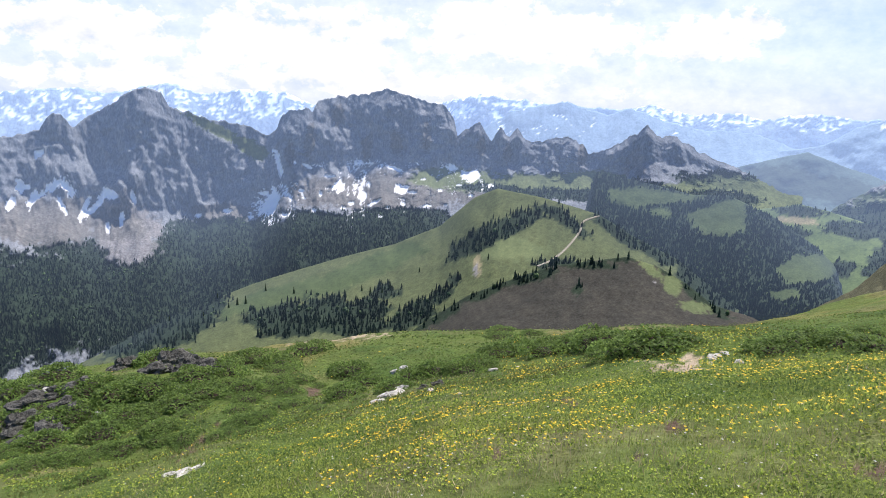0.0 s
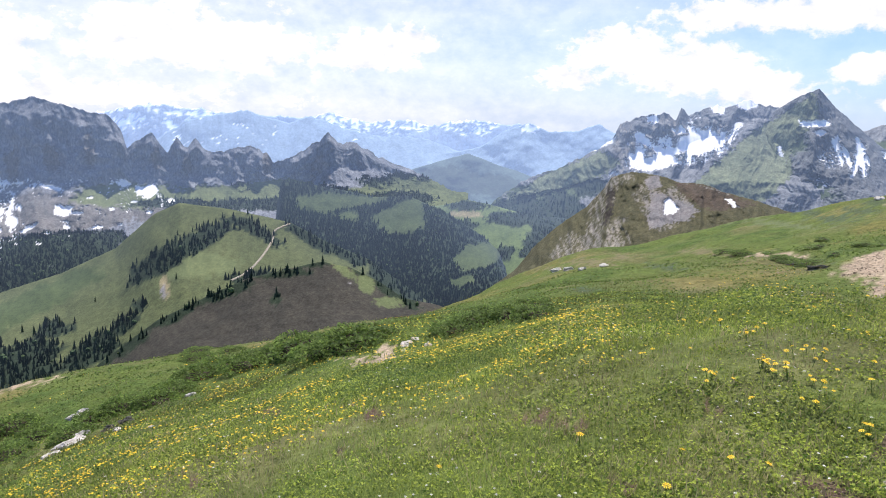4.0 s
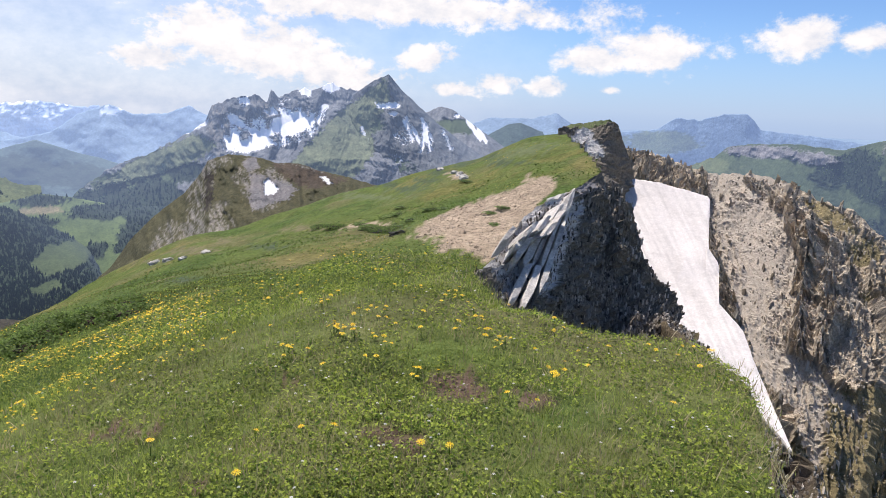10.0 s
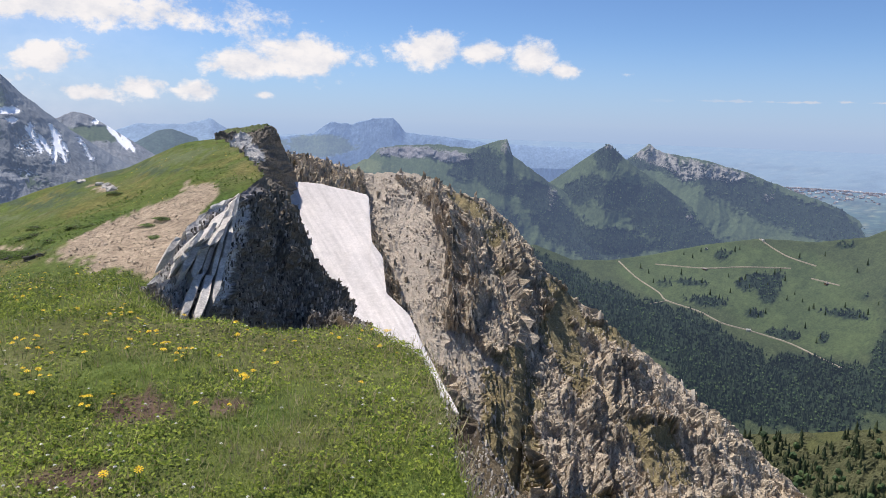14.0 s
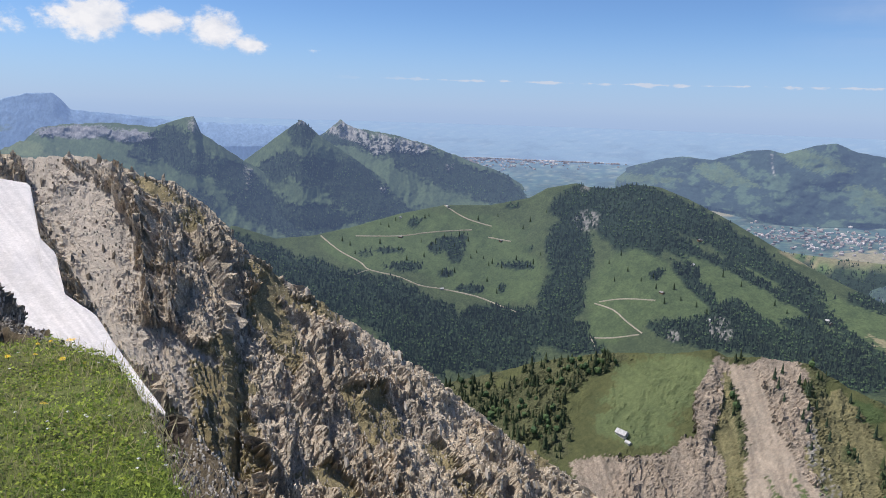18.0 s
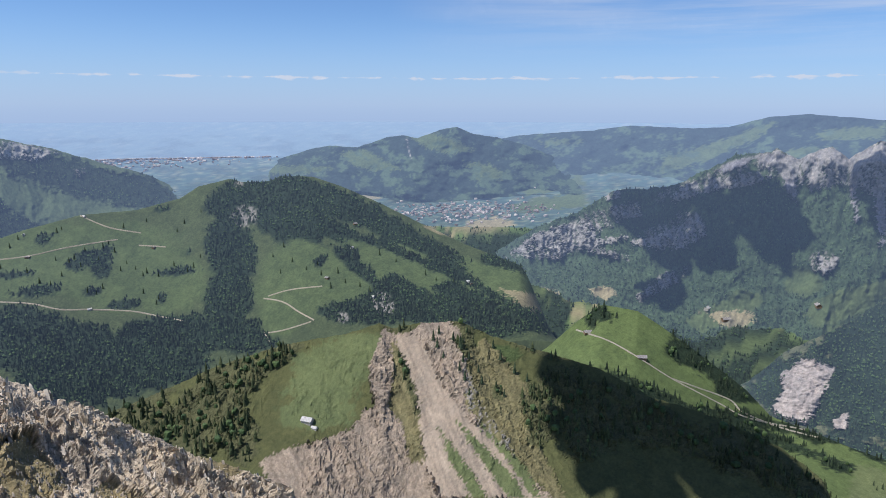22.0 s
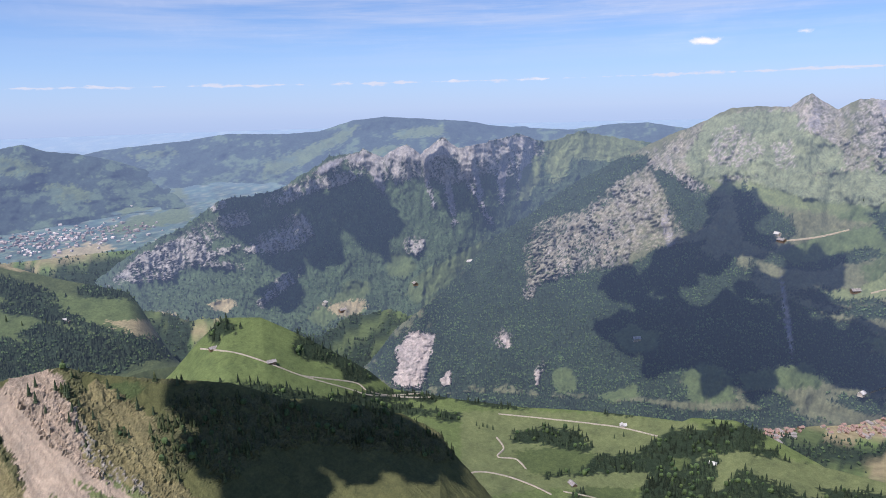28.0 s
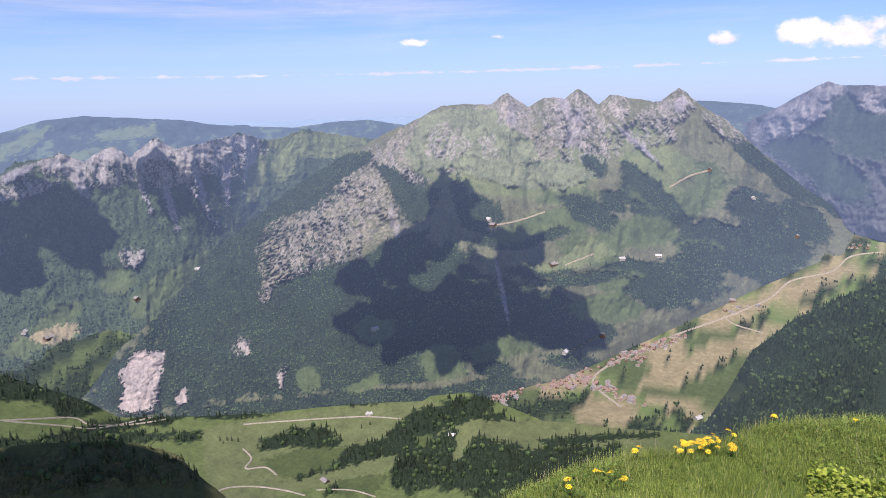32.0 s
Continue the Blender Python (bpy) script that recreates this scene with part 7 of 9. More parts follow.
def meadow_z(az, r, rough=True):
    """Height of the summit meadow."""
    az, r = np.asarray(az, float), np.asarray(r, float)
    tab = np.stack([np.interp(np.sqrt(r), np.sqrt(M_R), row) for row in M_Z])
    f = np.interp(az, M_AZ, np.arange(len(M_AZ)))
    i = np.clip(np.floor(f).astype(int), 0, len(M_AZ) - 2)
    t = f - i
    t = t * t * (3 - 2 * t) * 0.5 + t * 0.5
    z = np.take_along_axis(tab, i[None], 0)[0] * (1 - t) + np.take_along_axis(tab, i[None] + 1, 0)[0] * t
    x, y = r * np.sin(np.radians(az)), r * np.cos(np.radians(az))
    z = z + 0.14 * fbm(x / 3.5, y / 3.5, 11, 4) * smooth(r, 2, 6) * (1 + smooth(r, 8, 25)) + 0.045 * fbm(x * 1.6, y * 1.6, 12, 4, 0.6) + 0.012 * fbm(x * 6, y * 6, 13, 3, 0.6)
    for mx, my, rx, ry, h in MOUNDS:
        z = z + h * bell(x, y, mx, my, rx, ry)
    # the ground breaks away at the rim of the summit and along the cliff of the ridge
    out = np.maximum(r - np.interp(az, E_AZ, E_R), 0)
    z = z - out * out / (out + 0.5) * (1.35 + 2.6 * smooth(az, 66, 76) * (az < 118)) + np.minimum(out, 1.2) * (0.35 * fbm(x * 1.3, y * 1.3, 14, 5, 0.6, ridged=True) + 0.1 * fbm(x * 5, y * 5, 15, 3, 0.6))
    brink = np.interp(r, BRINK_R, BRINK_AZ)
    over = np.maximum(az - brink, 0) * (r > 8) * np.radians(1) * r * smooth(r, 8, 12)
    z = z - np.minimum(14 * over, 22) * (az < 110)
    # behind the skyline it falls away
    rim = np.interp(az, [-60, 15, 30, 45, 73], [34, 34, 44, 47, 46])
    past = np.maximum(r - rim, 0)
    return z - 0.55 * past * past / (past + 3)


MEADOW_COVER = []


def summit_meadow():
    nu, nv = 1000, 210
    az = np.linspace(-180, 180, nu)
    r = 0.05 + 62 * (np.linspace(0, 1, nv) ** 2.6)
    A, Rr = np.meshgrid(az, r)
    z = meadow_z(A, np.minimum(Rr, 62))
    a = np.radians(A)
    pts = np.stack([np.sin(a) * Rr, np.cos(a) * Rr, z], -1)
    x, y = pts[..., 0], pts[..., 1]
    n = fbm(x / 2.5, y / 2.5, 21, 5, 0.6)
    AA = np.where(A < -100, A + 360, A)
    el = np.degrees(np.arctan2(z - EYE[2], Rr))
    col, wood = paint(AA, el, "turf", 9, 2.5)
    turf = (np.abs(col - np.array(BASES["turf"][0])).sum(-1) < 0.02)[..., None]
    dry = np.array((0.135, 0.135, 0.055, 0.7))
    lush, rust = np.array((0.062, 0.105, 0.022, 0.8)), np.array((0.20, 0.165, 0.06, 0.8))
    m, g = fbm(x / 6 + 3, y / 6, 23, 5, 0.6), fbm(x / 1.1, y / 1.1, 24, 4, 0.6)
    col = np.where(turf, col + (dry - col) * smooth(n, -0.05, 0.5)[..., None], col)
    col = np.where(turf, col + (lush - col) * (0.85 * smooth(m + 0.5 * g, 0.05, 0.4))[..., None], col)
    col = np.where(turf, col + (rust - col) * (0.6 * smooth(-m + 0.6 * g, 0.15, 0.6) * smooth(Rr, 4, 14))[..., None], col)
    brink = np.interp(Rr, BRINK_R, BRINK_AZ)
    bare = smooth(A - brink, 0.1, 0.4) * (Rr > 11) * (A < 110)
    rim = smooth(Rr - np.interp(A, E_AZ, E_R), 0.5, 1.2)
    bare = np.maximum(bare, rim * (np.abs(A) > 60))[..., None]
    col = col + (np.array((0.165, 0.13, 0.09, 1.0)) - col) * bare
    MEADOW_COVER.append(col)
    mat = land_material("meadow_soil_and_grass", 1.4, 0.45, 0.6)
    ob = new("summit_meadow", mesh_from("summit_meadow", pts.reshape(-1, 3), grid_faces(nu, nv), mat, col.reshape(-1, 4)))
    tagged(ob, "short green alpine grass on the summit ridge", "meadow", kind="structure")


spots('N', (55.4, -7.0, 1.89, 0.43, -10), (53.6, -6.7, 1.23, 0.28, 0), (60.0, -4.7, 1.42, 0.33, -15), (58.1, -5.6, 1.13, 0.33, 0), (57.0, -6.3, 1.42, 0.28, 0), (62.1, -4.1, 1.42, 0.28, -10), (63.4, -4.5, 1.89, 0.38, 0), (54.5, -10.3, 1.42, 0.24, 0), (50.1, -10.3, 1.42, 0.24, 0), (43.9, -11.9, 1.89, 0.28, 0), (37.2, -14.3, 1.89, 0.28, 0))
spots('G', (65.2, -3.4, 2.84, 0.57, -15), (51.9, -7.7, 3.78, 0.38, 0))
spots('P', (60.6, -10.4, 2.84, 1.61, -25), (63.3, -10.0, 3.31, 1.42, -25), (58.1, -10.3, 2.36, 0.66, -15), (63.3, -7.7, 2.84, 0.66, -15), (66.5, -5.9, 1.42, 0.43, 0), (64.1, -11.3, 1.89, 1.89, -40), (61.9, -11.3, 1.89, 1.13, 20), (59.7, -5.8, 0.95, 0.33, 0), (51.0, -10.2, 2.84, 0.28, -5), (-8.9, -20.2, 3.78, 0.28, -3), (-32.3, -19.6, 4.26, 0.57, 0), (20.5, -20.1, 1.04, 0.57, 0), (19.4, -20.7, 2.84, 0.28, 0), (18.6, -21.1, 1.89, 0.28, 0))
spots('O', (18.4, -25.4, 1.23, 0.57, 0), (15.2, -28.2, 0.85, 0.38, 0), (3.0, -29.3, 1.23, 0.38, 0), (9.8, -24.6, 0.85, 0.33, 0), (16.4, -24.5, 0.85, 0.33, 0), (35.0, -25.7, 1.23, 0.57, 0))
spots('O', (-21.9, -27.5, 2.84, 0.38, -22), (-11.8, -24.4, 1.04, 0.47, 0), (33.2, -25.4, 2.36, 0.57, -12), (39.5, -30.2, 1.32, 0.66, 0))
spots('O', (62.3, -23.8, 2.60, 0.95, 0), (57.7, -27.7, 2.13, 1.04, 0))
spots('C', (38.1, -12.0, 2.84, 0.33, 0), (40.5, -11.3, 0.95, 0.43, 0), (47.5, -10.4, 2.84, 0.33, 0), (35.2, -12.7, 1.42, 0.19, 0))
spots('O', (68.8, -23.8, 1.89, 0.66, 0), (36.5, -25.9, 1.23, 0.43, 0))
spots('O', (60.9, -23.0, 2.36, 0.85, -15), (55.5, -27.1, 2.13, 0.76, 0))
spots('O', (65.8, -23.6, 1.42, 0.43, 0), (47.5, -23.0, 1.42, 0.43, 0))
fields('P', [(56.91, -9.82), (59.27, -8.52), (62.21, -7.79), (65.02, -6.35), (67.24, -5.54), (67.97, -6.19), (66.56, -7.72), (66.10, -9.21), (63.77, -11.73), (62.54, -13.12), (60.03, -11.48)])

summit_meadow()
# ---- woods
def leaf_material(name, low, high, rough=0.75, glow=0.0, haze=(0.36, 0.51, 0.86), ref=3000.0):
    """Foliage whose tone varies from tree to tree."""
    m, n, l, b = principled(name, rough, 0.25)
    geo = n.new("ShaderNodeNewGeometry").outputs["Random Per Island"]
    mx = n.new("ShaderNodeMix")
    mx.data_type = "RGBA"
    mx.inputs["A"].default_value, mx.inputs["B"].default_value = (*low, 1), (*high, 1)
    l.new(geo, mx.inputs["Factor"])
    grain = noise_node(n, l, 0.9, 3, n.new("ShaderNodeTexCoord").outputs["Object"])
    stand_tone = noise_node(n, l, 0.011, 4, n.new("ShaderNodeTexCoord").outputs["Object"])
    toned = vmul(n, l, mx.outputs["Result"], ramp(n, l, stand_tone, 0.35, 0.65, 0.7, 1.45))
    l.new(vmul(n, l, toned, ramp(n, l, grain, 0.3, 0.7, 0.7, 1.3)), b.inputs["Base Color"])
    # haze over distant foliage and roofs, put in as emission
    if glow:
        haze_emission(n, l, b, glow, haze, ref)
    return m


SPRUCE = leaf_material("spruce_needles", (0.026, 0.044, 0.025), (0.062, 0.088, 0.044))
BARK = surface("grey_brown_bark", (0.12, 0.09, 0.065), 3.0)


def spruce_verts(sides, tiers):
    """Stacked, slightly drooping cones of unit height, as vertices and triangles."""
    v, f = [], []
    for k in range(tiers):
        z0, z1 = 0.06 + 0.86 * k / tiers, min(1.0, 0.06 + 0.86 * (k + 1.75) / tiers)
        rad = 0.2 * (1 - 0.82 * k / tiers)
        base = len(v)
        for i in range(sides):
            a = 2 * math.pi * (i + 0.5 * (k % 2)) / sides
            w = rad * (1.15 if i % 2 else 0.8)
            v.append((w * math.cos(a), w * math.sin(a), z0 - (0.03 if i % 2 else 0)))
        v.append((0, 0, z1))
        f += [(base + i, base + (i + 1) % sides, base + sides) for i in range(sides)]
    return np.array(v), np.array(f)


def broadleaf_verts(seed):
    bm = bmesh.new()
    bmesh.ops.create_icosphere(bm, subdivisions=1, radius=0.45)
    v = np.array([p.co[:] for p in bm.verts])
    f = np.array([[q.index for q in p.verts] for p in bm.faces])
    bm.free()
    n = 1 + 0.32 * fbm(v[:, 0] * 5 + seed, v[:, 1] * 5 + v[:, 2] * 4, seed, 3)
    v = v * n[:, None] * np.array((0.85, 0.85, 1.05))
    v[:, 2] += 0.5
    return v, f


def stand(name, label, kinds, pos, hgt, material, rng):
    """Many trees joined into one wood."""
    vs, fs, off = [], [], 0
    pick = rng.integers(0, len(kinds), len(pos))
    for k, (v, f) in enumerate(kinds):
        p, h = pos[pick == k], hgt[pick == k]
        if not len(p):
            continue
        a = rng.uniform(0, 6.28, len(p))
        w = rng.uniform(0.8, 1.3, len(p))
        c, s = np.cos(a), np.sin(a)
        x = (v[None, :, 0] * c[:, None] - v[None, :, 1] * s[:, None]) * (h * w)[:, None]
        y = (v[None, :, 0] * s[:, None] + v[None, :, 1] * c[:, None]) * (h * w)[:, None]
        z = v[None, :, 2] * h[:, None]
        q = np.stack([x, y, z], -1) + p[:, None]
        vs.append(q.reshape(-1, 3))
        fs.append((f[None] + (np.arange(len(p)) * len(v))[:, None, None]).reshape(-1, 3) + off)
        off += len(p) * len(v)
    ob = new(name, mesh_from(name, np.concatenate(vs), np.concatenate(fs), material, flat=True))
    return tagged(ob, label, "forest", kind="stuff")


CONES = [spruce_verts(6, 3), spruce_verts(5, 3), spruce_verts(5, 2)]
DOMES = [broadleaf_verts(3), broadleaf_verts(8)]


def small_crown(sides, low, wide, seed):
    """A tree far off: a crooked double cone of unit height."""
    q = random.Random(seed)
    v = [(wide * q.uniform(0.75, 1.2) * math.cos(6.283 * i / sides), wide * q.uniform(0.75, 1.2) * math.sin(6.283 * i / sides), low + q.uniform(-0.06, 0.06)) for i in range(sides)] + [(0, 0, 1.0), (0, 0, 0)]
    f = [(i, (i + 1) % sides, sides) for i in range(sides)] + [((i + 1) % sides, i, sides + 1) for i in range(sides)]
    return np.array(v), np.array(f)


FAR_CONES = [small_crown(4, 0.12, 0.24, 1), small_crown(4, 0.15, 0.2, 2), small_crown(5, 0.12, 0.26, 3)]
FAR_DOMES = [small_crown(4, 0.5, 0.42, 4), small_crown(5, 0.55, 0.4, 5)]
NEAR_WOODS = ("pasture_ridge", "scrub_knoll", "green_plateau", "landslip_hill", "east_forest_mountain")
# share of broadleaf trees, tree height, spacing in degrees
WOOD_KIND = {"tower_range": (0.0, 13, 0.155), "meadow_hill": (0.3, 12, 0.14), "rock_band_ridge": (0.55, 11, 0.165), "great_mountain": (0.55, 10, 0.15),
             "pasture_ridge": (0.0, 14, 0.24), "scrub_knoll": (0.0, 11, 0.42), "alp_hills": (0.0, 10, 0.12), "side_valley_floor": (0.1, 10, 0.15), "green_plateau": (0.12, 12, 0.27),
             "east_forest_mountain": (0.18, 11, 0.17), "landslip_hill": (0.12, 9, 0.44), "ground": (0.3, 12, 0.21), "snow_massif": (0.1, 11, 0.19),
             "green_ridge": (0.3, 13, 0.15), "pointed_green_hill": (0.3, 13, 0.15), "rocky_green_hill": (0.3, 13, 0.15)}
for lname, az1, eb, et, pts, wood, glow, elg in list(LANDS):
    if lname not in WOOD_KIND:
        continue
    # trees take over the haze glow of the hill they stand on
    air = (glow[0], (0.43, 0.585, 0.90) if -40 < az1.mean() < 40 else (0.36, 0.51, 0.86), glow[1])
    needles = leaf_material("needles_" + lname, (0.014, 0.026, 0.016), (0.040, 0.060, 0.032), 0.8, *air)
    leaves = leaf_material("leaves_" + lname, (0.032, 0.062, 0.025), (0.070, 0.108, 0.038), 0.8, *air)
    share, tall, gap = WOOD_KIND[lname]
    if lname == "landslip_hill":
        needles = leaf_material("needles_" + lname, (0.030, 0.044, 0.020), (0.072, 0.090, 0.038), 0.8)
    rng = np.random.default_rng(len(lname) * 7 + 1)
    cell = np.abs((elg[1:, :-1] - elg[:-1, :-1]) * (az1[1:] - az1[:-1])[None])
    sight = (np.hypot(pts[:-1, :-1, 0], pts[:-1, :-1, 1]) > 380) & (elg[:-1, :-1] > -34) & (az1[:-1] > -35)[None] & (az1[:-1] < 228)[None]
    many = cell * np.clip(wood[:-1, :-1] * 1.3 - 0.3, 0, 1) / gap ** 2 * sight
    count = rng.poisson(many)
    jj, ii = np.nonzero(count)
    reps = count[jj, ii]
    jj, ii = np.repeat(jj, reps), np.repeat(ii, reps)
    f, g = rng.uniform(0, 1, len(ii))[:, None], rng.uniform(0, 1, len(ii))[:, None]
    p = (pts[jj, ii] * (1 - f) + pts[jj, ii + 1] * f) * (1 - g) + (pts[jj + 1, ii] * (1 - f) + pts[jj + 1, ii + 1] * f) * g
    h = tall * rng.uniform(0.5, 1.25, len(p))
    leafy = (rng.uniform(0, 1, len(p)) + 0.35 * fbm(az1[ii] * 0.9, elg[jj, ii] * 1.2, 77, 3)) < share
    p[:, 2] -= 0.6
    if (~leafy).sum() > 3:
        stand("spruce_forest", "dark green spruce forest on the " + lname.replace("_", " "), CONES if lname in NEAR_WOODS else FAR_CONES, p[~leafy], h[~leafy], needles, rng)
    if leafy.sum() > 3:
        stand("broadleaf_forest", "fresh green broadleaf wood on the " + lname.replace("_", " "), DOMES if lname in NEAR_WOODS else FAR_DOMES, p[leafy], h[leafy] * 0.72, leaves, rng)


# ---- lone spruces on the pastures
def spruce_tree():
    top = new("spruce_tree")
    tagged(top, "lone dark green spruce on open pasture", "tree", group="lone spruces on the pastures")
    bm = bmesh.new()
    bmesh.ops.create_cone(bm, cap_ends=True, segments=6, radius1=0.022, radius2=0.008, depth=0.3, matrix=pose(0, 0, 0.15))
    part("trunk", bm, BARK, top, "grey-brown trunk")
    v, f = spruce_verts(8, 5)
    crown = new("crown", mesh_from("crown", v * np.array((0.9, 0.9, 1)), f, SPRUCE, flat=True))
    crown.parent = top
    return top


first_spruce = spruce_tree()
first_spruce.matrix_basis = Matrix.Translation(place("pasture_ridge", 3.9, -13.6)) @ Matrix.Scale(14, 4)


def lone(lname, tall, spot):
    for k, (az, el) in enumerate(spot):
        t = copy_thing(first_spruce, pose(0, 0, 0))
        h = tall * (0.75 + 0.5 * ((k * 37) % 11) / 11)
        t.matrix_basis = Matrix.Translation(Vector(place(lname, az, el)) - Vector((0, 0, 0.3))) @ Matrix.Rotation(k * 1.7, 4, "Z") @ Matrix.Scale(h, 4)


lone("pasture_ridge", 17, [(-1.99, -14.86), (-6.93, -16.46), (-4.50, -16.31), (-5.18, -16.60), (-6.20, -16.70), (-17.31, -17.31), (-18.00, -17.49), (-18.86, -16.77), (-16.63, -17.26), (-22.64, -18.16), (-12.67, -16.60), (-20.03, -18.02), (-23.55, -19.03), (-14.99, -16.29)])
lone("landslip_hill", 10, [(124.10, -20.18), (122.89, -20.93), (138.75, -20.14), (139.28, -20.94), (140.71, -22.02), (140.83, -20.27), (141.47, -21.03), (140.12, -19.55), (140.73, -20.08), (140.92, -21.41), (141.15, -22.74), (141.58, -23.88), (143.65, -20.02), (144.24, -21.06), (144.71, -23.88), (138.89, -18.94), (138.40, -19.52), (142.34, -22.04), (142.71, -22.96), (145.56, -22.02), (146.69, -22.59), (148.71, -20.78)])
lone("green_plateau", 11, [(170.48, -25.29), (171.07, -25.40), (171.72, -25.50), (173.95, -26.10), (174.54, -26.19), (167.72, -25.08), (168.38, -25.19), (175.42, -26.42), (170.87, -25.56), (171.54, -25.60), (172.21, -25.64), (174.19, -26.36), (174.90, -26.26), (170.43, -25.56), (186.10, -26.63), (186.87, -26.42)])
lone("meadow_hill", 20, [(105.66, -9.85), (106.91, -9.50), (109.38, -9.24), (109.71, -9.06), (109.96, -11.49), (110.34, -11.31), (110.71, -11.87), (111.10, -10.80), (112.34, -10.66), (112.72, -10.38), (113.10, -11.04), (114.45, -12.45), (114.94, -13.01), (115.23, -12.82), (115.93, -14.89), (115.73, -15.27), (107.91, -12.77), (108.61, -12.97), (109.38, -12.42), (110.98, -13.85), (111.56, -14.04), (112.04, -13.67), (113.87, -11.98), (118.23, -12.97), (118.71, -12.68), (119.28, -11.91), (103.09, -11.57), (102.43, -11.23), (104.35, -11.94), (117.69, -9.81), (118.26, -9.19), (125.50, -13.58), (126.50, -12.69), (127.63, -13.38), (128.56, -13.04), (129.61, -14.97), (130.85, -14.56), (132.09, -14.93), (132.91, -15.41), (124.96, -12.20), (125.87, -11.45), (133.81, -12.36), (135.20, -12.93), (137.72, -14.05), (138.63, -14.49), (140.15, -14.67), (106.34, -10.04), (109.11, -11.25), (116.05, -13.14), (113.87, -9.24), (115.53, -8.90), (117.25, -12.42), (105.61, -11.42), (103.52, -12.27), (107.22, -11.92), (119.57, -8.36), (113.39, -12.45), (114.85, -14.33), (111.96, -11.50), (128.84, -13.86), (130.24, -13.77)])
lone("great_mountain", 12, [(206.33, -13.73), (203.21, -7.27), (216.93, -10.18), (214.74, -8.06), (208.38, -12.98), (209.50, -5.91)])


# ---- tracks and roads
GRAVEL = surface("pale_gravel", (0.42, 0.38, 0.31), 0.3, 0.3)


def track(lname, width, line):
    """A gravel track laid on a hill, from bearing and height angle to bearing and height angle."""
    pts = []
    q = [line[0]] + line + [line[-1]]
    for i in range(1, len(q) - 2):
        for k in range(8):
            w = k / 8
            spline = [0.5 * (2 * b + (c - a) * w + (2 * a - 5 * b + 4 * c - d) * w * w + (3 * b - a - 3 * c + d) * w ** 3) for a, b, c, d in zip(q[i - 1], q[i], q[i + 1], q[i + 2])]
            pts.append(Vector(place(lname, *spline)))
    pts.append(Vector(place(lname, *line[-1])))
    v, f = [], []
    for i, p in enumerate(pts):
        d = pts[min(i + 1, len(pts) - 1)] - pts[max(i - 1, 0)]
        side = Vector((d.y, -d.x, 0)).normalized() * width * 0.38
        up = Vector((0, 0, 0.0011 * p.length))
        v += [p - side + up, p + side + up, p + side - up, p - side - up]
    for i in range(len(pts) - 1):
        a, b = 4 * i, 4 * i + 4
        f += [(a, a + 1, b + 1, b), (a + 1, a + 2, b + 2, b + 1), (a + 3, a, b, b + 3)]
    ob = new("track", mesh_from("track", np.array([q[:] for q in v]), np.array(f), GRAVEL))
    tagged(ob, "pale gravel track winding over the pasture", "track", kind="structure")


track("pasture_ridge", 5.5, [(12.90, -9.48), (11.66, -10.02), (11.44, -10.83), (10.52, -12.20), (9.37, -13.30), (8.08, -13.95)])
track("meadow_hill", 5.2, [(100.67, -10.80), (102.17, -12.00), (103.95, -12.98), (104.76, -13.61), (107.17, -14.15), (109.05, -14.84), (110.97, -15.11), (113.88, -15.60), (115.84, -16.21), (117.57, -16.75)])
track("meadow_hill", 3.8, [(103.45, -14.02), (104.76, -13.61)])
track("meadow_hill", 4.5, [(111.03, -8.13), (112.92, -9.16), (115.06, -9.71)])
track("meadow_hill", 4.5, [(103.57, -10.81), (107.25, -10.76), (110.07, -10.37), (113.39, -10.09)])
track("meadow_hill", 4.5, [(114.83, -10.65), (116.75, -10.91)])
track("meadow_hill", 3.8, [(124.38, -15.37), (126.28, -14.95), (128.90, -14.79)])
track("meadow_hill", 4.5, [(124.04, -15.52), (125.61, -15.92), (126.86, -16.78), (128.11, -17.53)])
track("meadow_hill", 4.5, [(124.02, -18.33), (125.72, -18.15), (127.87, -17.64)])
track("meadow_hill", 3.8, [(123.92, -18.24), (124.56, -19.46)])
track("green_plateau", 3.5, [(150.78, -18.23), (153.64, -18.97), (156.53, -20.27), (158.98, -21.42), (162.46, -22.64), (164.96, -23.42), (168.96, -23.48)])
track("green_plateau", 4.2, [(158.69, -21.32), (160.79, -21.75), (163.37, -22.30), (164.45, -23.04), (167.23, -23.66), (170.20, -23.83)])
track("green_plateau", 3.5, [(175.94, -25.22), (180.22, -25.49), (184.16, -25.67), (186.66, -25.79), (189.68, -26.15)])
track("green_plateau", 3.5, [(175.75, -27.04), (176.38, -27.86), (175.83, -28.53), (177.49, -28.70), (178.39, -29.42)])
track("green_plateau", 3.5, [(172.59, -30.03), (174.04, -29.68), (176.39, -29.95), (178.77, -30.56), (180.70, -31.23)])
track("green_plateau", 2.8, [(181.74, -30.94), (184.77, -31.26), (187.04, -31.95)])
track("great_mountain", 6.0, [(198.03, -10.50), (200.41, -10.05), (202.53, -9.36)])
track("great_mountain", 6.0, [(212.37, -7.31), (213.82, -6.41), (215.25, -5.95)])
track("great_mountain", 5.2, [(204.80, -20.67), (207.16, -19.43)])
track("great_mountain", 5.2, [(204.22, -13.77), (206.54, -12.80)])
track("ground", 9, [(227.20, -11.42), (225.32, -11.92), (224.16, -13.14), (221.59, -14.06), (220.13, -15.56), (217.36, -17.13), (213.57, -18.87), (210.47, -20.45), (207.71, -21.97), (206.78, -23.28), (209.23, -24.96)])
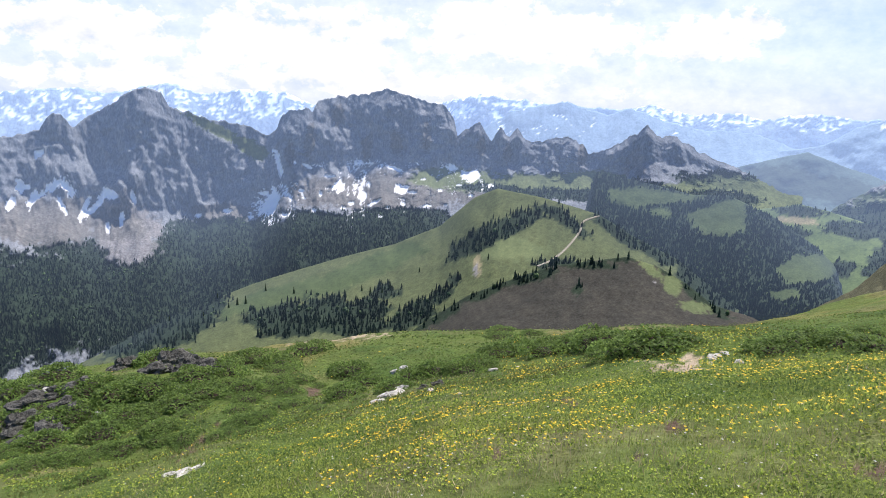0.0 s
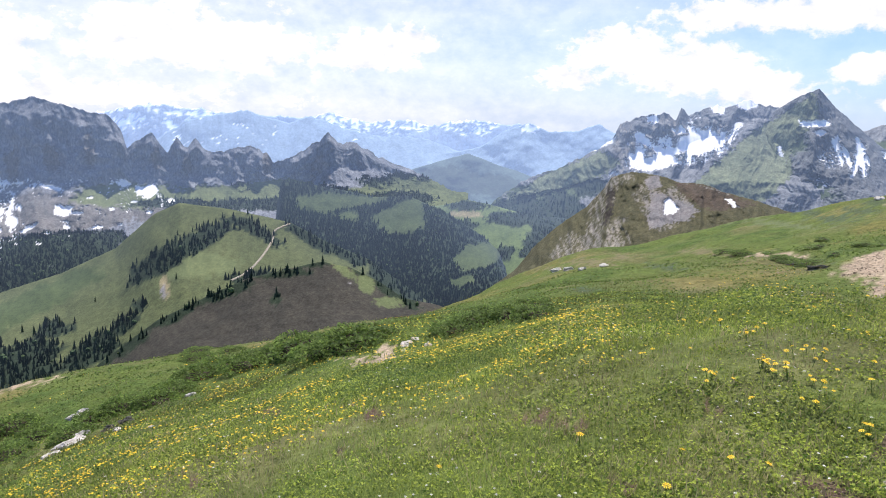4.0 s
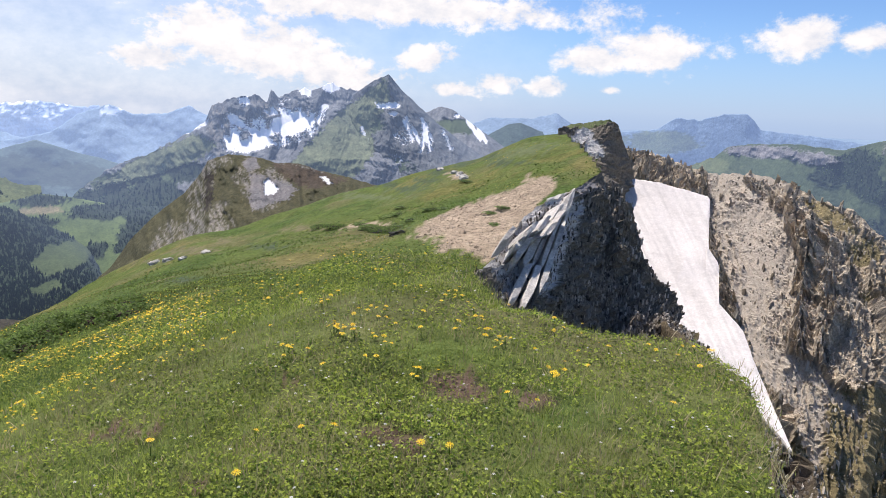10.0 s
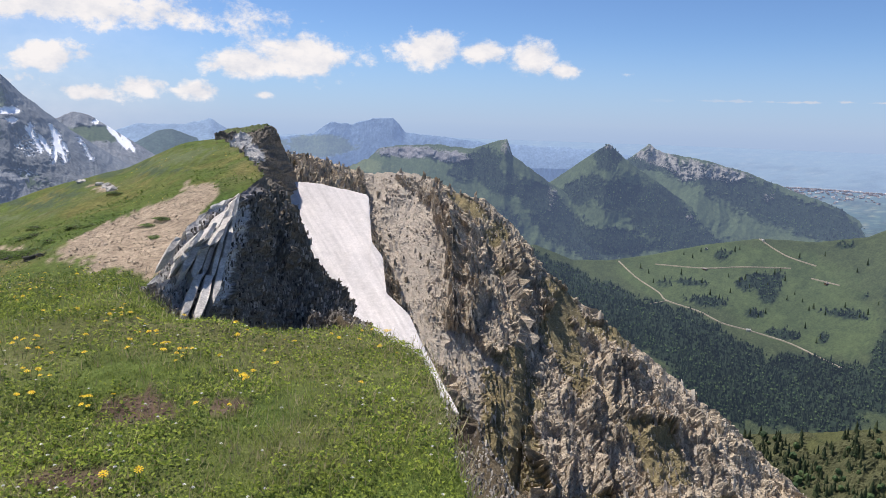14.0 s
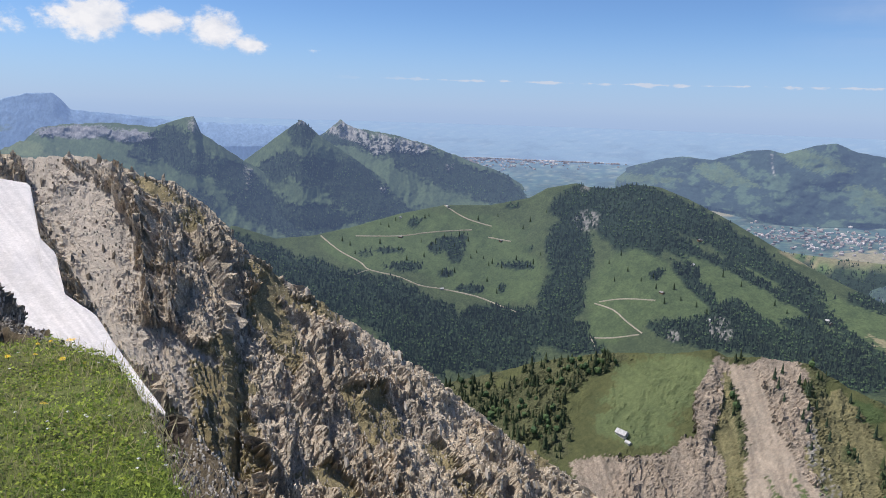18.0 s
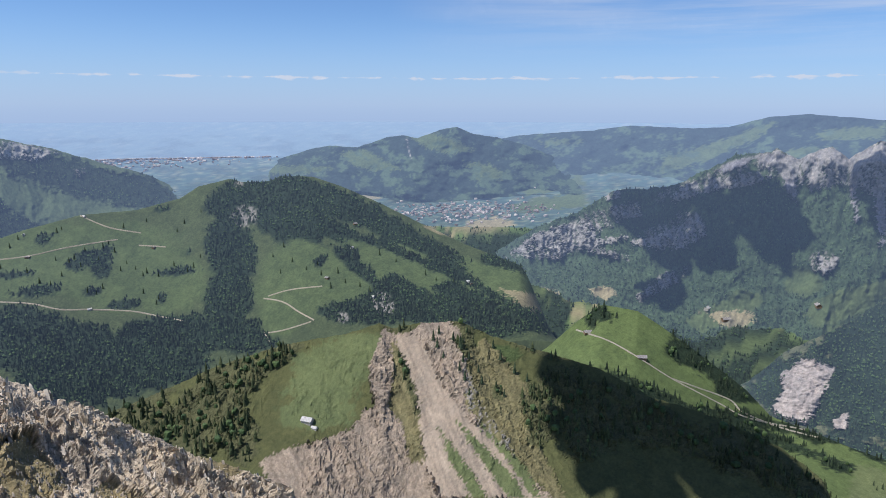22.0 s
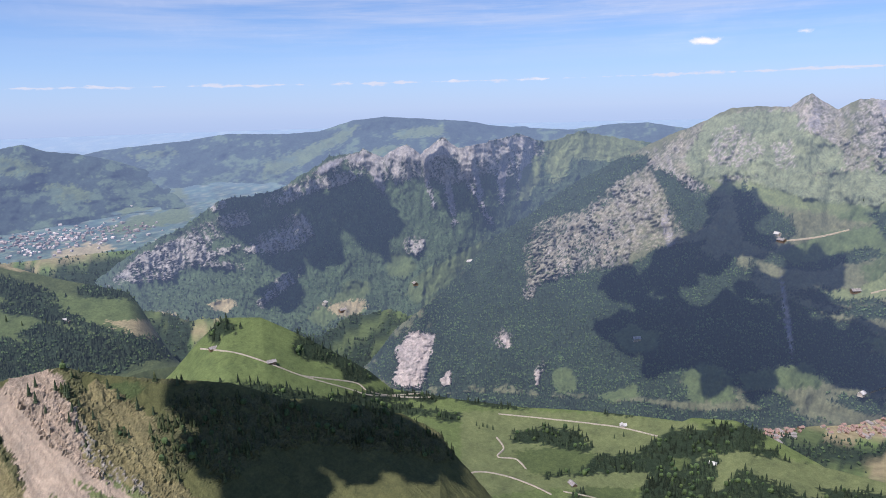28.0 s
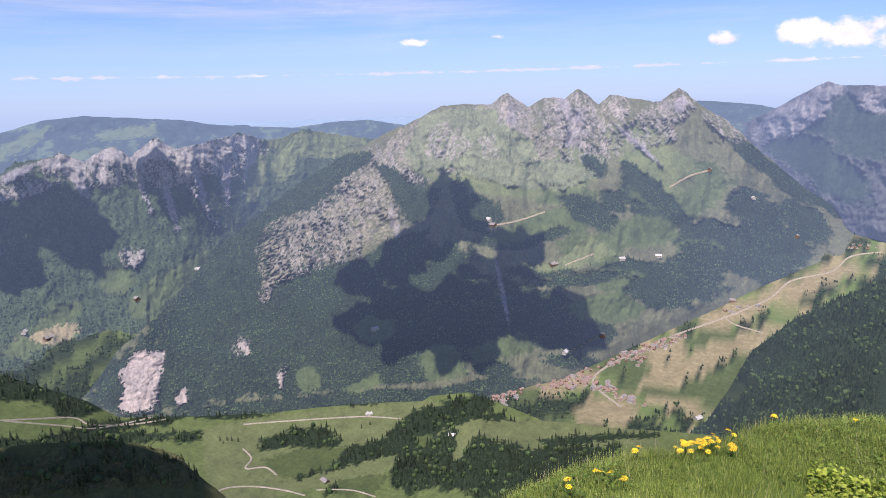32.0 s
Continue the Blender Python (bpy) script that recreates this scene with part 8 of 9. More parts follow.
track("ground", 6, [(219.92, -18.15), (217.82, -17.73), (216.94, -17.17)])

# ---- chalets and villages
PLASTER = surface("pale_plaster", (0.66, 0.62, 0.55), 0.4, 0.15, bump=0)
TIMBER = surface("brown_timber", (0.27, 0.19, 0.13), 0.8, 0.4)
TILES_RED = surface("red_brown_tiles", (0.36, 0.25, 0.21), 0.5, 0.4)
TILES_GREY = surface("grey_slates", (0.32, 0.30, 0.29), 0.5, 0.4)
SHEET = surface("pale_sheet_roof", (0.60, 0.59, 0.57), 0.5, 0.2, 0.6, 0)
GLASS_DARK = surface("dark_window", (0.03, 0.035, 0.04), 0.5, 0.1, 0.2, 0, spec=0.5)


def box(bm, sx, sy, sz, x=0, y=0, z=0, rz=0):
    bmesh.ops.create_cube(bm, size=1, matrix=pose(x, y, z, 0, 0, rz) @ Matrix.Diagonal((sx, sy, sz, 1)))


def gable(bm, sx, sy, eave, ridge, over, thick=0.25):
    """A pitched roof of two slabs with overhang."""
    for s in (-1, 1):
        y0, y1 = s * (sy / 2 + over), 0
        z0 = eave - (ridge - eave) * over / (sy / 2)
        vs = [bm.verts.new(c) for x in (-sx / 2 - over, sx / 2 + over) for c in ((x, y0, z0), (x, y1, ridge), (x, y1, ridge + thick), (x, y0, z0 + thick))]
        for q in ((0, 1, 2, 3), (7, 6, 5, 4), (0, 4, 5, 1), (1, 5, 6, 2), (2, 6, 7, 3), (3, 7, 4, 0)):
            bm.faces.new([vs[i] for i in q])
    bmesh.ops.recalc_face_normals(bm, faces=bm.faces)


def walls(bm, sx, sy, eave, ridge):
    vs = [bm.verts.new(c) for x in (-sx / 2, sx / 2) for c in ((x, -sy / 2, -2), (x, sy / 2, -2), (x, sy / 2, eave), (x, 0, ridge), (x, -sy / 2, eave))]
    for q in ((0, 1, 2, 3, 4), (9, 8, 7, 6, 5), (1, 0, 5, 6), (2, 1, 6, 7), (0, 4, 9, 5), (3, 2, 7, 8), (4, 3, 8, 9)):
        bm.faces.new([vs[i] for i in q])
    bmesh.ops.recalc_face_normals(bm, faces=bm.faces)


def house(name, label, group, size, wall, roof, detail):
    top = new(name)
    tagged(top, label, "house", group=group)
    sx, sy, eave, ridge = size
    bm = bmesh.new()
    walls(bm, sx, sy, eave, ridge)
    body = part("wall", bm, wall, top)
    bm = bmesh.new()
    gable(bm, sx, sy, eave, ridge, 0.9)
    rf = part("roof", bm, roof, top, "pitched roof")
    if detail:
        bm = bmesh.new()
        box(bm, 0.8, 0.8, 1.6, sx * 0.2, sy * 0.15, ridge)
        part("chimney", bm, PLASTER, rf)
        for k in range(3):
            bm = bmesh.new()
            box(bm, 1.0, 0.16, 1.1, -sx / 3 + k * sx / 3, -sy / 2 - 0.03, eave * 0.55)
            part("window", bm, GLASS_DARK, body)
        bm = bmesh.new()
        box(bm, 0.16, 1.2, 2.0, -sx / 2 - 0.03, 0, 1.0)
        part("door", bm, TIMBER, top)
    return top


def settle(thing, lname, az, el, turn, size=1.0):
    p = place(lname, az, el)
    thing.matrix_basis = pose(p[0], p[1], p[2], 0, 0, turn) @ Matrix.Scale(size, 4)


CHALETS = [house("alpine_chalet", "pale alpine chalet with a light grey roof on the pasture", "alpine chalets", (12, 8, 3, 6), PLASTER, SHEET, True),
           house("alpine_chalet", "alpine farmhouse with timber walls and a grey roof", "alpine chalets", (14, 9, 3.5, 6.5), TIMBER, TILES_GREY, True)]
settle(CHALETS[0], "landslip_hill", 127.21, -25.57, 20, 0.75)
settle(CHALETS[1], "green_plateau", 156.3, -20.08, 40)


def chalet(lname, size, spot):
    for k, (az, el) in enumerate(spot):
        h = copy_thing(CHALETS[k % 2], pose(0, 0, 0))
        settle(h, lname, az, el, 35 * k + 15, size)


chalet("landslip_hill", 0.4, [(127.79, -26.18)])
chalet("green_plateau", 0.9, [(186.82, -25.64), (151.73, -18.43), (186.72, -25.66), (182.54, -30.40), (194.24, -27.64)])
chalet("meadow_hill", 1.0, [(111.27, -8.22), (107.34, -10.85), (110.97, -15.11), (115.88, -10.92), (107.29, -9.23), (129.33, -14.16), (141.41, -14.60), (131.81, -9.75), (131.50, -11.70), (141.63, -14.77), (133.17, -15.84)])
chalet("great_mountain", 1.7, [(187.69, -18.84), (215.25, -5.95), (218.48, -8.03), (198.13, -10.50), (211.74, -12.85), (203.27, -13.79), (204.32, -20.92), (207.40, -19.42), (197.80, -10.03), (217.45, -18.42), (208.84, -13.19), (221.71, -10.76)])
chalet("rock_band_ridge", 1.8, [(173.58, -12.77), (162.55, -16.39), (161.09, -15.66), (168.88, -14.50), (182.41, -10.59)])
chalet("ground", 1.6, [(215.49, -25.17), (194.20, -28.87)])

VILLAGE = [house("village_house", "small village house with white walls and a red-brown roof", "houses of the village", (13, 10, 5, 8.5), PLASTER, TILES_RED, False),
           house("village_house", "village house with timber walls and a brown roof", "houses of the village", (14, 10, 5, 8.5), TIMBER, TILES_RED, False),
           house("village_house", "larger village building with pale walls and a grey roof", "houses of the village", (26, 13, 6, 9), PLASTER, TILES_GREY, False)]
vrng = random.Random(4)
for k, v in enumerate(VILLAGE):
    settle(v, "ground", 206.0 + k, -23.2, 30 * k)


def village(n, spread, spot):
    """n houses strewn round a line of places."""
    for k in range(n):
        w = vrng.random() * (len(spot) - 1)
        i = min(int(w), len(spot) - 2)
        f = w - i
        az = spot[i][0] * (1 - f) + spot[i + 1][0] * f + vrng.gauss(0, spread)
        el = spot[i][1] * (1 - f) + spot[i + 1][1] * f + vrng.gauss(0, spread * 0.45)
        kind = vrng.choices((0, 1, 2), (6, 3, 1))[0]
        settle(copy_thing(VILLAGE[kind], pose(0, 0, 0)), "ground", az, el, vrng.choice((20, 25, 110, 60)) + vrng.uniform(-8, 8), vrng.uniform(0.6, 0.95))


village(44, 0.6, [(197.73, -25.07), (199.94, -24.25)])
village(70, 0.75, [(202.37, -23.66), (206.83, -22.75)])
village(34, 0.4, [(207.10, -23.38), (208.98, -24.04), (210.60, -24.57)])
village(72, 0.32, [(207.93, -21.85), (209.69, -20.92), (211.83, -19.94), (213.89, -19.00)])
village(10, 0.4, [(209.28, -21.62), (211.02, -20.99)])
village(12, 0.4, [(225.09, -11.33), (227.16, -10.98)])
village(6, 0.3, [(217.34, -16.78), (219.36, -16.07)])


def far_town(name, label, lname, n, spread, spot):
    """A far-off town, too small to pick houses apart."""
    rng = np.random.default_rng(n)
    bm_v, bm_f = [], []
    cube = np.array([(x, y, z) for x in (-.5, .5) for y in (-.5, .5) for z in (0, 1)] + [(-.5, 0, 1.45), (.5, 0, 1.45)])
    tri = np.array([(0, 1, 5), (0, 5, 4), (2, 6, 7), (2, 7, 3), (0, 2, 3), (0, 3, 1), (4, 5, 7), (4, 7, 6), (1, 3, 8), (5, 9, 7), (1, 8, 9), (1, 9, 5), (3, 7, 9), (3, 9, 8)])
    for k in range(n):
        a, e = spot[rng.integers(0, len(spot))]
        p = place(lname, a + rng.normal(0, spread), e + rng.normal(0, spread * 0.2))
        s = rng.uniform(6, 13)
        t = rng.uniform(0, 3.14)
        c, q = math.cos(t), math.sin(t)
        v = cube * np.array((s * 1.3, s, s * 0.55))
        bm_f.append(tri + 10 * k)
        bm_v.append(np.stack([v[:, 0] * c - v[:, 1] * q, v[:, 0] * q + v[:, 1] * c, v[:, 2]], -1) + p)
    ob = new(name, mesh_from(name, np.concatenate(bm_v), np.concatenate(bm_f), TOWN, flat=True))
    tagged(ob, label, "town", kind="stuff")


# house colours plus a haze glow for the distance
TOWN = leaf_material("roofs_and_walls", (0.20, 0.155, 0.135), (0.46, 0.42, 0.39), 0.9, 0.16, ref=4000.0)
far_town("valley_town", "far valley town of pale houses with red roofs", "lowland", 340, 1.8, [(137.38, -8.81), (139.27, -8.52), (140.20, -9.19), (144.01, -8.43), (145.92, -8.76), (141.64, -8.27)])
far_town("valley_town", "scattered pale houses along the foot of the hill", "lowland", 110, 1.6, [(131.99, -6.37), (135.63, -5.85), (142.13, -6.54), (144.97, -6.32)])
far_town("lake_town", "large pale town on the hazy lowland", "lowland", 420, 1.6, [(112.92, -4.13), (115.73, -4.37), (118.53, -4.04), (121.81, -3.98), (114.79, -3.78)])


# ---- cumulus clouds high overhead, whose shadows lie on the slopes
CLOUD = surface("white_cloud", (0.85, 0.86, 0.88), 0.004, 0.05, bump=0)


def cloud(lname, height, puffs, spot):
    bm = bmesh.new()
    up = Vector(way(SUN_AZ, SUN_EL)) * height
    for k, (az, el) in enumerate(spot):
        c = Vector(place(lname, az, el)) + up
        r = puffs * (0.75 + 0.5 * ((k * 29) % 7) / 7)
        bmesh.ops.create_icosphere(bm, subdivisions=3, radius=1, matrix=Matrix.Translation(c) @ Matrix.Diagonal((r, r, r * 0.5, 1)))
    for v in bm.verts:
        n = noise.fractal(v.co * (2.2 / puffs), 1.0, 2.0, 4)
        v.co += v.normal * n * puffs * 0.7
    me = bpy.data.meshes.new("cumulus_cloud")
    bm.to_mesh(me)
    bm.free()
    me.materials.append(CLOUD)
    tagged(new("cumulus_cloud", me), "white cumulus cloud drifting high above the slopes", "cloud", kind="structure")


cloud("great_mountain", 1500, 95, [(186.78, -14.86), (189.74, -13.59), (192.71, -11.81), (194.68, -10.44), (189.60, -16.88), (192.49, -18.86), (195.50, -17.06), (197.51, -14.26), (199.45, -13.81), (200.41, -12.40), (198.44, -18.02), (201.38, -18.00), (204.28, -18.40), (195.44, -19.86), (189.48, -19.67), (186.60, -18.12), (194.73, -8.08)])
cloud("rock_band_ridge", 1600, 100, [(157.92, -7.57), (160.77, -7.64), (163.62, -7.21), (157.83, -10.40), (160.71, -10.46), (155.98, -8.93), (165.04, -8.63), (157.70, -14.63), (172.29, -6.54)])
cloud("landslip_hill", 800, 34, [(151.6, -22.7), (153.43, -23.19), (156.38, -24.26), (159.38, -24.83), (162.41, -25.79), (165.45, -26.67), (154.32, -25.48), (158.30, -27.01), (162.37, -27.98), (152.8, -26.0), (154.0, -27.9), (157.19, -29.55), (167.49, -27.94)])
# ---- the summit meadow's plants and stones
def cover_at(az, r):
    """Base colour of the meadow at a bearing and distance."""
    col = MEADOW_COVER[0]
    nv, nu = col.shape[:2]
    a = (np.asarray(az) + 180) % 360
    i = np.clip((a / 360 * (nu - 1)).round().astype(int), 0, nu - 1)
    j = np.clip((np.clip((np.asarray(r) - 0.05) / 62, 0, 1) ** (1 / 2.6) * (nv - 1)).round().astype(int), 0, nv - 1)
    return col[j, i]


def wrap(az):
    return (np.asarray(az) + 180) % 360 - 180


def spread(rng, n, az0, az1, r0, r1, power=1.0):
    """Random places on the turf: bearing, distance, point."""
    az = rng.uniform(az0, az1, n)
    r = r0 * (r1 / r0) ** (rng.uniform(0, 1, n) ** power)
    c = cover_at(wrap(az), r)
    keep = ((c[:, 1] > c[:, 0] * 0.94) | (rng.uniform(0, 1, n) < 0.3) & (c[:, 0] < 0.16)) & (c[:, 1] < 0.3)
    az, r = az[keep], r[keep]
    a = np.radians(az)
    return az, r, np.stack([np.sin(a) * r, np.cos(a) * r, meadow_z(wrap(az), r)], -1)


def blades(name, label, rng, p, hgt, wid, lean, per, material, spread_r):
    """Grass tufts: per blades at each place, each a leaning sliver."""
    n = len(p) * per
    base = np.repeat(p, per, 0) + np.concatenate([rng.normal(0, 1, (n, 2)) * np.repeat(spread_r, per)[:, None], np.zeros((n, 1))], 1)
    h = np.repeat(hgt, per) * rng.uniform(0.5, 1.25, n)
    w = np.repeat(wid, per) * rng.uniform(0.6, 1.3, n)
    t = rng.uniform(0, 6.283, n)
    d = np.stack([np.cos(t), np.sin(t), np.zeros(n)], -1)
    s = np.stack([-np.sin(t), np.cos(t), np.zeros(n)], -1) * w[:, None] / 2
    out = d * (h * rng.uniform(0.1, lean, n))[:, None]
    up = np.array((0, 0, 1.0))
    v = np.stack([base - s - up * 0.01, base + s - up * 0.01, base + out + up * (h * 0.95)[:, None]], 1)
    f = np.arange(n * 3).reshape(n, 3)
    ob = new(name, mesh_from(name, v.reshape(-1, 3), f, material, flat=True))
    return tagged(ob, label, "grass", kind="stuff")


def thin_leaf(name, low, high):
    m = leaf_material(name, low, high, 0.6)
    n, l = m.node_tree.nodes, m.node_tree.links
    b, o = n["Principled BSDF"], n["Material Output"]
    tr = n.new("ShaderNodeBsdfTranslucent")
    mix = n.new("ShaderNodeMixShader")
    mix.inputs[0].default_value = 0.4
    src = b.inputs["Base Color"].links[0].from_socket
    l.new(src, tr.inputs["Color"])
    l.new(b.outputs[0], mix.inputs[1])
    l.new(tr.outputs[0], mix.inputs[2])
    l.new(mix.outputs[0], o.inputs["Surface"])
    return m


GRASS = thin_leaf("alpine_grass", (0.095, 0.15, 0.018), (0.47, 0.53, 0.14))
ROUGH_GRASS = thin_leaf("rough_turf", (0.075, 0.10, 0.02), (0.24, 0.24, 0.07))
DRY_GRASS = thin_leaf("straw_grass", (0.30, 0.27, 0.13), (0.58, 0.50, 0.30))
MANTLE = thin_leaf("broad_meadow_leaves", (0.05, 0.115, 0.01), (0.46, 0.53, 0.085))
SHRUB = thin_leaf("shrub_leaves", (0.055, 0.10, 0.02), (0.19, 0.28, 0.055))
rng = np.random.default_rng(11)
for az0, az1, r0, r1, n, tall, wide in ((-36, 92, 1.6, 5.0, 36000, 0.03, 0.0036), (-36, 80, 5.0, 12, 28000, 0.036, 0.0075), (-36, 75, 12, 45, 26000, 0.045, 0.02), (190, 233, 1.8, 4.6, 36000, 0.045, 0.0019), (-36, 324, 0.25, 1.7, 5000, 0.05, 0.0045), (92, 190, 1.6, 3.0, 2500, 0.07, 0.005), (232, 324, 1.6, 7.0, 7000, 0.07, 0.007)):
    az, r, p = spread(rng, n, az0, az1, r0, r1)
    patch = 0.7 + 0.6 * fbm(p[:, 0] / 1.3, p[:, 1] / 1.3, 31, 3)
    far = r0 > 10
    blades("meadow_grass", "rough olive-green turf on the ridge" if far else "short green alpine meadow grass", rng, p, tall * np.clip(patch, 0.35, 1.5), np.full(len(p), wide), 0.9 if az0 > 100 else 1.7, 6, ROUGH_GRASS if far else GRASS, 0.018 + 0.006 * r)
az, r, p = spread(rng, 9000, -36, 92, 1.6, 20)
dry = fbm(p[:, 0] / 2.5, p[:, 1] / 2.5, 21, 5, 0.6) > 0.0
blades("dry_grass", "straw-coloured dead grass among the green", rng, p[dry], np.full(dry.sum(), 0.05), 0.004 + 0.0007 * r[dry], 1.2, 4, DRY_GRASS, 0.02 + 0.008 * r[dry])
az, r, p = spread(rng, 1500, 192, 232, 1.8, 4.5)
blades("dry_grass", "straw-coloured tall grass on the rim", rng, p, np.full(len(p), 0.075), np.full(len(p), 0.0018), 0.8, 2, DRY_GRASS, 0.03 + 0 * r)
az, r, p = spread(rng, 2500, 60, 92, 2.6, 6)
far_rim = r > np.interp(az, E_AZ, E_R) - 0.6
blades("dry_grass", "long dry grass hanging over the rim", rng, p[far_rim], np.full(far_rim.sum(), 0.07), np.full(far_rim.sum(), 0.005), 1.4, 4, DRY_GRASS, 0.05 + 0 * r[far_rim])


def leaf_cards(name, label, category, rng, p, size, tilt, material):
    """Small flat leaves lying at all angles, each a folded diamond."""
    n = len(p)
    t, q = rng.uniform(0, 6.283, n), rng.uniform(-tilt, tilt, (n, 2))
    x = np.stack([np.cos(t), np.sin(t), q[:, 0]], -1)
    y = np.stack([-np.sin(t), np.cos(t), q[:, 1]], -1)
    sz = size * rng.uniform(0.6, 1.4, n)
    z = np.array((0, 0, 1.0))
    v = np.stack([p - x * sz[:, None], p - y * sz[:, None] * 0.7 + z * sz[:, None] * 0.35, p + x * sz[:, None], p + y * sz[:, None] * 0.7 + z * sz[:, None] * 0.35], 1)
    k = np.arange(n)[:, None] * 4
    f = np.concatenate([k + np.array((0, 1, 2)), k + np.array((0, 2, 3))])
    me = mesh_from(name, v.reshape(-1, 3), f, material, flat=True)
    return me


az, r, p = spread(rng, 230000, -36, 92, 1.6, 20)
ok = fbm(p[:, 0] / 0.9, p[:, 1] / 0.9, 41, 4, 0.6) > rng.uniform(-0.35, 0.25, len(p))
p[:, 2] += rng.uniform(0.0, 0.03, len(p)) + 0.03 * np.clip(fbm(p[:, 0] / 0.35, p[:, 1] / 0.35, 42, 3, 0.6), 0, 1)
tagged(new("meadow_leaves", leaf_cards("meadow_leaves", "", "", rng, p[ok], 0.0045 + 0.0013 * r[ok], 0.6, MANTLE)), "bright green low leafy herbs in the turf", "herbs", kind="stuff")
corner = np.random.default_rng(61)
az, r, p = spread(corner, 30000, 190, 233, 1.8, 4.6)
ok = fbm(p[:, 0] / 0.5, p[:, 1] / 0.5, 43, 4, 0.6) > corner.uniform(-0.2, 0.4, len(p))
p[:, 2] += corner.uniform(0.0, 0.035, len(p))
tagged(new("meadow_leaves", leaf_cards("meadow_leaves", "", "", corner, p[ok], 0.008 + 0 * r[ok], 0.7, SHRUB)), "dark green leafy herbs among the grass of the rim", "herbs", kind="stuff")
az, r, p = spread(rng, 90000, -36, 72, 6, 34)
ok = fbm(p[:, 0] / 1.6, p[:, 1] / 1.6, 44, 4, 0.6) > rng.uniform(-0.4, 0.4, len(p))
p[:, 2] += rng.uniform(0.0, 0.05, len(p))
tagged(new("meadow_leaves", leaf_cards("meadow_leaves", "", "", rng, p[ok], 0.004 + 0.0014 * r[ok], 0.7, SHRUB)), "olive green low herbs further down the slope", "herbs", kind="stuff")
az, r, p = spread(rng, 5000, 224, 233, 2.2, 3.6)
ok = fbm(p[:, 0] / 0.9, p[:, 1] / 0.9, 43, 4, 0.6) > 0.05
p[:, 2] += rng.uniform(0.01, 0.06, len(p))
tagged(new("meadow_leaves", leaf_cards("meadow_leaves", "", "", rng, p[ok], np.full(ok.sum(), 0.011), 0.5, MANTLE)), "bright green leafy herbs on the rim", "herbs", kind="stuff")

# ---- yellow flowers
YELLOW = surface("yellow_petals", (0.92, 0.70, 0.05), 60, 0.25, 0.6, 0, second=(0.88, 0.52, 0.012))
STEM = surface("flower_stem", (0.12, 0.20, 0.04), 40, 0.3, bump=0)


def flower_head(rad, petals):
    """A composite flower: rings of narrow petals round a raised centre."""
    v, f = [(0, 0, 0.35 * rad)], []
    for ring, (ro, zo) in enumerate(((1.0, 0.12), (0.62, 0.42))):
        for i in range(petals):
            a, b = 2 * math.pi * (i + 0.5 * ring) / petals, math.pi / petals * 0.8
            k = len(v)
            v += [(0.2 * rad * math.cos(a - b), 0.2 * rad * math.sin(a - b), 0.2 * rad), (ro * rad * math.cos(a - b * 0.6), ro * rad * math.sin(a - b * 0.6), zo * rad),
                  (ro * rad * math.cos(a + b * 0.6), ro * rad * math.sin(a + b * 0.6), zo * rad), (0.2 * rad * math.cos(a + b), 0.2 * rad * math.sin(a + b), 0.2 * rad)]
            f += [(k, k + 1, k + 2), (k, k + 2, k + 3)]
    return np.array(v), np.array(f)


def yellow_flower():
    top = new("yellow_flower")
    tagged(top, "yellow hawkbit flower on a short stem in the grass", "flower", group="yellow flowers of the meadow")
    bm = bmesh.new()
    bmesh.ops.create_cone(bm, cap_ends=True, segments=5, radius1=0.0022, radius2=0.0016, depth=0.09, matrix=pose(0, 0, 0.035))
    part("stem", bm, STEM, top)
    v, f = flower_head(0.021, 9)
    head = new("head", mesh_from("head", v + np.array((0, 0, 0.078)), f, YELLOW, flat=True))
    head.parent = top
    tagged(head, "yellow flower head")
    return top


first_flower = yellow_flower()
first_flower.matrix_basis = pose(1.9, 2.6, float(meadow_z(36.2, 3.22)), 0, 0, 0)


def meet(az, el):
    """Where the line of sight at a bearing and height angle first meets the meadow."""
    r = np.concatenate([np.linspace(1.2, 12, 400), np.linspace(12, 60, 500)])
    e = np.degrees(np.arctan2(meadow_z(np.full(r.shape, float(wrap(az))), r) - EYE[2], r))
    k = int(np.argmax(e >= el)) if (e >= el).any() else int(np.argmax(e))
    a = math.radians(az)
    return Vector((math.sin(a) * r[k], math.cos(a) * r[k], EYE[2] + r[k] * math.tan(math.radians(e[k])))), float(r[k])


FLOWER_AT = []


def flowers(n, spread_a, spread_e, spot):
    """Flowers strewn round the given places."""
    fr = random.Random(int(n * 7 + spot[0][0]))
    for k in range(n):
        a, e = spot[k % len(spot)]
        FLOWER_AT.append(meet(a + fr.gauss(0, spread_a), e + fr.gauss(0, spread_e)))


flowers(34, 0.0, 0.0, [(48.77, -27.29), (59.14, -28.73), (57.95, -22.99), (66.41, -24.35), (51.11, -19.35), (51.37, -19.59), (50.79, -19.59), (52.46, -19.81), (55.57, -20.61), (47.02, -20.93), (53.44, -21.72), (54.71, -17.80), (54.37, -18.06), (69.70, -22.10), (79.35, -23.55), (61.83, -18.15), (63.54, -19.01), (64.97, -15.92), (65.89, -15.86), (65.42, -16.17), (69.88, -18.57), (61.64, -13.54), (63.63, -14.15), (50.39, -22.61), (54.04, -14.41), (57.58, -12.91), (54.45, -22.06), (63.75, -19.69), (55.39, -15.80), (52.84, -18.11), (58.17, -19.50), (60.03, -16.14), (49.05, -17.23), (46.58, -16.50)])
